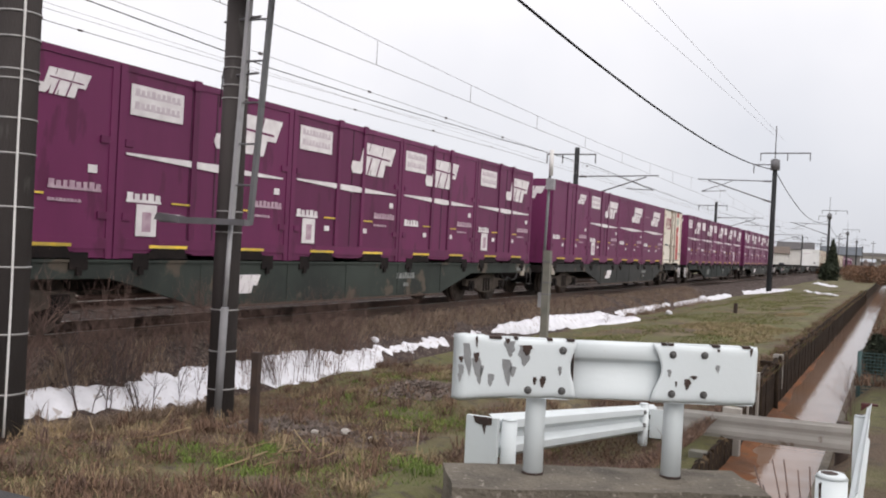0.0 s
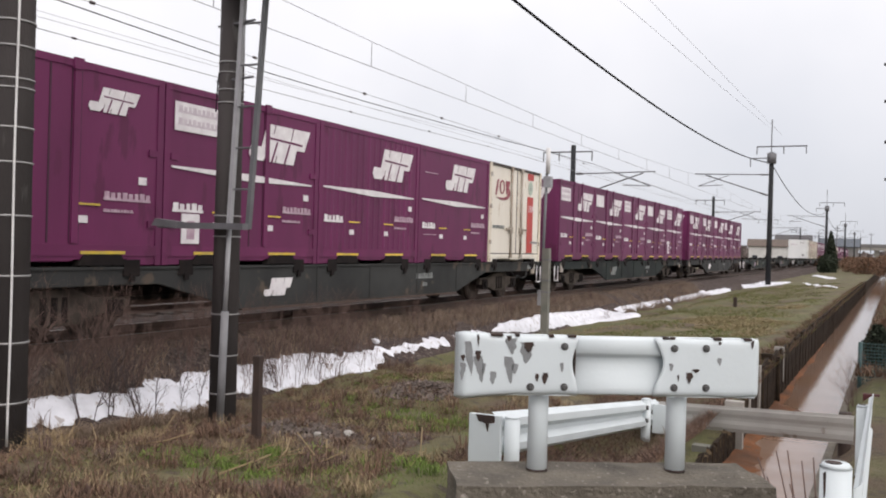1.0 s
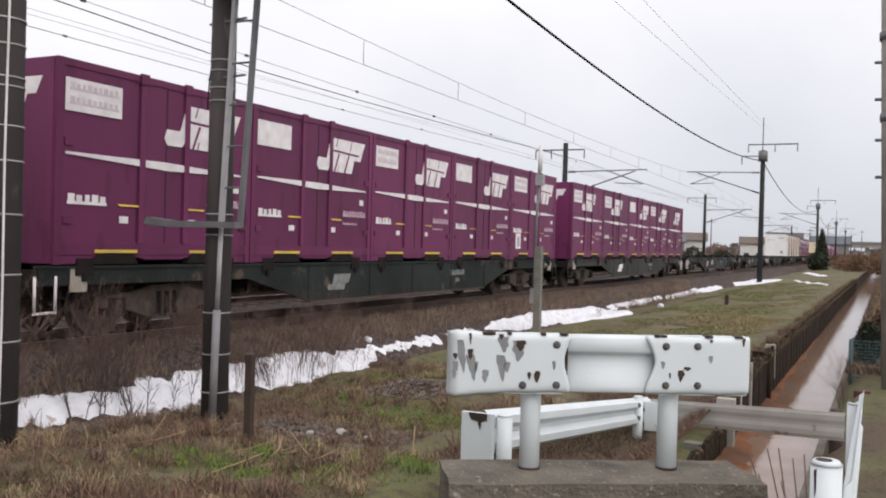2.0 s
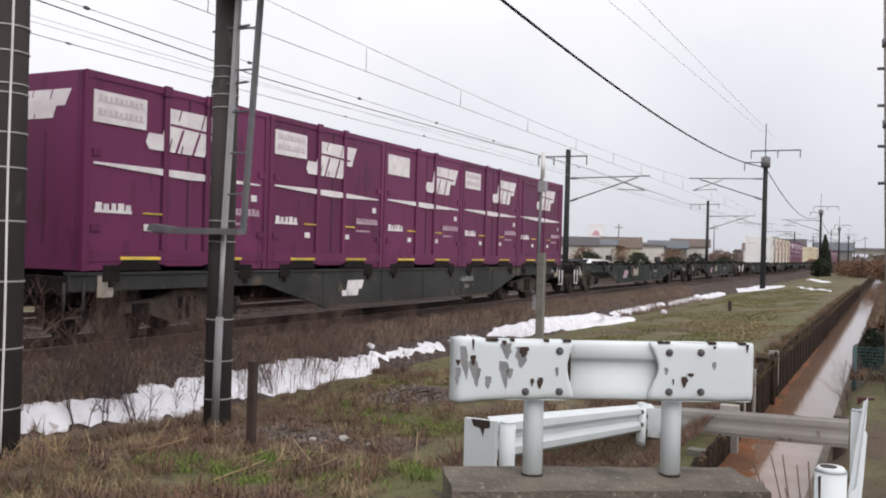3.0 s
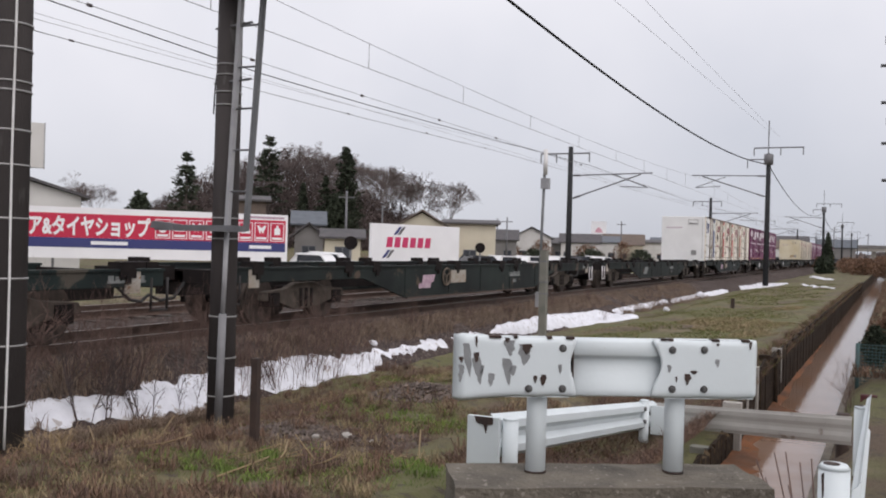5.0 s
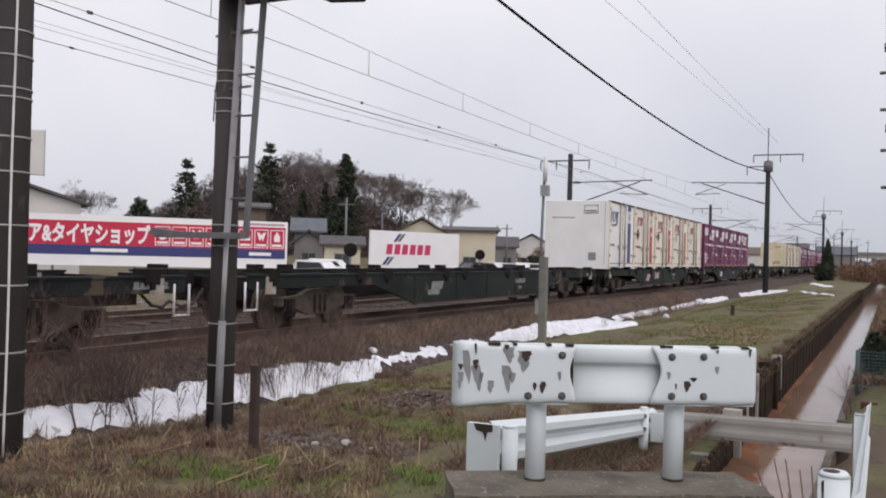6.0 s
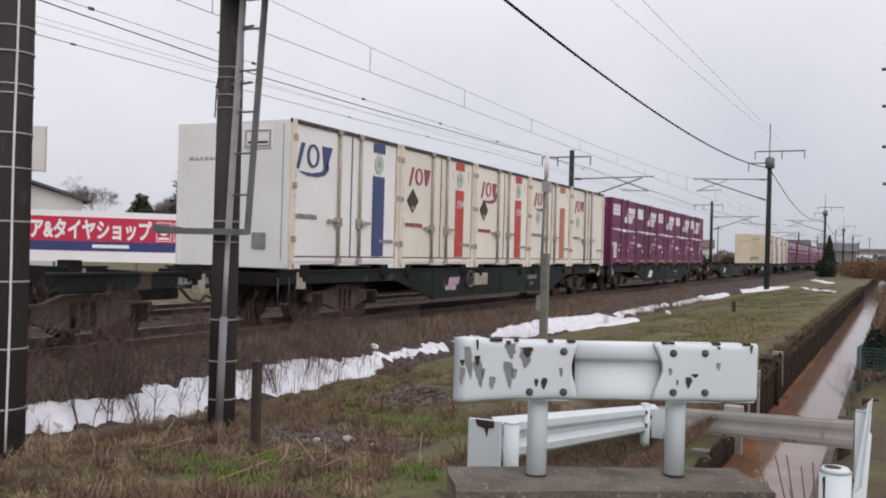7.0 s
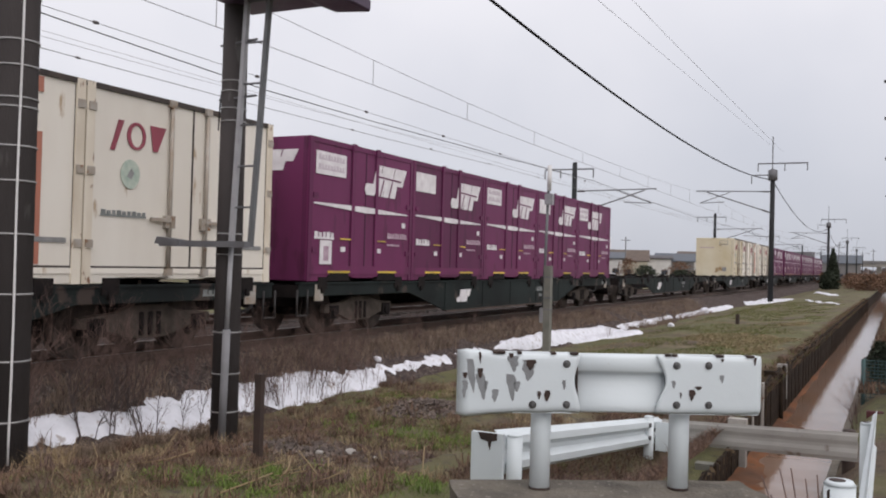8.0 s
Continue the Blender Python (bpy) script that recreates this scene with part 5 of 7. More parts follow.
def side_guardrail():
    t = thing("guardrail", "white guardrail running from the road beside the channel", "guardrail")
    sloping_beam(t, (-0.045, 4.05, 0.31), (-0.03, 8.6, 0.05), 0.16, M_GRWHITE, "white corrugated beam", (-1, 0, 0), 0.45)
    for x, y, z0, z1, r in ((-0.14, 3.92, -0.9, 0.54, 0.060), (-0.10, 8.3, -1.0, 0.13, 0.055)):
        bm = bmesh.new()
        tube(bm, (x, y, z0), (x, y, z1), r, seg=24)
        p = part("post", bm, M_GRWHITE, t, "white round post with rusty cap")
        bm = bmesh.new()
        tube(bm, (x, y, z1), (x, y, z1 + 0.018), r * 1.04, r * 0.8, seg=24)
        part("cap", bm, M_GRWHITE, p)
        bm = bmesh.new()
        tube(bm, (x - 0.01, y - 0.01, z1 + 0.018), (x - 0.01, y - 0.01, z1 + 0.021), r * 0.55, seg=9)
        part("cap_rust", bm, M_GRRUST, p)
    bm = bmesh.new()
    prism(bm, [(-0.185, 0.52), (-0.172, 0.53), (-0.174, 0.44), (-0.180, 0.41)], "y", 3.871, 3.875)
    part("rust_spot", bm, M_GRRUST, t)
    return t


side_guardrail()

for x, y, z1, w, m, lab in ((-1.47, 10.75, -0.31, 0.10, M_CONCL, "pale concrete post at the channel edge"), (-1.46, 15.6, -0.12, 0.075, M_CONCL, "pale concrete post at the channel edge"), (-1.50, 12.6, -0.10, 0.10, M_CONCL, "weathered concrete post at the channel edge"), (-1.49, 11.75, -0.43, 0.07, M_CONCL, "pale concrete post at the channel edge"), (-1.49, 11.3, -0.40, 0.06, M_PILE, "dark timber post at the channel edge"), (-1.62, 9.6, -0.62, 0.10, M_STUB, "weathered timber post at the channel edge"), (-1.50, 14.2, -0.10, 0.08, M_PILE, "dark timber post at the channel edge")):
    bm = bevelled(B(x - w, x + w, y - w * 0.7, y + w * 0.7, -1.2, z1), 0.015)
    tagged(part("channel_post", bm, m), lab, "post", "posts of the channel edge")


def channel_boards():
    """Dark timber revetment on the far side of the bank, board by board, uneven tops."""
    t = thing("channel_revetment", "dark timber boards lining the water channel", "retaining wall", kind="structure")
    rnd = random.Random(5)
    meshes = []
    for k in range(5):
        bm = bmesh.new()
        box(bm, -0.025, 0.025, -0.119, 0.119, -1.25, -0.17 + rnd.uniform(-0.05, 0.05))
        for v in bm.verts:
            if v.co.z > -0.5:
                v.co.z += rnd.uniform(-0.05, 0.04)
        meshes.append(as_mesh("board", bm, M_PILE))
    for i in range(240):
        y = 6 + 0.24 * i
        share("board", meshes[i % 5], t, pose(canal_left(y) + 0.03 + rnd.uniform(-0.004, 0.005), y, rnd.uniform(-0.03, 0.02) - bank_drop(y), rnd.uniform(-1.2, 1.2), rnd.uniform(-0.6, 0.6), 0) @ Matrix.Diagonal((1, rnd.choice((1.0, 1.1, 1.2)), 1, 1)))
    for i in range(5):
        y = 7 + 1.9 * i
        bm = bmesh.new()
        tube(bm, (canal_left(y) + 0.09, y, -1.25), (canal_left(y) + 0.075, y, -0.20 + rnd.uniform(-0.05, 0.05) - bank_drop(y)), 0.035, seg=8)
        part("stake", bm, M_PILE, t)
    bm = bmesh.new()
    prism(bm, [(canal_left(5.5) - 0.03, 5.5), (canal_left(5.5) + 0.012, 5.5), (canal_left(12) + 0.012, 12), (canal_left(12) - 0.03, 12)], "z", -1.25, -0.68)
    part("backing_board", bm, M_PILE, t)
    bm = bmesh.new()
    prism(bm, [(canal_left(12) - 0.03, 12.003), (canal_left(12) + 0.012, 12.003), (canal_left(64) + 0.012, 64), (canal_left(64) - 0.03, 64)], "z", -1.25, -0.24)
    part("backing_board", bm, M_PILE, t)
    # long far stretch
    bm = bmesh.new()
    prism(bm, [(canal_left(63) - 0.0, 63.6), (canal_left(63) + 0.05, 63.6), (canal_left(140) + 0.05, 140), (canal_left(140), 140)], "z", -1.25, -0.2)
    part("board_run", bm, M_PILE, t)
    bm = bmesh.new()
    prism(bm, [(canal_right(4) - 0.02, 4), (canal_right(4) + 0.06, 4), (canal_right(140) + 0.06, 140), (canal_right(140) - 0.02, 140)], "z", -1.25, -0.66)
    part("kerb_run", bm, M_CONC, t, "low dark concrete edge")
    return t


channel_boards()
M_SILT = mat("rust_orange_silt", (0.19, 0.064, 0.016), (0.068, 0.029, 0.012), 1.6, 0.9, 0, 0.3, 30, (0.10, 0.055, 0.03), 7, 0.6)


def silt():
    ys = [5 + 0.1 * i for i in range(230)]
    verts, faces = [], []
    for i, y in enumerate(ys):
        k = i / (len(ys) - 1)
        w = (0.46 - 0.40 * k) * (1 + 0.75 * noise.noise((y * 0.55, 0, 2)) + 0.40 * noise.noise((y * 1.9, 0, 6)) + 0.2 * noise.noise((y * 5, 0, 3)))
        w = max(0.01, w * min(1, 8 * (1 - k)) * (0.55 if y > 14.3 else 1) + 0.30 * smooth(11.6, 13.4, y) * (1 - smooth(14.0, 14.4, y)))
        for j in range(5):
            q = j / 4
            verts.append((canal_left(y) + 0.03 + w * q, y, -0.845 - 0.055 * q * q + 0.012 * noise.noise((y * 3, q * 4, 0))))
    for i in range(len(ys) - 1):
        for j in range(4):
            a = i * 5 + j
            faces.append((a, a + 1, a + 6, a + 5))
    return tagged(quads("silt_bank", verts, faces, M_SILT), "rust-orange silt along the channel wall", "silt", kind="structure")


silt()


def stake():
    t = thing("stake", "thin dark rusted stake in the grass", "stake", at=pose(-5.05, 6.58, 0))
    part("shaft", bevelled(B(-0.035, 0.035, -0.03, 0.03, -0.8, 0.31), 0.006), M_STAKE, t)
    part("cap", bevelled(B(-0.040, 0.040, -0.035, 0.035, 0.28, 0.33), 0.006), M_STAKE, t)
    return t


stake()
for x, y, z in ((-4.6, 33, -0.15),):
    bm = bevelled(B(x - 0.06, x + 0.06, y - 0.06, y + 0.06, -0.8, z), 0.01)
    tagged(part("marker_post", bm, M_STAKE), "short dark marker post in the grass", "stake", "marker posts")



# ---- plants and rubble beside the line ----
def surface(x, y):
    """Ground or ballast, whichever is higher."""
    z = ground_height(x, y)
    prof = [(-18.6, -0.95), (-17.0, -0.28), (-16.2, -0.17), (-11.9, -0.20), (-8.75, -0.17), (-8.35, -0.30), (-7.95, -0.55), (-7.6, -0.85)]
    for (xa, za), (xb, zb) in zip(prof, prof[1:]):
        if xa <= x < xb:
            z = max(z, za + (zb - za) * (x - xa) / (xb - xa))
    return z


def blades(name, material, label, count, where, height, width, seed, bend=0.5, flat=0.0):
    """Many thin leaning blades, two triangles each."""
    rnd = random.Random(seed)
    verts, faces = [], []
    made = 0
    while made < count:
        p = where(rnd)
        made += 1
        if not p:
            continue
        x, y = p
        z = surface(x, y) - 0.01
        h = height * rnd.uniform(0.4, 1.3)
        a = rnd.uniform(0, math.tau)
        lean = h * bend * rnd.uniform(0.2, 1.2)
        up = h * (1 - flat * rnd.random())
        dx, dy = math.cos(a) * lean, math.sin(a) * lean
        b = rnd.uniform(0, math.tau)
        wx, wy = math.cos(b) * width / 2, math.sin(b) * width / 2
        i = len(verts)
        verts += [(x - wx, y - wy, z), (x + wx, y + wy, z), (x + dx * 0.4 + wx * 0.7, y + dy * 0.4 + wy * 0.7, z + up * 0.6), (x + dx * 0.4 - wx * 0.7, y + dy * 0.4 - wy * 0.7, z + up * 0.6), (x + dx, y + dy, z + up * 0.95)]
        faces += [(i, i + 1, i + 2, i + 3), (i + 3, i + 2, i + 4)]
    ob = quads(name, verts, faces, material)
    return tagged(ob, label, "grass", kind="stuff")


def near_lawn(rnd):
    y = 3.6 + 10.5 * rnd.random() ** 1.4
    x = -7.7 + 6.2 * rnd.random()
    if x > canal_left(y) - 0.1 or (x > -2.3 and y < 4.4) or (x > -2.55 and y < 13) or noise.noise((x * 1.3, y * 1.3, 5)) < -0.25:
        return None
    return x, y


def olive_lawn(rnd):
    """Olive grass thins out on the trodden brown ground by the poles and by the kerb."""
    p = near_lawn(rnd)
    if not p:
        return None
    x, y = p
    bare = 0.75 * math.exp(-((x + 6.0) / 1.3) ** 2 - ((y - 6.2) / 1.3) ** 2) + 0.8 * math.exp(-((x + 3.0) / 0.8) ** 2 - ((y - 6.8) / 1.3) ** 2)
    return p if rnd.random() > bare else None


def straw_tuft(rnd):
    return -6.28 + rnd.gauss(0, 0.13), 5.32 + rnd.gauss(0, 0.12)


def snow_tussocks(rnd):
    y = 5.6 + 8.5 * rnd.random()
    x = rnd.uniform(-8.15, -7.55)
    return (x, y) if noise.noise((x * 3.0, y * 2.2, 14)) > 0.22 else None


def far_lawn(rnd):
    y = 12 + 50 * rnd.random() ** 1.6
    x = -7.0 + (canal_left(y) + 7.0) * rnd.random()
    return (x, y) if noise.noise((x * 0.8, y * 0.5, 8)) > -0.2 else None


def patchy(scale, z, least, base):
    def pick(rnd):
        p = base(rnd)
        return p if p and noise.noise((p[0] * scale, p[1] * scale, z)) > least else None
    return pick


def green_spots(rnd):
    cx, cy, r = rnd.choice(((-4.05, 5.8, 0.75), (-4.3, 5.5, 0.6), (-5.75, 9.4, 1.0), (-4.6, 8.6, 0.7), (-3.3, 5.2, 0.7), (-3.2, 8.4, 0.6), (-5.9, 11.5, 0.8)))
    a, q = rnd.uniform(0, math.tau), 1.5 * r * rnd.random() ** 0.8
    return cx + math.cos(a) * q, cy + math.sin(a) * q * 0.7


blades("dead_grass", M_DULLDRY, "matted brown dead grass on the bank", 105000, near_lawn, 0.085, 0.0055, 11, 1.6, 0.8)
blades("green_grass", M_GRASS, "fresh green grass blades in patches", 10000, green_spots, 0.055, 0.006, 12, 1.0, 0.3)
blades("olive_grass", M_OLIVE, "short olive grass on the bank", 36000, patchy(0.5, 2, -0.05, olive_lawn), 0.05, 0.006, 13, 1.2, 0.4)
blades("straw", M_DRY, "pale dry straw lying in the grass", 3000, near_lawn, 0.13, 0.005, 14, 1.6, 0.85)
blades("straw_tuft", M_DRY, "tuft of pale straw at the pole foot", 220, straw_tuft, 0.24, 0.007, 24, 0.9)
blades("snow_tussock", M_DULLDRY, "dead brown tussocks poking through the snow", 3500, snow_tussocks, 0.17, 0.008, 26, 0.6)


def tufts(name, material, label, count, where, height, width, seed):
    """Clumps of long blades that fall outwards from one root."""
    rnd = random.Random(seed)
    verts, faces = [], []
    for _ in range(count):
        p = where(rnd)
        if not p:
            continue
        size = rnd.uniform(0.6, 1.3)
        for _ in range(rnd.randint(30, 60)):
            a, q = rnd.uniform(0, math.tau), 0.07 * size * math.sqrt(rnd.random())
            x, y = p[0] + math.cos(a) * q, p[1] + math.sin(a) * q
            z = surface(x, y) - 0.01
            a += rnd.gauss(0, 0.7)
            n = height * size * rnd.uniform(0.5, 1.2)
            out, up = n * rnd.uniform(0.3, 1.0), n * rnd.uniform(0.35, 0.85)
            dx, dy = math.cos(a) * out, math.sin(a) * out
            wx, wy = -math.sin(a) * width / 2, math.cos(a) * width / 2
            i = len(verts)
            verts += [(x - wx, y - wy, z), (x + wx, y + wy, z), (x + dx * 0.45 + wx, y + dy * 0.45 + wy, z + up), (x + dx * 0.45 - wx, y + dy * 0.45 - wy, z + up), (x + dx, y + dy, z + up * 0.6)]
            faces += [(i, i + 1, i + 2, i + 3), (i + 3, i + 2, i + 4)]
    return tagged(quads(name, verts, faces, material), label, "grass", kind="stuff")


tufts("grass_tuft", M_DULLDRY, "brown dead grass tufts on the bank", 420, near_lawn, 0.15, 0.006, 41)
tufts("straw_clump", M_TAN, "bleached straw clumps in the dead grass", 170, near_lawn, 0.15, 0.0055, 42)
tufts("green_tuft", M_GRASS, "fresh green grass tufts", 70, green_spots, 0.11, 0.006, 43)
tufts("weed_clump", M_TWIG, "dark dead weed clumps by the poles", 150, olive_lawn, 0.17, 0.005, 44)


def tan_spots(rnd):
    cx, cy, r = rnd.choice(((-4.2, 26, 0.9), (-3.3, 24, 1.0), (-2.6, 22.6, 0.9), (-2.3, 20.5, 0.6), (-2.4, 31, 0.7), (-2.6, 17.5, 0.5)))
    a, q = rnd.uniform(0, math.tau), r * math.sqrt(rnd.random())
    x, y = cx + math.cos(a) * q, cy + math.sin(a) * q * 1.8
    return (x, y) if x < canal_left(y) - 0.1 else None


blades("bleached_grass", M_TAN, "bleached tan grass in patches near the channel", 26000, tan_spots, 0.06, 0.02, 25, 1.2, 0.6)
blades("dead_grass_far", M_TAN, "matted brown dead grass on the bank", 13000, far_lawn, 0.06, 0.018, 15, 1.0, 0.4)
blades("olive_grass_far", M_FARGRASS, "short olive grass on the bank", 60000, patchy(0.22, 6, -0.22, far_lawn), 0.055, 0.018, 16, 0.9)


def right_bank(rnd):
    y = 14 + 60 * rnd.random() ** 1.4
    return canal_right(y) + 0.12 + 2.2 * rnd.random() ** 1.5, y


blades("bank_grass", M_DULLDRY, "brown dead grass on the channel bank", 9000, right_bank, 0.13, 0.018, 17, 0.9)


def slope(rnd):
    y = 3.6 + 42 * rnd.random() ** 1.3
    x = -8.8 + (0.68 if y < 30 else 1.3) * rnd.random()
    return (x, y) if noise.noise((x * 1.1, y * 0.7, 4)) > -0.3 else None


blades("slope_weeds", M_TWIG, "dead brown weeds on the ballast slope", 8000, slope, 0.24, 0.006, 18, 0.7)
blades("slope_straw", M_SLOPE, "dull khaki weeds on the ballast slope", 26000, slope, 0.17, 0.010, 19, 0.9)


def ditch_edge(rnd):
    y = rnd.uniform(5.2, 9.2)
    return rnd.gauss(-7.50 + 0.06 * (y - 7), 0.09), y


blades("ditch_straw", M_SLOPE, "matted dull straw along the near edge of the snow", 5000, ditch_edge, 0.15, 0.008, 26, 1.0, 0.4)


def lip(rnd):
    y = 12.3 + 50 * rnd.random() ** 1.5
    return (canal_left(y) + 0.05 - 0.30 * rnd.random(), y) if noise.noise((0, y * 0.9, 4)) > -0.25 else None


blades("lip_grass", M_OLIVE, "grass overhanging the channel edge", 6000, lip, 0.13, 0.014, 20, 0.9)
blades("lip_weeds", M_DULLDRY, "dead brown weeds overhanging the channel edge", 12000, lip, 0.16, 0.014, 21, 1.1)


def low_bank(rnd):
    y = 6.3 + 6.2 * rnd.random()
    return -3.1 + 1.5 * rnd.random(), y


blades("bank_weeds", M_DULLDRY, "dead brown weeds on the low channel bank", 16000, low_bank, 0.09, 0.009, 22, 1.2, 0.5)
blades("bank_brush", M_TWIG, "fine dark dead stems on the low channel bank", 5000, low_bank, 0.15, 0.006, 23, 1.0, 0.4)


def twig_mesh(seed, height, stems, spread, r=0.006, forks=5, material=M_TWIG):
    """A bare shrub: thin forking stems."""
    rnd = random.Random(seed)
    bm = bmesh.new()
    def grow(p, d, length, rad, level):
        n = 3
        for _ in range(n):
            q = p + d * (length / n)
            tube(bm, p, q, rad, rad * 0.85, seg=4, caps=False)
            rad *= 0.85
            d = (d + Vector((rnd.gauss(0, 0.14), rnd.gauss(0, 0.14), rnd.gauss(0.02, 0.08)))).normalized()
            p = q
            if level < 2:
                for _ in range(forks if level == 0 else 2):
                    if rnd.random() < 0.5:
                        side = (d + Vector((rnd.gauss(0, 0.6), rnd.gauss(0, 0.6), rnd.uniform(0.0, 0.4)))).normalized()
                        grow(p, side, length * rnd.uniform(0.35, 0.6), rad * 0.7, level + 1)
    for _ in range(stems):
        a = rnd.uniform(0, math.tau)
        d = Vector((math.cos(a) * spread * rnd.random(), math.sin(a) * spread * rnd.random(), 1)).normalized()
        grow(Vector((math.cos(a) * 0.08, math.sin(a) * 0.08, -0.03)), d, height * rnd.uniform(0.6, 1.1), r * rnd.uniform(0.7, 1.2), 0)
    return as_mesh("shrub", bm, material)


SHRUBS = [twig_mesh(s, 1.0, n, sp) for s, n, sp in ((31, 9, 0.7), (32, 6, 0.5), (33, 13, 0.8), (34, 3, 0.2))]
SHRUBS += [twig_mesh(s, 1.0, n, sp, r, 5, M_DARKSTEM) for s, n, sp, r in ((35, 3, 0.65, 0.011), (36, 2, 0.45, 0.012), (37, 1, 0.2, 0.010))]


def shrub(k, x, y, s, lab="bare brown twiggy shrub beside the track"):
    ob = new("bare_shrub", SHRUBS[k])
    ob.matrix_basis = pose(x, y, surface(x, y), 0, 0, (x * 77 + y * 131) % 360) @ Matrix.Scale(s, 4)
    return tagged(ob, lab, "shrub", "bare shrubs")


for k, x, y, s in ((2, -8.2, 6.6, 1.0), (0, -8.3, 7.4, 0.9), (2, -8.1, 5.4, 0.9), (0, -8.4, 8.6, 0.8), (2, -8.35, 9.9, 0.8), (0, -8.3, 11.2, 0.75), (2, -8.3, 12.6, 0.7),
                   (0, -8.45, 14.2, 0.6), (2, -8.4, 16.0, 0.6), (0, -8.4, 18.4, 0.55), (2, -8.35, 21, 0.5), (0, -8.4, 24.5, 0.5), (1, -8.3, 28, 0.5)):
    shrub(k, x, y, s)
for k, x, y, s in ((2, -7.95, 5.8, 0.85), (0, -7.9, 6.3, 0.8), (2, -8.05, 7.75, 0.8), (0, -8.1, 8.15, 0.7), (2, -8.25, 9.2, 0.75), (0, -8.2, 10.4, 0.7), (2, -8.25, 11.8, 0.65), (2, -8.5, 6.2, 0.9), (0, -8.55, 7.9, 0.8), (2, -8.6, 9.6, 0.7), (0, -8.5, 13.2, 0.6)):
    shrub(k, x, y, s)
rnd0 = random.Random(8)
for i in range(30):
    y = 9.7 + i * 0.125 + rnd0.uniform(-0.15, 0.15)
    shrub(3, -7.75 + rnd0.uniform(-0.3, 0.2), y, rnd0.uniform(0.45, 0.75), "single bare stem standing in the snow")
for k, x, y, s in ((4, -7.74, 7.09, 0.80), (5, -7.72, 7.37, 0.60), (5, -7.66, 7.88, 0.62), (5, -7.7, 10.5, 0.5)):
    shrub(k, x, y, s, "dark wet bare shrub standing in the snow")
for x, y, s in ((-7.68, 8.02, 0.5), (-7.70, 8.47, 0.38), (-7.82, 8.60, 0.42), (-7.72, 8.84, 0.36), (-7.8, 8.98, 0.4), (-7.74, 10.3, 0.45), (-7.78, 11.2, 0.45), (-7.7, 11.5, 0.4)):
    shrub(6, x, y, s, "single dark bare stem standing in the snow")
for x, y in ((-7.3, 26.2), (-7.35, 26.6), (-7.1, 13.4)):
    shrub(3, x, y, 0.45, "single bare stem standing in the snow")


for y, q in ((13.1, 0.5), (12.4, 0.4)):
    shrub(1, canal_right(y) + 0.16, y, q, "bare twigs hanging over the channel edge").matrix_basis.translation.z = -0.62


def rubble(name, cx, cy, rx, ry, h, n, s, seed, label):
    """Loose stones heaped on the grass."""
    rnd = random.Random(seed)
    verts, faces = [], []
    for _ in range(n):
        a, q = rnd.uniform(0, math.tau), math.sqrt(rnd.random())
        x, y = cx + math.cos(a) * q * rx, cy + math.sin(a) * q * ry
        z = surface(x, y) + h * (1 - q) * rnd.uniform(0.5, 1.0)
        r = s * rnd.uniform(0.5, 1.5)
        i = len(verts)
        for dx, dy, dz in ((1, 0, 0), (0, 1, 0), (-1, 0, 0), (0, -1, 0), (0, 0, 0.8), (0, 0, -0.8)):
            k = rnd.uniform(0.7, 1.25) * r
            verts.append((x + dx * k + rnd.uniform(-0.3, 0.3) * r, y + dy * k + rnd.uniform(-0.3, 0.3) * r, z + dz * k))
        faces += [(i, i + 1, i + 4), (i + 1, i + 2, i + 4), (i + 2, i + 3, i + 4), (i + 3, i, i + 4), (i + 1, i, i + 5), (i + 2, i + 1, i + 5), (i + 3, i + 2, i + 5), (i, i + 3, i + 5)]
    return tagged(quads(name, verts, faces, M_STONE), label, "gravel", kind="stuff")


rubble("gravel_heap", -5.25, 10.3, 0.75, 0.75, 0.13, 900, 0.028, 1, "low heap of dark gravel in the grass")
rubble("gravel_patch", -4.85, 7.35, 1.15, 0.6, 0.04, 900, 0.024, 2, "scattered dark stones in the grass")
for i, (x, y, s) in enumerate(((-4.62, 7.45, 0.07), (-4.85, 7.3, 0.05), (-4.3, 7.4, 0.04), (-4.7, 7.6, 0.05))):
    bm = bmesh.new()
    bmesh.ops.create_icosphere(bm, subdivisions=2, radius=s)
    for v in bm.verts:
        v.co.z *= 0.55
        v.co += v.co * noise.noise(v.co * 14 + Vector((i, 0, 0))) * 0.5
    tagged(part("stone", bm, M_CONCL, at=pose(x, y, surface(x, y) + s * 0.25)), "pale broken stone lying in the grass", "stone", "loose stones")


def track_stones():
    rnd = random.Random(6)
    verts, faces = [], []
    for _ in range(16000):
        y = 3 + 45 * rnd.random() ** 1.7
        x = rnd.uniform(-9.4, -8.2)
        z = surface(x, y) + rnd.uniform(-0.01, 0.03)
        r = rnd.uniform(0.018, 0.042)
        i = len(verts)
        for dx, dy, dz in ((1, 0, -0.3), (-0.5, 0.9, -0.3), (-0.5, -0.9, -0.3), (0, 0, 0.9)):
            verts.append((x + dx * r * rnd.uniform(0.7, 1.3), y + dy * r * rnd.uniform(0.7, 1.3), z + dz * r))
        faces += [(i, i + 1, i + 3), (i + 1, i + 2, i + 3), (i + 2, i, i + 3)]
    return tagged(quads("ballast_stones", verts, faces, M_STONE), "loose brown ballast stones on the track shoulder", "gravel", kind="stuff")


track_stones()


def stick(pts, r, label):
    bm = bmesh.new()
    pipe(bm, pts, r)
    return tagged(part("dry_stick", bm, M_DRY), label, "stick", "dry sticks")


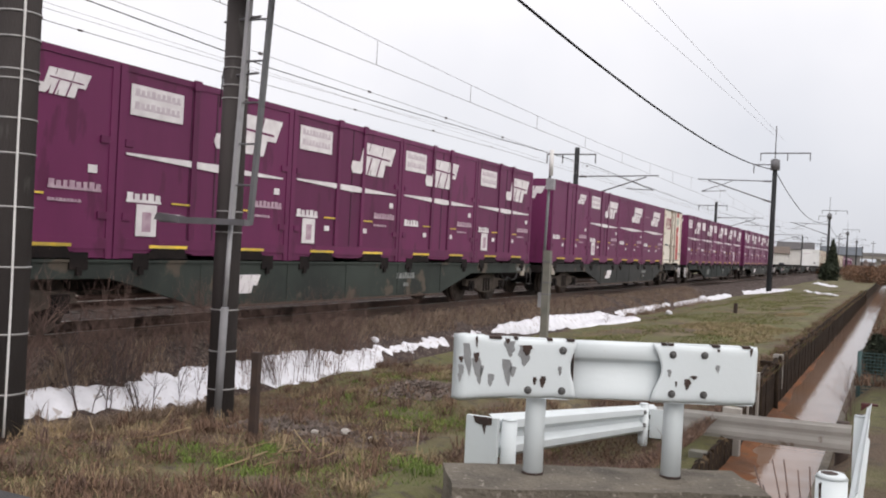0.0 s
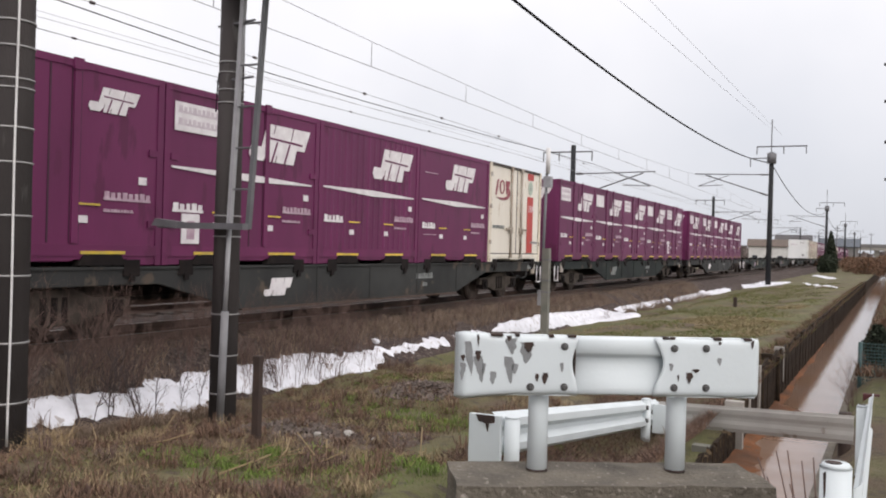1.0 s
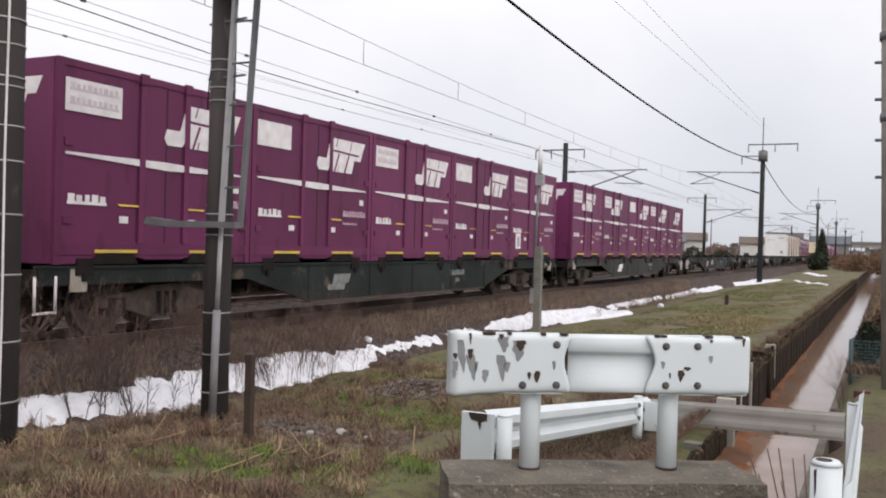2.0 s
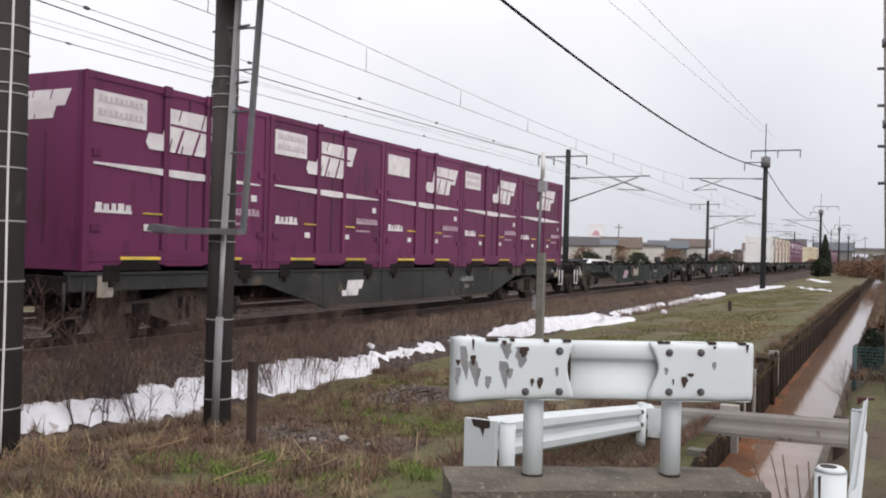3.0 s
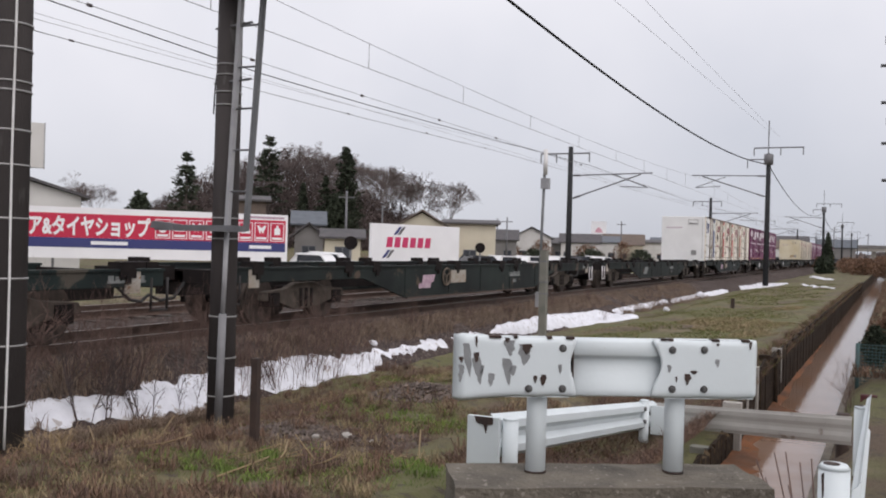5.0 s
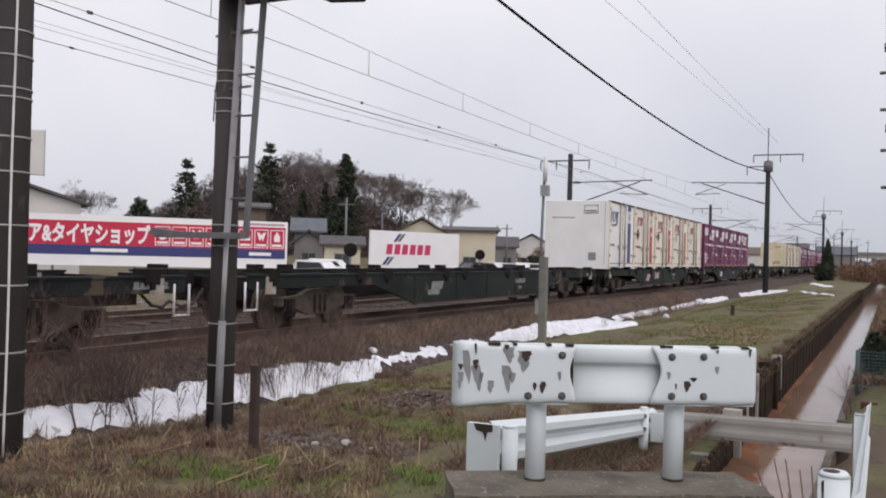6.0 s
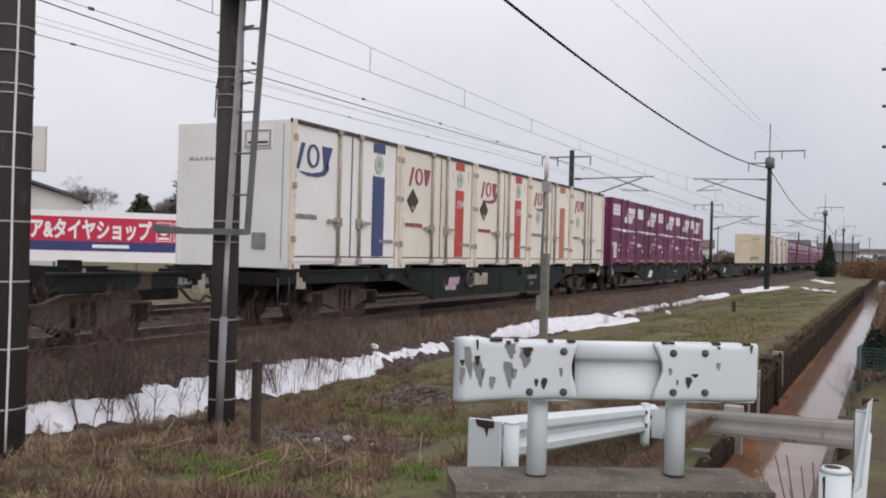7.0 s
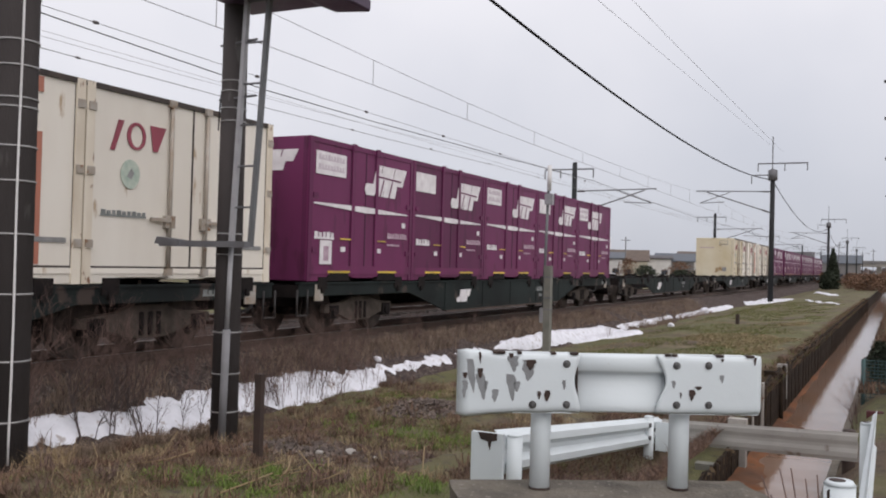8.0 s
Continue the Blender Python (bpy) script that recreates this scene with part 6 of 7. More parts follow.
for i, (x, y, a, n) in enumerate(((-4.1, 5.9, 20, 0.42), (-4.45, 5.75, 35, 0.5), (-3.8, 5.65, 170, 0.35), (-3.2, 5.9, 80, 0.2), (-5.6, 5.2, 140, 0.5), (-5.3, 5.6, 60, 0.3), (-4.35, 6.35, 60, 0.45), (-3.55, 5.4, 10, 0.3), (-2.9, 5.6, 100, 0.25), (-5.9, 5.0, 30, 0.4))):
    c, s = math.cos(radians(a)) * n / 2, math.sin(radians(a)) * n / 2
    z = ground_height(x, y)
    stick([(x - c, y - s, z + 0.03), (x + 0.02, y + 0.02, z + 0.08), (x + c, y + s, z + 0.05 + 0.1 * (i % 3))], 0.0045, "dry bleached stick lying in the grass")


for (xa, ya), (xb, yb), up in (((-4.22, 5.08), (-4.20, 5.66), 0.05), ((-4.27, 5.86), (-4.48, 6.30), 0.10), ((-4.02, 5.30), (-3.85, 5.36), 0.03), ((-3.84, 5.84), (-3.90, 5.98), 0.14), ((-5.35, 5.35), (-5.05, 5.75), 0.10)):
    za, zb = ground_height(xa, ya), ground_height(xb, yb)
    stick([(xa, ya, za + 0.02), ((xa + xb) / 2 + 0.02, (ya + yb) / 2, (za + zb) / 2 + 0.06), (xb, yb, zb + 0.04 + up)], 0.0075, "thick bleached stick lying in the grass")


def reed(a, b, c):
    bm = bmesh.new()
    pipe(bm, [a, b, c], 0.0045, 5)
    return tagged(part("reed_stalk", bm, M_TWIG), "dark dry reed stalk leaning over the water", "reed", "reed stalks")


for (x0, y0), (x1, y1, z1) in (((-0.36, 5.3), (-0.63, 5.65, 0.17)), ((-0.33, 5.3), (-0.52, 5.55, 0.24)), ((-0.31, 5.2), (-0.45, 5.45, 0.27)), ((-0.28, 5.3), (-0.38, 5.55, 0.20)), ((-0.24, 5.2), (-0.31, 5.4, 0.26)), ((-0.40, 5.4), (-0.58, 5.7, 0.05)), ((-0.26, 5.1), (-0.42, 5.3, 0.12))):
    reed((x0, y0, -0.95), (x0 + (x1 - x0) * 0.40, y0 + (y1 - y0) * 0.4, -0.2 + 0.2 * z1), (x1, y1, z1))


def mesh_fence():
    """A low wire panel that runs away from the channel across the bank."""
    t = thing("mesh_fence", "dark teal wire fence across the channel bank", "fence")
    x0, y0, n = -0.25, 15.0, 2.4
    for i in range(5):
        bm = bmesh.new()
        tube(bm, (x0 + 0.6 * i, y0, -0.95), (x0 + 0.6 * i, y0, 0.10), 0.032, seg=8)
        part("post", bm, M_TEAL, t, "blue-green fence post")
    for i in range(15):
        z = -0.62 + i * 0.05
        bm = bmesh.new()
        tube(bm, (x0, y0, z), (x0 + n, y0, z), 0.007, seg=5)
        part("rail_wire", bm, M_TEAL, t)
    for i in range(48):
        x = x0 + 0.05 * i
        bm = bmesh.new()
        tube(bm, (x, y0 + 0.01, -0.66), (x, y0 + 0.01, 0.09), 0.006, seg=4)
        part("upright_wire", bm, M_TEAL, t)
    return t


mesh_fence()


def leafy_shrub(name, cx, cy, r, h, n, size, material, label, seed, taper=0.0):
    """Trunkless shrub of many small leaf clumps, uneven outline."""
    rnd = random.Random(seed)
    t = thing(name, label, "shrub")
    z0 = surface(cx, cy) if abs(cx) < 30 else -0.65
    bm = bmesh.new()
    for _ in range(7):
        a = rnd.uniform(0, math.tau)
        tube(bm, (cx, cy, z0 - 0.05), (cx + math.cos(a) * r * 0.5, cy + math.sin(a) * r * 0.5, z0 + h * 0.7), 0.03 * r, 0.01, seg=5)
    part("stem", bm, M_BARK, t)
    verts, faces = [], []
    for _ in range(n):
        k = rnd.random() ** 0.8
        a = rnd.uniform(0, math.tau)
        lump = 0.75 + 0.45 * noise.noise((math.cos(a) * 2, math.sin(a) * 2 + seed, k * 3))
        rr = r * lump * ((1 - k) ** 0.6 if taper else math.sin(math.pi * (0.15 + 0.8 * k)) ** 0.6) * math.sqrt(rnd.random())
        p = Vector((cx + math.cos(a) * rr, cy + math.sin(a) * rr, z0 + h * k * (0.9 + 0.2 * rnd.random())))
        d1 = Vector((rnd.gauss(0, 1), rnd.gauss(0, 1), rnd.gauss(0, 1))).normalized() * size * rnd.uniform(0.5, 1.3)
        d2 = Vector((rnd.gauss(0, 1), rnd.gauss(0, 1), rnd.gauss(0, 1))).normalized() * size * 0.5
        i = len(verts)
        verts += [p - d1, p + d2, p + d1, p - d2]
        faces.append((i, i + 1, i + 2, i + 3))
    quads("crown", verts, faces, material, t)
    return t


for i, (x, y, r, h) in enumerate(((0.45, 15.7, 0.55, 0.75), (1.25, 15.8, 0.6, 0.8), (-0.02, 15.45, 0.25, 0.6))):
    leafy_shrub("evergreen_shrub", x, y, r, h, 2600, 0.035, M_LEAF, "dark green shrub behind the wire fence", 110 + i)
tagged(part("brick_block", bevelled(B(-0.17, 0.03, 12.93, 13.05, -0.56, -0.40), 0.01), M_BRICK), "dark red brick block on the channel bank", "brick")
leafy_shrub("conifer_shrub", -5.6, 119, 1.15, 4.6, 4200, 0.20, M_LEAF, "dark narrow conifer shrub beyond the lawn", 3, 1)
leafy_shrub("conifer_shrub", -5.9, 117, 1.35, 2.0, 2200, 0.20, M_LEAF, "low dark evergreen shrub beyond the lawn", 4)
for i, (x, y, r, h) in enumerate(((-1.2, 98, 2.4, 2.0), (1.0, 90, 2.2, 1.8), (-2.2, 108, 2.4, 1.9), (3.5, 84, 2.5, 2.0), (-3.6, 128, 2.6, 2.2), (0.5, 120, 3, 2.3), (4.5, 110, 3.5, 2.5), (-8.5, 150, 2.5, 2.0), (2.2, 60, 1.6, 1.2), (1.6, 34, 0.9, 0.8), (0.55, 25.5, 0.5, 0.65), (0.35, 21.5, 0.4, 0.55), (0.9, 30, 0.7, 0.7))):
    leafy_shrub("winter_shrub", x, y, r, h * 0.82, 3200, 0.055 + 0.045 * (y > 50), M_HEDGE, "russet bare winter shrub on the channel bank", 20 + i)


# ---- snow ----
def snow_patch(name, edge_far, edge_near, y0, y1, thick, seed, label):
    """A thin drift with ragged edges between two lines along the track."""
    n, m = max(24, int((y1 - y0) / 0.05)), 14
    n = min(n, 260)
    hf = 1.0 if y0 < 17 else 0.3
    verts, faces = [], []
    for i in range(n + 1):
        y = y0 + (y1 - y0) * i / n
        k = i / n
        fe, ne = edge_far(y), edge_near(y)
        fe += 0.05 * noise.noise((y * 1.3, seed, 0)) + hf * 0.10 * noise.noise((y * 4, seed, 4)) + hf * 0.04 * noise.noise((y * 9, seed, 4))
        ne += 0.08 * noise.noise((y * 1.1, seed, 9)) + hf * 0.14 * noise.noise((y * 4, seed, 2)) + hf * 0.05 * noise.noise((y * 9, seed, 2))
        taper = min(1, 14 * k, 14 * (1 - k)) ** 0.5
        mid = (fe + ne) / 2
        fe, ne = mid + (fe - mid) * taper, mid + (ne - mid) * taper
        for j in range(m + 1):
            q = j / m
            x = fe + (ne - fe) * q
            dome = (1 - abs(2 * q - 1) ** 3)
            z = surface(x, y) - 0.04 + (thick * dome * (0.8 + 0.5 * noise.noise((x * 2, y * 2, seed))) + 0.035 * dome + hf * 0.020 * dome * noise.noise((x * 6, y * 8, seed + 3))) * taper
            verts.append((x, y, z))
    for i in range(n):
        for j in range(m):
            a = i * (m + 1) + j
            faces.append((a, a + 1, a + m + 2, a + m + 1))
    ob = quads(name, verts, faces, M_SNOW)
    ob.data.polygons.foreach_set("use_smooth", [True] * len(faces))
    return tagged(ob, label, "snow", "snow patches")


def edge(*rows):
    """x of an edge line at y, between its turning points."""
    def at(y):
        y = min(max(y, rows[0][0]), rows[-1][0])
        for (a, u), (b, v) in zip(rows, rows[1:]):
            if a <= y <= b:
                return u + (v - u) * (y - a) / (b - a)
    return at


snow_patch("snow_drift", edge((5.3, -8.2), (6.9, -8.29), (7.6, -8.13), (8.2, -8.18), (8.6, -8.34), (9.5, -8.22), (10.6, -8.2), (11.3, -8.3), (12.8, -8.12), (15.6, -7.97)),
           edge((5.3, -7.85), (6.5, -7.83), (7.6, -7.78), (8, -7.66), (8.7, -7.50), (9.5, -7.70), (10.3, -7.74), (11.3, -7.5), (12.1, -7.66), (13.2, -7.58), (13.8, -7.80), (15.6, -7.90)), 5.3, 15.6, 0.06, 1, "ragged old snow drift in the ditch beside the track")
snow_patch("snow_drift", edge((13.3, -8.0), (15.4, -7.98), (15.8, -8.1), (19, -8.08)), edge((13.3, -7.90), (15.4, -7.88), (16, -7.80), (17.5, -7.84), (18.6, -7.95)), 14.6, 18.6, 0.02, 2, "thin strip of old snow along the ditch")
snow_patch("snow_drift", edge((18.2, -8.0), (20, -8.11), (22.7, -8.19), (27.7, -8.11), (30, -7.75)), edge((18.2, -7.9), (21.5, -7.76), (23.8, -7.70), (26.2, -7.1), (28.4, -7.05), (30, -7.0)), 18.9, 30.2, 0.13, 3, "broad low snow drift in the ditch")
snow_patch("snow_drift", lambda y: -8.0, lambda y: -7.76, 29.0, 38, 0.05, 4, "thin strip of old snow along the ditch")
snow_patch("snow_drift", lambda y: -7.95, lambda y: -7.66, 38, 54, 0.08, 8, "thin strip of old snow along the ditch")
snow_patch("snow_drift", edge((58.5, -8.0), (73, -8.0)), edge((58.5, -7.5), (62, -6.2), (66, -5.4), (73, -6.2)), 58.5, 73, 0.12, 5, "low snow drift round the mast foot")
snow_patch("snow_drift", lambda y: -2.25 - 0.187 * (y - 52), lambda y: -1.85 - 0.187 * (y - 52), 52, 67, 0.05, 6, "thin strip of old snow in the grass")
snow_patch("snow_drift", lambda y: -4.1 - 0.15 * (y - 82), lambda y: -3.3 - 0.15 * (y - 82), 80, 98, 0.09, 7, "low snow drift beyond the mast")
for x, y, s in ((-8.15, 14.0, 0.08), (-7.75, 44.5, 0.22), (-7.0, 33.4, 0.12)):
    bm = bmesh.new()
    bmesh.ops.create_icosphere(bm, subdivisions=2, radius=s)
    for v in bm.verts:
        v.co.z *= 0.8
        v.co += v.co * noise.noise(v.co * 9 + Vector((x, y, 0))) * 0.3
    for f in bm.faces:
        f.smooth = True
    tagged(part("snow_lump", bm, M_SNOW, at=pose(x, y, surface(x, y) + s * 0.5)), "small lump of old snow", "snow", "snow patches")

# ---- across the tracks: yard, signs, houses, woods ----
def raised_letters(body, size, m, material, parent, name, label=""):
    """Raised lettering with the built-in font."""
    curve = bpy.data.curves.new(name, "FONT")
    curve.body, curve.size, curve.extrude, curve.offset = body, size, 0.01, 0.040
    t = new(name, curve)
    me = bpy.data.meshes.new_from_object(t)
    bpy.data.objects.remove(t)
    me.materials.append(material)
    ob = new(name, me)
    ob.parent = parent
    ob.matrix_basis = m
    if label:
        tagged(ob, label)
    return ob


def upright(x, z, v=-0.05):
    """Lettering plane of a board whose face looks along -y."""
    return Matrix(((1, 0, 0, x), (0, 0, -1, v), (0, 1, 0, z), (0, 0, 0, 1)))


def tyre_shop_sign():
    a = math.degrees(math.atan2(41.2 - 31.7, -29.7 + 38.45))
    t = thing("billboard", "long red, blue and white tyre shop billboard", "billboard", at=pose(-29.7, 41.2, 0, 0, 0, a))
    n = 17.5
    part("board", bevelled(B(-n, 0, 0, 0.18, 0.30, 2.92), 0.02), M_SIGNWHITE, t, "white board")
    part("red_band", B(-n + 0.02, -0.12, -0.012, 0.0, 1.36, 2.60), M_SIGNRED, t, "red band")
    part("blue_band", B(-n + 0.02, -0.12, -0.012, 0.0, 0.86, 1.357), M_SIGNBLUE, t, "blue band")
    raised_letters("ア&タイヤショップ", 1.08, upright(-13.2, 1.56, -0.02) @ Matrix.Diagonal((0.632, 1, 1, 1)), M_SIGNWHITE, t, "lettering", "white Japanese lettering")
    for i in range(8):
        x = -7.05 + i * 0.87
        for b in ((x, x + 0.76, 2.42, 2.46), (x, x + 0.76, 1.44, 1.48), (x, x + 0.04, 1.48, 2.42), (x + 0.72, x + 0.76, 1.48, 2.42)):
            part("icon_frame", B(b[0], b[1], -0.022, -0.012, b[2], b[3]), M_SIGNWHITE, t)
        cx = x + 0.38
        round_pts = [(math.cos(q * math.tau / 16), math.sin(q * math.tau / 16)) for q in range(17)]
        outlines = (
            [[(cx + 0.25 * u, 2.02 + 0.28 * v) for u, v in round_pts] + [(cx + 0.12 * u, 2.02 + 0.14 * v) for u, v in round_pts[::-1]]],
            [[(cx - 0.26, 1.98), (cx - 0.14, 2.22), (cx + 0.14, 2.22), (cx + 0.26, 1.98), (cx + 0.26, 1.84), (cx - 0.26, 1.84)]],
            [[(cx - 0.25, 2.30), (cx - 0.08, 1.82), (cx, 2.02), (cx + 0.08, 1.82), (cx + 0.25, 2.30), (cx + 0.13, 2.30), (cx, 2.14), (cx - 0.13, 2.30)]],
            [[(cx - 0.16, 1.80), (cx + 0.16, 1.80), (cx + 0.16, 2.14), (cx + 0.06, 2.20), (cx + 0.06, 2.32), (cx - 0.06, 2.32), (cx - 0.06, 2.20), (cx - 0.16, 2.14)]])
        bm = bmesh.new()
        for pts in outlines[i % 4]:
            prism(bm, pts, "y", -0.022, -0.012)
        part("icon", bm, M_SIGNWHITE, t, "plain white pictogram")
        part("icon_caption", B(x + 0.10, x + 0.66, -0.022, -0.012, 1.54, 1.66), M_SIGNWHITE, t)
    part("name_bar", B(-10.2, -8.4, -0.022, -0.012, 1.02, 1.20), M_SIGNWHITE, t)
    part("name_bar", B(-2.1, -0.9, -0.022, -0.012, 1.02, 1.20), M_SIGNWHITE, t)
    part("caption_bar", B(-2.4, -0.2, -0.010, 0.0, 2.68, 2.80), M_MARKDIM, t, "small unreadable caption")
    for x in (-16, -12, -8, -4, -0.8):
        part("leg", B(x - 0.06, x + 0.06, 0.18, 0.30, -0.8, 2.6), M_GREYSTEEL, t)
    return t


tyre_shop_sign()


def car_dealer_sign():
    a = math.degrees(math.atan2(59.9 - 51.9, -27.8 + 30.6))
    n = 8.47
    t = thing("billboard", "plain white dealer billboard with crimson mark", "billboard", at=pose(-30.6, 51.9, 0, 0, 0, a))
    part("board", bevelled(B(0, n, 0, 0.2, 0.15, 2.88), 0.02), M_SIGNWHITE, t, "white board")
    for i in range(6):
        x = 1.35 + i * 0.72
        bm = bmesh.new()
        prism(bm, [(x, 1.28), (x + 0.52, 1.28), (x + 0.60, 1.98), (x + 0.10, 1.98)], "y", -0.02, 0.0)
        part("crimson_block", bm, M_PINK, t, "plain crimson block")
    for x, z, m in ((2.0, 2.15, M_SIGNBLUE), (2.35, 2.15, M_GREYSTEEL), (1.0, 0.55, M_SIGNBLUE), (1.35, 0.55, M_GREYSTEEL)):
        bm = bmesh.new()
        prism(bm, [(x, z), (x + 0.25, z), (x + 0.75, z + 0.55), (x + 0.5, z + 0.55)], "y", -0.02, 0.0)
        part("slanted_stripe", bm, m, t)
    for x in (0.6, 4.2, 7.8):
        part("leg", B(x - 0.08, x + 0.08, 0.2, 0.35, -0.8, 2.6), M_GREYSTEEL, t)
    return t


car_dealer_sign()


def house(name, x, y, w, d, eave, ridge, wall, roof, label, gable_front=False, turn=0, base=-0.75, windows=2, storeys=1):
    """A house with overhanging pitched roof, framed windows and a door; its front looks at the line."""
    face = math.degrees(math.atan2(-x, y))
    t = thing(name, label, "house", at=pose(x, y, base, 0, 0, face + turn))
    h, o = eave - base, 0.45
    rz = ridge - base
    bm = bmesh.new()
    if gable_front:
        prism(bm, [(-w / 2, 0), (w / 2, 0), (w / 2, h), (0, rz - 0.15), (-w / 2, h)], "y", 0, d)
    else:
        prism(bm, [(0, 0), (d, 0), (d, h), (d / 2, rz - 0.15), (0, h)], "x", -w / 2, w / 2)
    part("wall", bm, wall, t)
    span = w if gable_front else d
    s = (rz - h) / (span / 2)
    bm = bmesh.new()
    if gable_front:
        prism(bm, [(-w / 2 - o, h - o * s), (0, rz), (w / 2 + o, h - o * s), (w / 2 + o, h - o * s + 0.16), (0, rz + 0.18), (-w / 2 - o, h - o * s + 0.16)], "y", -o, d + o)
    else:
        prism(bm, [(-o, h - o * s), (d / 2, rz), (d + o, h - o * s), (d + o, h - o * s + 0.16), (d / 2, rz + 0.18), (-o, h - o * s + 0.16)], "x", -w / 2 - o, w / 2 + o)
    part("roof", bm, roof, t)
    for st in range(storeys):
        zc = 1.35 + st * 2.6
        if zc + 0.7 > h:
            continue
        for i in range(windows):
            xx = -w / 2 + (i + 0.5) * w / windows
            win = part("window", bevelled(B(xx - 0.65, xx + 0.65, -0.06, 0.02, zc - 0.5, zc + 0.6), 0.01), M_GREYSTEEL, t, "framed window")
            part("pane", B(xx - 0.58, xx - 0.03, -0.075, -0.055, zc - 0.43, zc + 0.53), M_GLASS, win)
            part("pane", B(xx + 0.03, xx + 0.58, -0.075, -0.055, zc - 0.43, zc + 0.53), M_GLASS, win)
    return t


house("house", -39.2, 75.9, 5.2, 9, 3.2, 4.75, M_WALLC, M_ROOFR, "cream gabled house with brown roof", True, windows=1)
house("house", -36.2, 80.5, 5.0, 7, 3.75, 4.1, M_WALLC, M_ROOF, "cream annex with flat dark roof", windows=1)
house("house", -46.1, 32.2, 14, 10, 3.75, 5.85, M_WALLW, M_ROOF, "white workshop building with dark gabled roof", True, windows=2)
house("house", -48.5, 62.0, 2.4, 4, 4.95, 5.3, M_ROOFR, M_ROOF, "narrow brown shed behind the billboard", windows=0)
house("house", -40.5, 64.0, 3.0, 3, 2.0, 2.55, M_WALLC, M_ROOF, "small cream hut with grey roof", windows=1)
house("house", -48.9, 71.2, 2.6, 5, 3.3, 4.4, M_WALLG, M_ROOFB, "grey house with slate blue roof", windows=2)
house("house", -47.2, 68.8, 2.6, 4, 2.2, 3.2, M_WALLG, M_ROOF, "low dark house beside the yard", True, windows=1)
house("house", -53.5, 130, 5.5, 6, 2.9, 4.3, M_WALLG, M_ROOF, "grey house with dark roof", windows=2)
house("house", -52.5, 142, 6.5, 7, 3.4, 5.1, M_WALLW, M_ROOF, "white house with dark roof", True, windows=2)
house("house", -57.5, 128, 4.5, 5, 2.2, 3.2, M_WALLG, M_ROOFB, "low shed with blue roof", windows=1)
house("house", -49.0, 158, 7, 6, 3.0, 4.4, M_WALLW, M_ROOF, "white house with dark roof", windows=3)
row_walls = (M_WALLG, M_WALLW, M_WALLC, M_WALLW, M_WALLG, M_WALLW)
for i in range(6):
    k = i / 5
    house("house", -52.5 + 17.0 * k, 164 + 30 * k, 7.6, 8, 2.7 + 0.4 * (i % 2) + 0.5 * k, 3.7 + 0.5 * (i % 3) + 0.4 * k, row_walls[i], (M_ROOF, M_ROOFB, M_ROOFR)[i % 3], "two-storey house with dark roof in a row", windows=3, storeys=2)
house("house", -22, 265, 9, 8, 5.2, 7.0, M_WALLW, M_ROOF, "white house beyond the line", windows=2, storeys=2)
house("house", -26, 240, 9, 8, 3.6, 5.2, M_WALLW, M_ROOFR, "white house with brown roof", windows=3)
house("house", -13, 330, 12, 9, 5.0, 7.5, M_WALLG, M_ROOFB, "grey house far along the line", windows=3)


def roof_sign():
    t = thing("roof_sign", "pink and white shop sign on a frame above roofs", "sign", at=pose(-56.3, 195, 0, 0, 0, 16))
    part("panel", bevelled(B(-1.7, 1.7, 0, 0.3, 5.0, 8.0), 0.03), M_SIGNWHITE, t, "white panel")
    part("edge_bar", B(-1.7, 1.7, -0.05, 0.05, 7.9, 8.1), M_SIGNWHITE, t)
    bm = bmesh.new()
    prism(bm, [(-0.9, 5.6), (0.9, 5.6), (0.6, 6.3), (0, 6.8), (-0.6, 6.3)], "y", -0.06, 0.0)
    part("emblem", bm, M_FADEDPINK, t, "plain faded pink emblem")
    part("leg", B(-1.2, -1.0, 0.1, 0.3, -0.8, 5.0), M_GREYSTEEL, t)
    part("leg", B(1.0, 1.2, 0.1, 0.3, -0.8, 5.0), M_GREYSTEEL, t)
    return t


roof_sign()


def box_sign():
    t = thing("pole_sign", "pale rectangular light-box sign on a pole", "sign", at=pose(-34.3, 28.0, 0, 0, 0, 50))
    part("box", bevelled(B(-1.1, 0.55, -0.2, 0.2, 4.45, 6.45), 0.03), M_WALLW, t)
    part("rim", bevelled(B(0.55, 0.60, -0.22, 0.22, 4.42, 6.48), 0.01), M_GALV, t)
    bm = bmesh.new()
    tube(bm, (-0.3, 0, -0.8), (-0.3, 0, 4.5), 0.12, seg=12)
    part("pole", bm, M_GALV, t)
    return t


box_sign()


def signal_disc(x, y, z, r):
    t = thing("round_signal_back", "dark round back of a lineside signal on a post", "signal", "round signals", at=pose(x, y, 0, 0, 0, 25))
    bm = bmesh.new()
    tube(bm, (0, -0.05, z), (0, 0.08, z), r, r * 0.8, seg=24)
    part("disc", bm, M_UNDER, t)
    bm = bmesh.new()
    tube(bm, (0, 0, -0.9), (0, 0, z), 0.04, seg=8)
    part("post", bm, M_GREYSTEEL, t)


signal_disc(-18.4, 42.2, 1.40, 0.26)
signal_disc(-18.6, 30.0, 1.45, 0.27)


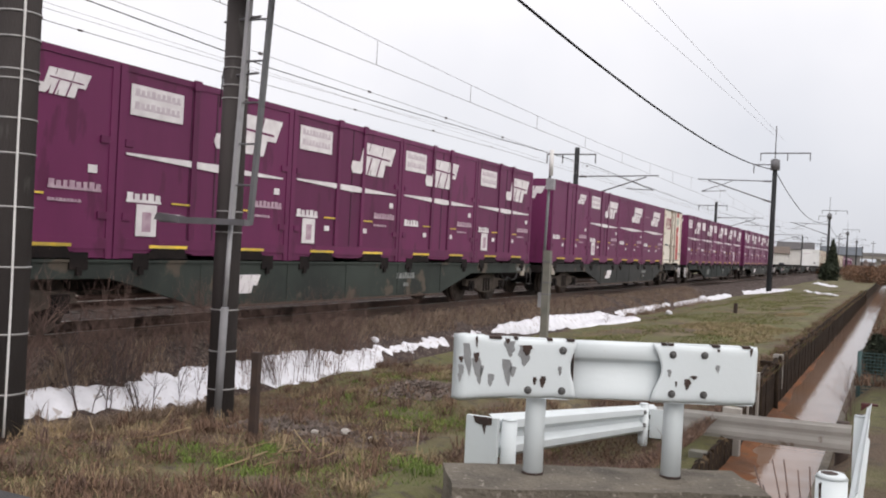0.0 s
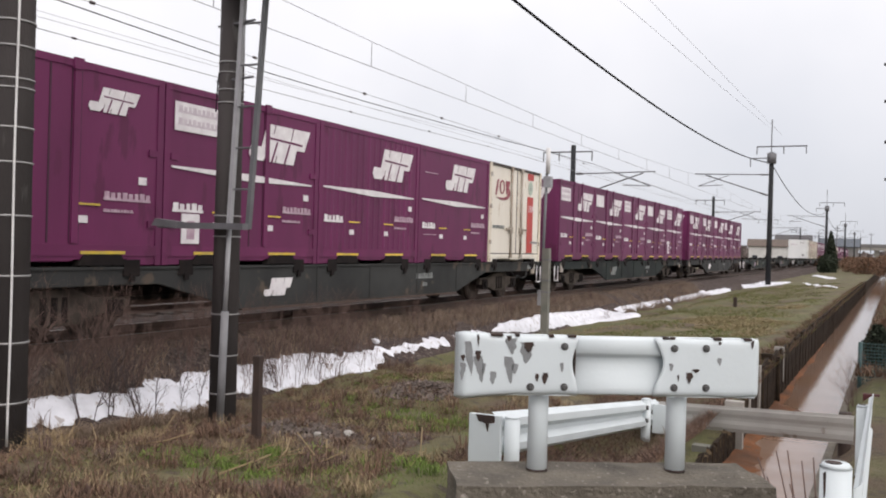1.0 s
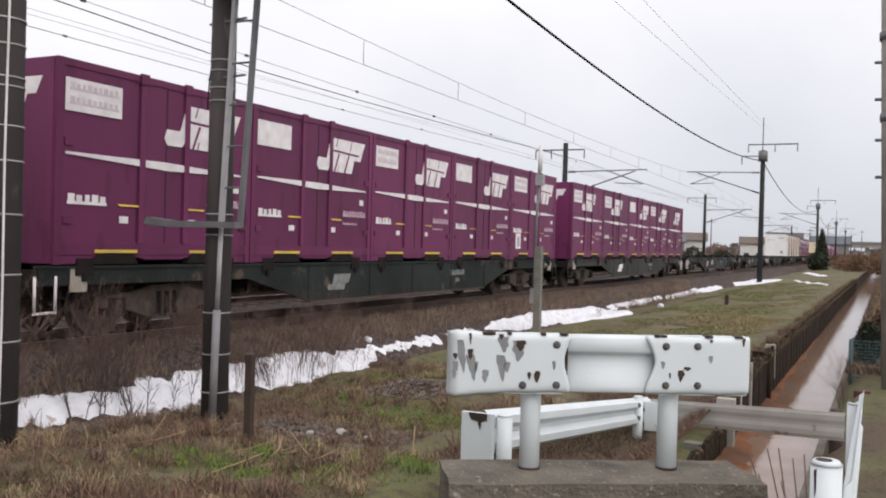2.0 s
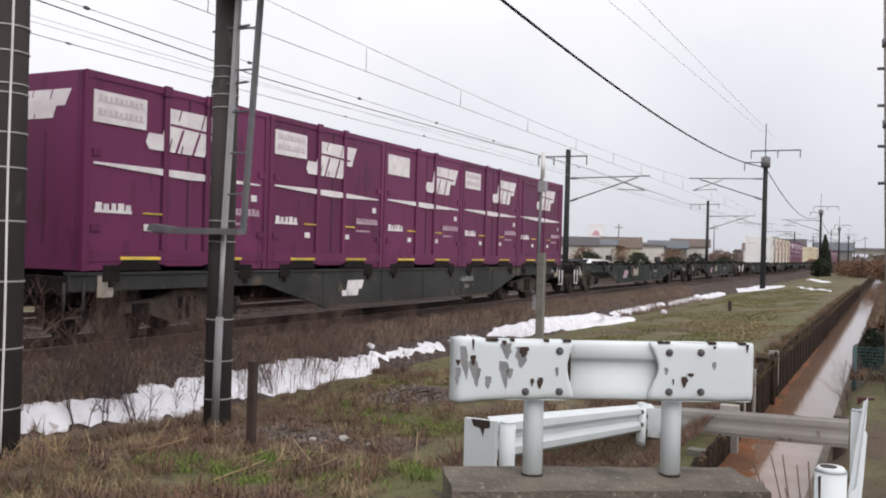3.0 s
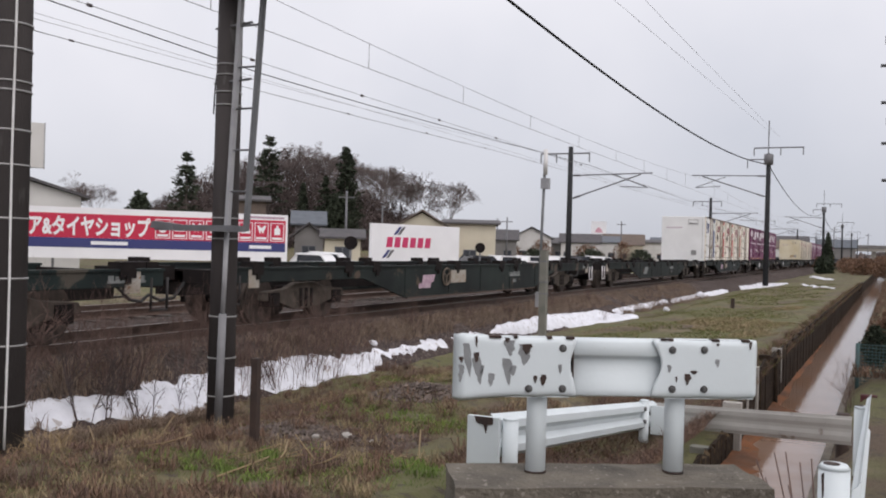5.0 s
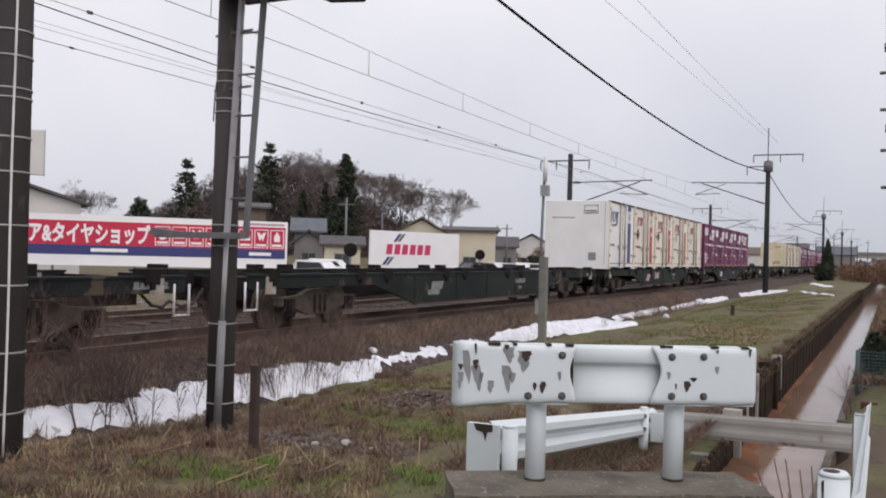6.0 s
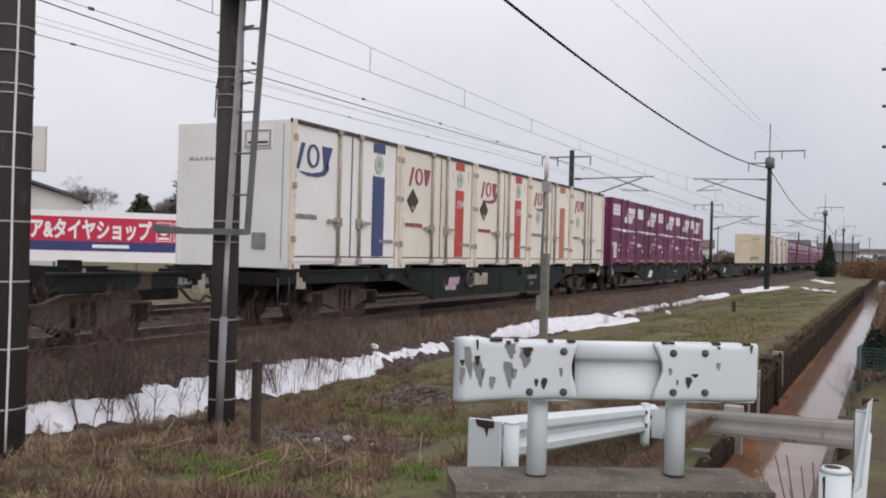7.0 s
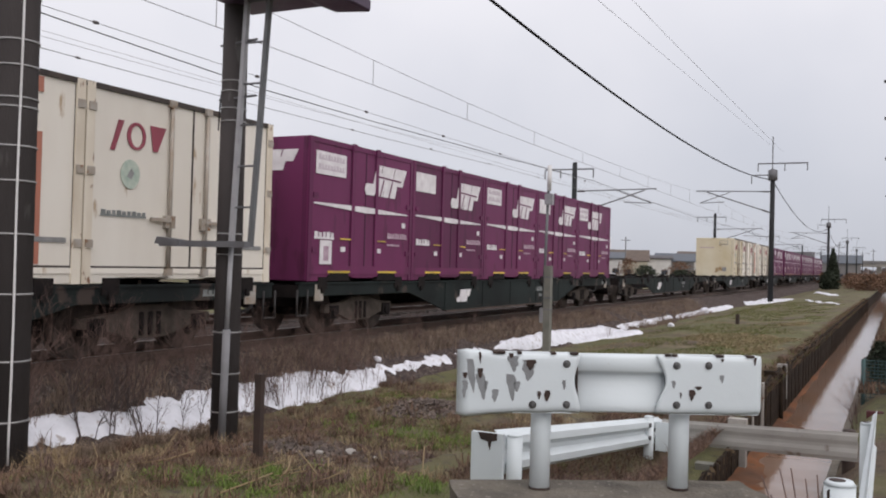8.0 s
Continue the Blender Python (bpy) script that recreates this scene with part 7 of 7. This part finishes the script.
def parked_car(x, y, turn, paint, label, long=4.0):
    t = thing("parked_car", label, "car", "parked cars", at=pose(x, y, -0.66, 0, 0, turn))
    bm = bmesh.new()
    h = long / 2
    prism(bm, [(-h, 0.3), (h, 0.3), (h, 0.75), (h - 0.25, 0.88), (h * 0.42, 0.95), (h * 0.16, 1.42), (-h * 0.75, 1.46), (-h * 0.98, 0.98), (-h, 0.85)], "x", -0.78, 0.78)
    for v in bm.verts:
        v.co = (v.co.y, v.co.x * (0.86 if v.co.z > 1.2 else 1), v.co.z)
    part("body", bevelled(bm, 0.05, 2), paint, t)
    for s in (-1, 1):
        bm = bmesh.new()
        prism(bm, [(-h * 0.72, 0.98), (h * 0.34, 0.98), (h * 0.13, 1.36), (-h * 0.68, 1.38)], "y", s * 0.735 - 0.02, s * 0.735 + 0.02)
        part("side_window", bm, M_GLASS, t)
        for xw in (-h * 0.62, h * 0.62):
            bm = bmesh.new()
            tube(bm, (xw, s * 0.62, 0.3), (xw, s * 0.80, 0.3), 0.30, seg=18)
            w = part("wheel", bm, M_TYRE, t)
            bm = bmesh.new()
            tube(bm, (xw, s * 0.80, 0.3), (xw, s * 0.81, 0.3), 0.18, seg=14)
            part("rim", bm, M_GALV, w)
    return t


for x, y, a, m, lab, n in ((-34.5, 53.5, 50, M_CARW, "white parked car in the dealer yard", 4.2), (-32.5, 50.5, 20, M_CARW, "white parked car in the dealer yard", 3.6), (-29.0, 43.6, 10, M_CARW, "white parked car beside the billboard", 3.4), (-27.5, 64, 60, M_CARD, "dark parked car in the dealer yard", 4.2), (-28, 70, 70, M_CARW, "white parked car in the dealer yard", 4.0),
                           (-27.5, 75, 75, M_CARW, "white parked car in the dealer yard", 4.4), (-28, 84, 80, M_CARW, "white parked car near the houses", 4.0), (-29, 95, 75, M_CARD, "dark parked car near the houses", 4.2), (-26, 92, 85, M_CARW, "white parked car near the houses", 4.2), (-30, 104, 70, M_CARW, "white parked car near the houses", 4.2)):
    parked_car(x, y, a, m, lab, n)


# ---- trees ----
def bare_tree(seed, height):
    """A leafless deciduous tree: tapered trunk and limbs, and a crown of fine twigs."""
    rnd = random.Random(seed)
    limbs = bmesh.new()
    verts, faces = [], []
    def twig(p, d, n):
        q = p + d * n
        s = d.orthogonal().normalized() * 0.022
        i = len(verts)
        verts.extend([p - s, p + s, q])
        faces.append((i, i + 1, i + 2))
        s2 = d.cross(s).normalized() * 0.022
        verts.extend([p - s2, p + s2, q])
        faces.append((i + 3, i + 4, i + 5))
    def grow(p, d, n, r, level):
        for _ in range(2):
            q = p + d * n / 2
            if level < 3:
                tube(limbs, p, q, r, r * 0.8, seg=6 if level < 2 else 4, caps=False)
            else:
                twig(p, d, n / 2)
            r *= 0.8
            d = (d + Vector((rnd.gauss(0, 0.12), rnd.gauss(0, 0.12), rnd.gauss(0.03, 0.08)))).normalized()
            p = q
        if level == 6:
            return
        for _ in range(3 if level < 2 else rnd.choice((3, 3, 4))):
            side = Vector((rnd.gauss(0, 1), rnd.gauss(0, 1), rnd.gauss(0, 0.5))).normalized()
            grow(p, (d + side * rnd.uniform(0.5, 0.95) + Vector((0, 0, 0.15))).normalized(), n * rnd.uniform(0.66, 0.86), r * 0.62, level + 1)
    grow(Vector((0, 0, -0.3)), Vector((0, 0, 1)), height * 0.235, height * 0.020, 0)
    t = thing("bare_tree", "leafless grey-brown winter tree with a fine twiggy crown", "tree", "trees of the wooded rise")
    part("trunk", limbs, M_BARK, t)
    quads("crown", verts, faces, M_BARETWIG, t)
    return t


def conifer(seed, height, girth, ragged, label):
    rnd = random.Random(seed)
    t = thing("conifer", label, "tree", "trees of the wooded rise")
    bm = bmesh.new()
    tube(bm, (0, 0, -0.3), (0, 0, height), height * 0.018, 0.03, seg=8)
    tiers = int(height * 2.2)
    verts, faces = [], []
    for i in range(tiers):
        k = (i + 1) / tiers
        if k < 0.18 + 0.2 * ragged:
            continue
        z = height * k
        if ragged and rnd.random() < 0.3:
            continue
        reach = girth * ((1 - k) ** (0.45 if ragged else 0.7) + 0.10) * rnd.uniform(0.7, 1.2)
        for _ in range(6):
            a = rnd.uniform(0, math.tau)
            n = reach * rnd.uniform(0.5, 1.0)
            tip = Vector((math.cos(a) * n, math.sin(a) * n, z - 0.15 * n))
            tube(bm, (0, 0, z), tip, 0.03, 0.01, seg=4, caps=False)
            for q in range(14):
                p = Vector((0, 0, z)).lerp(tip, rnd.uniform(0.25, 1.05)) + Vector((rnd.gauss(0, 0.16), rnd.gauss(0, 0.16), rnd.gauss(0.05, 0.12)))
                d1 = Vector((rnd.gauss(0, 1), rnd.gauss(0, 1), rnd.gauss(0, 0.5))).normalized() * rnd.uniform(0.15, 0.42)
                d2 = Vector((rnd.gauss(0, 1), rnd.gauss(0, 1), rnd.gauss(0, 0.6))).normalized() * 0.16
                j = len(verts)
                verts.extend([p - d1, p + d2, p + d1, p - d2])
                faces.append((j, j + 1, j + 2, j + 3))
    part("trunk", bm, M_BARK, t)
    quads("crown", verts, faces, M_LEAF, t)
    return t


def plant(src, x, y, z, s, turn, first):
    m = pose(x, y, z, 0, 0, turn)
    if first:
        src.matrix_basis = m
        src.scale = (s, s, s)
        return src
    ob = copy_thing(src, m)
    ob.scale = (s, s, s)
    return ob


def rise():
    """Low wooded hill as one sheet."""
    verts, faces = [], []
    n = 26
    for j in range(n + 1):
        for i in range(n + 1):
            x, y = -130 + 75 * i / n, 70 + 110 * j / n
            d = math.hypot((x + 88) / 26, (y - 124) / 34)
            verts.append((x, y, -0.6 + 8.0 * math.exp(-d * d * 1.3) + 0.4 * noise.noise((x * 0.1, y * 0.1, 1)) - (1.5 if i in (0, n) or j in (0, n) else 0)))
    for j in range(n):
        for i in range(n):
            a = j * (n + 1) + i
            faces.append((a, a + 1, a + n + 2, a + n + 1))
    ob = quads("wooded_rise", verts, faces, M_GROUND)
    ob.data.polygons.foreach_set("use_smooth", [True] * len(faces))
    return tagged(ob, "low wooded hill of dead leaves and brush", "hill", kind="structure")


rise()


def rise_z(x, y):
    d = math.hypot((x + 88) / 26, (y - 124) / 34)
    return -0.6 + 8.0 * math.exp(-d * d * 1.3)


def undergrowth():
    rnd = random.Random(12)
    verts, faces = [], []
    for _ in range(120000):
        a, q = rnd.uniform(0, math.tau), math.sqrt(rnd.random())
        x, y = -87 + 29 * q * math.cos(a), 117 + 33 * q * math.sin(a)
        z = rise_z(x, y) + 9.0 * rnd.random() ** 1.1 * (1.15 - q) * (0.8 + 0.6 * noise.noise((x * 0.15, y * 0.15, 2)))
        d1 = Vector((rnd.gauss(0, 0.6), rnd.gauss(0, 0.6), rnd.gauss(0.3, 0.8))).normalized() * rnd.uniform(0.3, 0.9)
        d2 = Vector((rnd.gauss(0, 1), rnd.gauss(0, 1), rnd.gauss(0, 0.4))).normalized() * 0.10
        p = Vector((x, y, z))
        i = len(verts)
        verts.extend([p - d2, p + d2, p + d1])
        faces.append((i, i + 1, i + 2))
    ob = quads("undergrowth", verts, faces, M_BRUSH)
    return tagged(ob, "tangled brown brush under the trees", "brush", kind="stuff")


undergrowth()
bares = [bare_tree(s, 10.0) for s in (51, 52, 53)]
pine = conifer(61, 11.5, 3.0, 1, "tall ragged dark pine with gaps in its crown")
cedar = conifer(62, 12.0, 3.0, 0, "dense dark cedar among bare trees")
plant(pine, -69.6, 77.3, -0.6, 1.0, 0, True)
plant(pine, -76.8, 101.8, 2.0, 1.2, 140, False)
plant(cedar, -64.5, 102.1, 1.2, 1.07, 0, True)
plant(cedar, -72.5, 104, 2.2, 0.62, 80, False)
plant(cedar, -65.3, 104.5, 1.6, 0.98, 200, False)
plant(cedar, -67, 106, 1.7, 0.7, 30, False)
plant(cedar, -66.5, 100.5, 1.2, 0.75, 100, False)
plant(cedar, -62.8, 100.8, 0.9, 0.6, 260, False)
plant(cedar, -69, 99, 1.5, 0.62, 310, False)
rnd1 = random.Random(9)
k = 0
for x, y, s in ((-86.8, 124.7, 1.30), (-82, 122, 1.25), (-78, 124, 1.20), (-91, 121, 1.05), (-95, 118, 0.95), (-75, 128, 1.15), (-72, 131, 1.20), (-68.5, 134, 1.25), (-65.2, 135.5, 1.28), (-80, 116, 1.05), (-84, 114, 1.0), (-74, 118, 1.05), (-70, 122, 1.0), (-90, 112, 0.85), (-98, 112, 0.8),
                (-104, 96, 0.95), (-99, 88, 1.05), (-108, 86, 1.05), (-96, 82, 0.95), (-113, 78, 1.1), (-118, 72, 1.05), (-89, 130, 1.2), (-76, 112, 0.95), (-66, 126, 0.95), (-83, 128, 1.2), (-79, 119, 1.1), (-87, 117, 1.0), (-92, 126, 1.1), (-71, 126, 1.1), (-68, 130, 1.1), (-77, 133, 1.2), (-81, 131, 1.2), (-73, 114, 0.85), (-69, 115, 0.85), (-97, 122, 0.9), (-88, 108, 0.8), (-82, 108, 0.8), (-63, 131, 1.05)):
    plant(bares[k % 3], x, y, rise_z(x, y), s, rnd1.uniform(0, 360), k < 3)
    k += 1
for i, (x, y, r, h) in enumerate(((-64.8, 101.0, 3.4, 8.0), (-68.5, 103.5, 3.2, 6.5), (-75.5, 103.5, 3.2, 6.5), (-79.0, 105, 3.2, 6.0), (-72, 102, 2.6, 4.5))):
    leafy_shrub("evergreen_thicket", x, y, r, h, 4200, 0.30, M_LEAF, "dense dark evergreen thicket on the wooded rise", 90 + i)
for i, (x, y, r, h) in enumerate(((-84.1, 85, 2.6, 7.4), (-93, 81, 3.5, 4.0))):
    leafy_shrub("evergreen_shrub", x, y, r, h, 1500, 0.4, M_LEAF, "dark evergreen shrub behind the signs", 60 + i)
for i, (x, y, r, h) in enumerate(((-40, 135, 3, 2.2), (-36, 150, 3, 2.4), (-44, 120, 2.4, 2.0), (-30, 170, 3, 2.6), (-25, 125, 2, 1.8), (-22, 150, 2.5, 2))):
    leafy_shrub("evergreen_shrub", x, y, r, h, 700, 0.25, M_LEAF, "dark evergreen garden shrub near the houses", 70 + i)


for i, (x, y, r, h) in enumerate(((-50, 140, 3, 3.4), (-46, 152, 3.5, 3.0), (-41, 158, 3, 3.6), (-54, 136, 2.5, 3.0), (-33, 164, 3.5, 3.2), (-27, 178, 3.5, 3.4))):
    leafy_shrub("winter_shrub", x, y, r, h, 900, 0.2, M_HEDGE, "bare brown winter shrub near the houses", 80 + i)


def street_pole(x, y, z1):
    t = thing("utility_pole", "slender grey utility pole with cross-arm among houses", "pole", "far utility poles", at=pose(x, y, 0, 0, 0, 20))
    bm = bmesh.new()
    tube(bm, (0, 0, -0.9), (0, 0, z1), 0.15, 0.10, seg=10)
    part("shaft", bm, M_GREYSTEEL, t)
    part("cross_arm", B(-0.8, 0.8, -0.05, 0.05, z1 - 0.7, z1 - 0.58), M_GREYSTEEL, t)
    return t


for x, y, z in ((-46.5, 74, 6.6), (-58, 140, 6.5), (-49, 122, 6.0), (-42, 160, 7), (-30, 190, 8), (-62, 108, 7), (-10, 240, 9), (-3, 300, 9), (-17, 290, 9)):
    street_pole(x, y, z)


def viaduct():
    t = thing("viaduct", "pale grey elevated road far beyond the fields", "bridge", at=pose(20, 440, 0))
    part("deck", bevelled(B(-45, 160, -4, 4, 4.6, 6.2), 0.1), M_CONCL, t)
    part("parapet", B(-45, 160, -4.3, -4.0, 5.9, 7.3), M_WALLG, t)
    for i in range(11):
        part("pier", bevelled(B(-42 + i * 19, -40 + i * 19, -2, 2, -0.9, 4.6), 0.1), M_CONCL, t)
    return t


viaduct()


def far_treeline():
    rnd = random.Random(77)
    verts, faces = [], []
    for _ in range(14000):
        x = rnd.uniform(-420, 260)
        y = rnd.uniform(470, 520)
        top = 4.5 + 3.5 * noise.noise((x * 0.03, 0, 0)) + 2 * noise.noise((x * 0.15, 3, 0))
        p = Vector((x, y, -0.5 + max(1, top) * rnd.random()))
        d1 = Vector((rnd.gauss(0, 1), 0.2, rnd.gauss(0, 1))).normalized() * rnd.uniform(0.8, 2.0)
        d2 = Vector((rnd.gauss(0, 1), 0.2, rnd.gauss(0, 1))).normalized() * 0.8
        i = len(verts)
        verts.extend([p - d1, p + d2, p + d1, p - d2])
        faces.append((i, i + 1, i + 2, i + 3))
    ob = quads("far_treeline", verts, faces, M_BARETWIG)
    return tagged(ob, "hazy winter treeline at the horizon", "treeline", kind="stuff")


far_treeline()


# ---- the train runs towards the camera's left on the near track ----
TRAVEL = [(0, -24.2), (0.5, -15.42), (1, -4.68), (1.5, 4.10), (3, 33.65), (3.5, 42.55), (4, 52.65), (4.5, 61.75), (6, 91.45), (6.5, 100.6), (7, 111.05), (7.5, 120.15), (8, 130.35)]


def motions():
    for ob, place, z in TRAIN:
        walk(ob, [(t, pose(TRACK_X, place - s, z)) for t, s in TRAVEL])


motions()
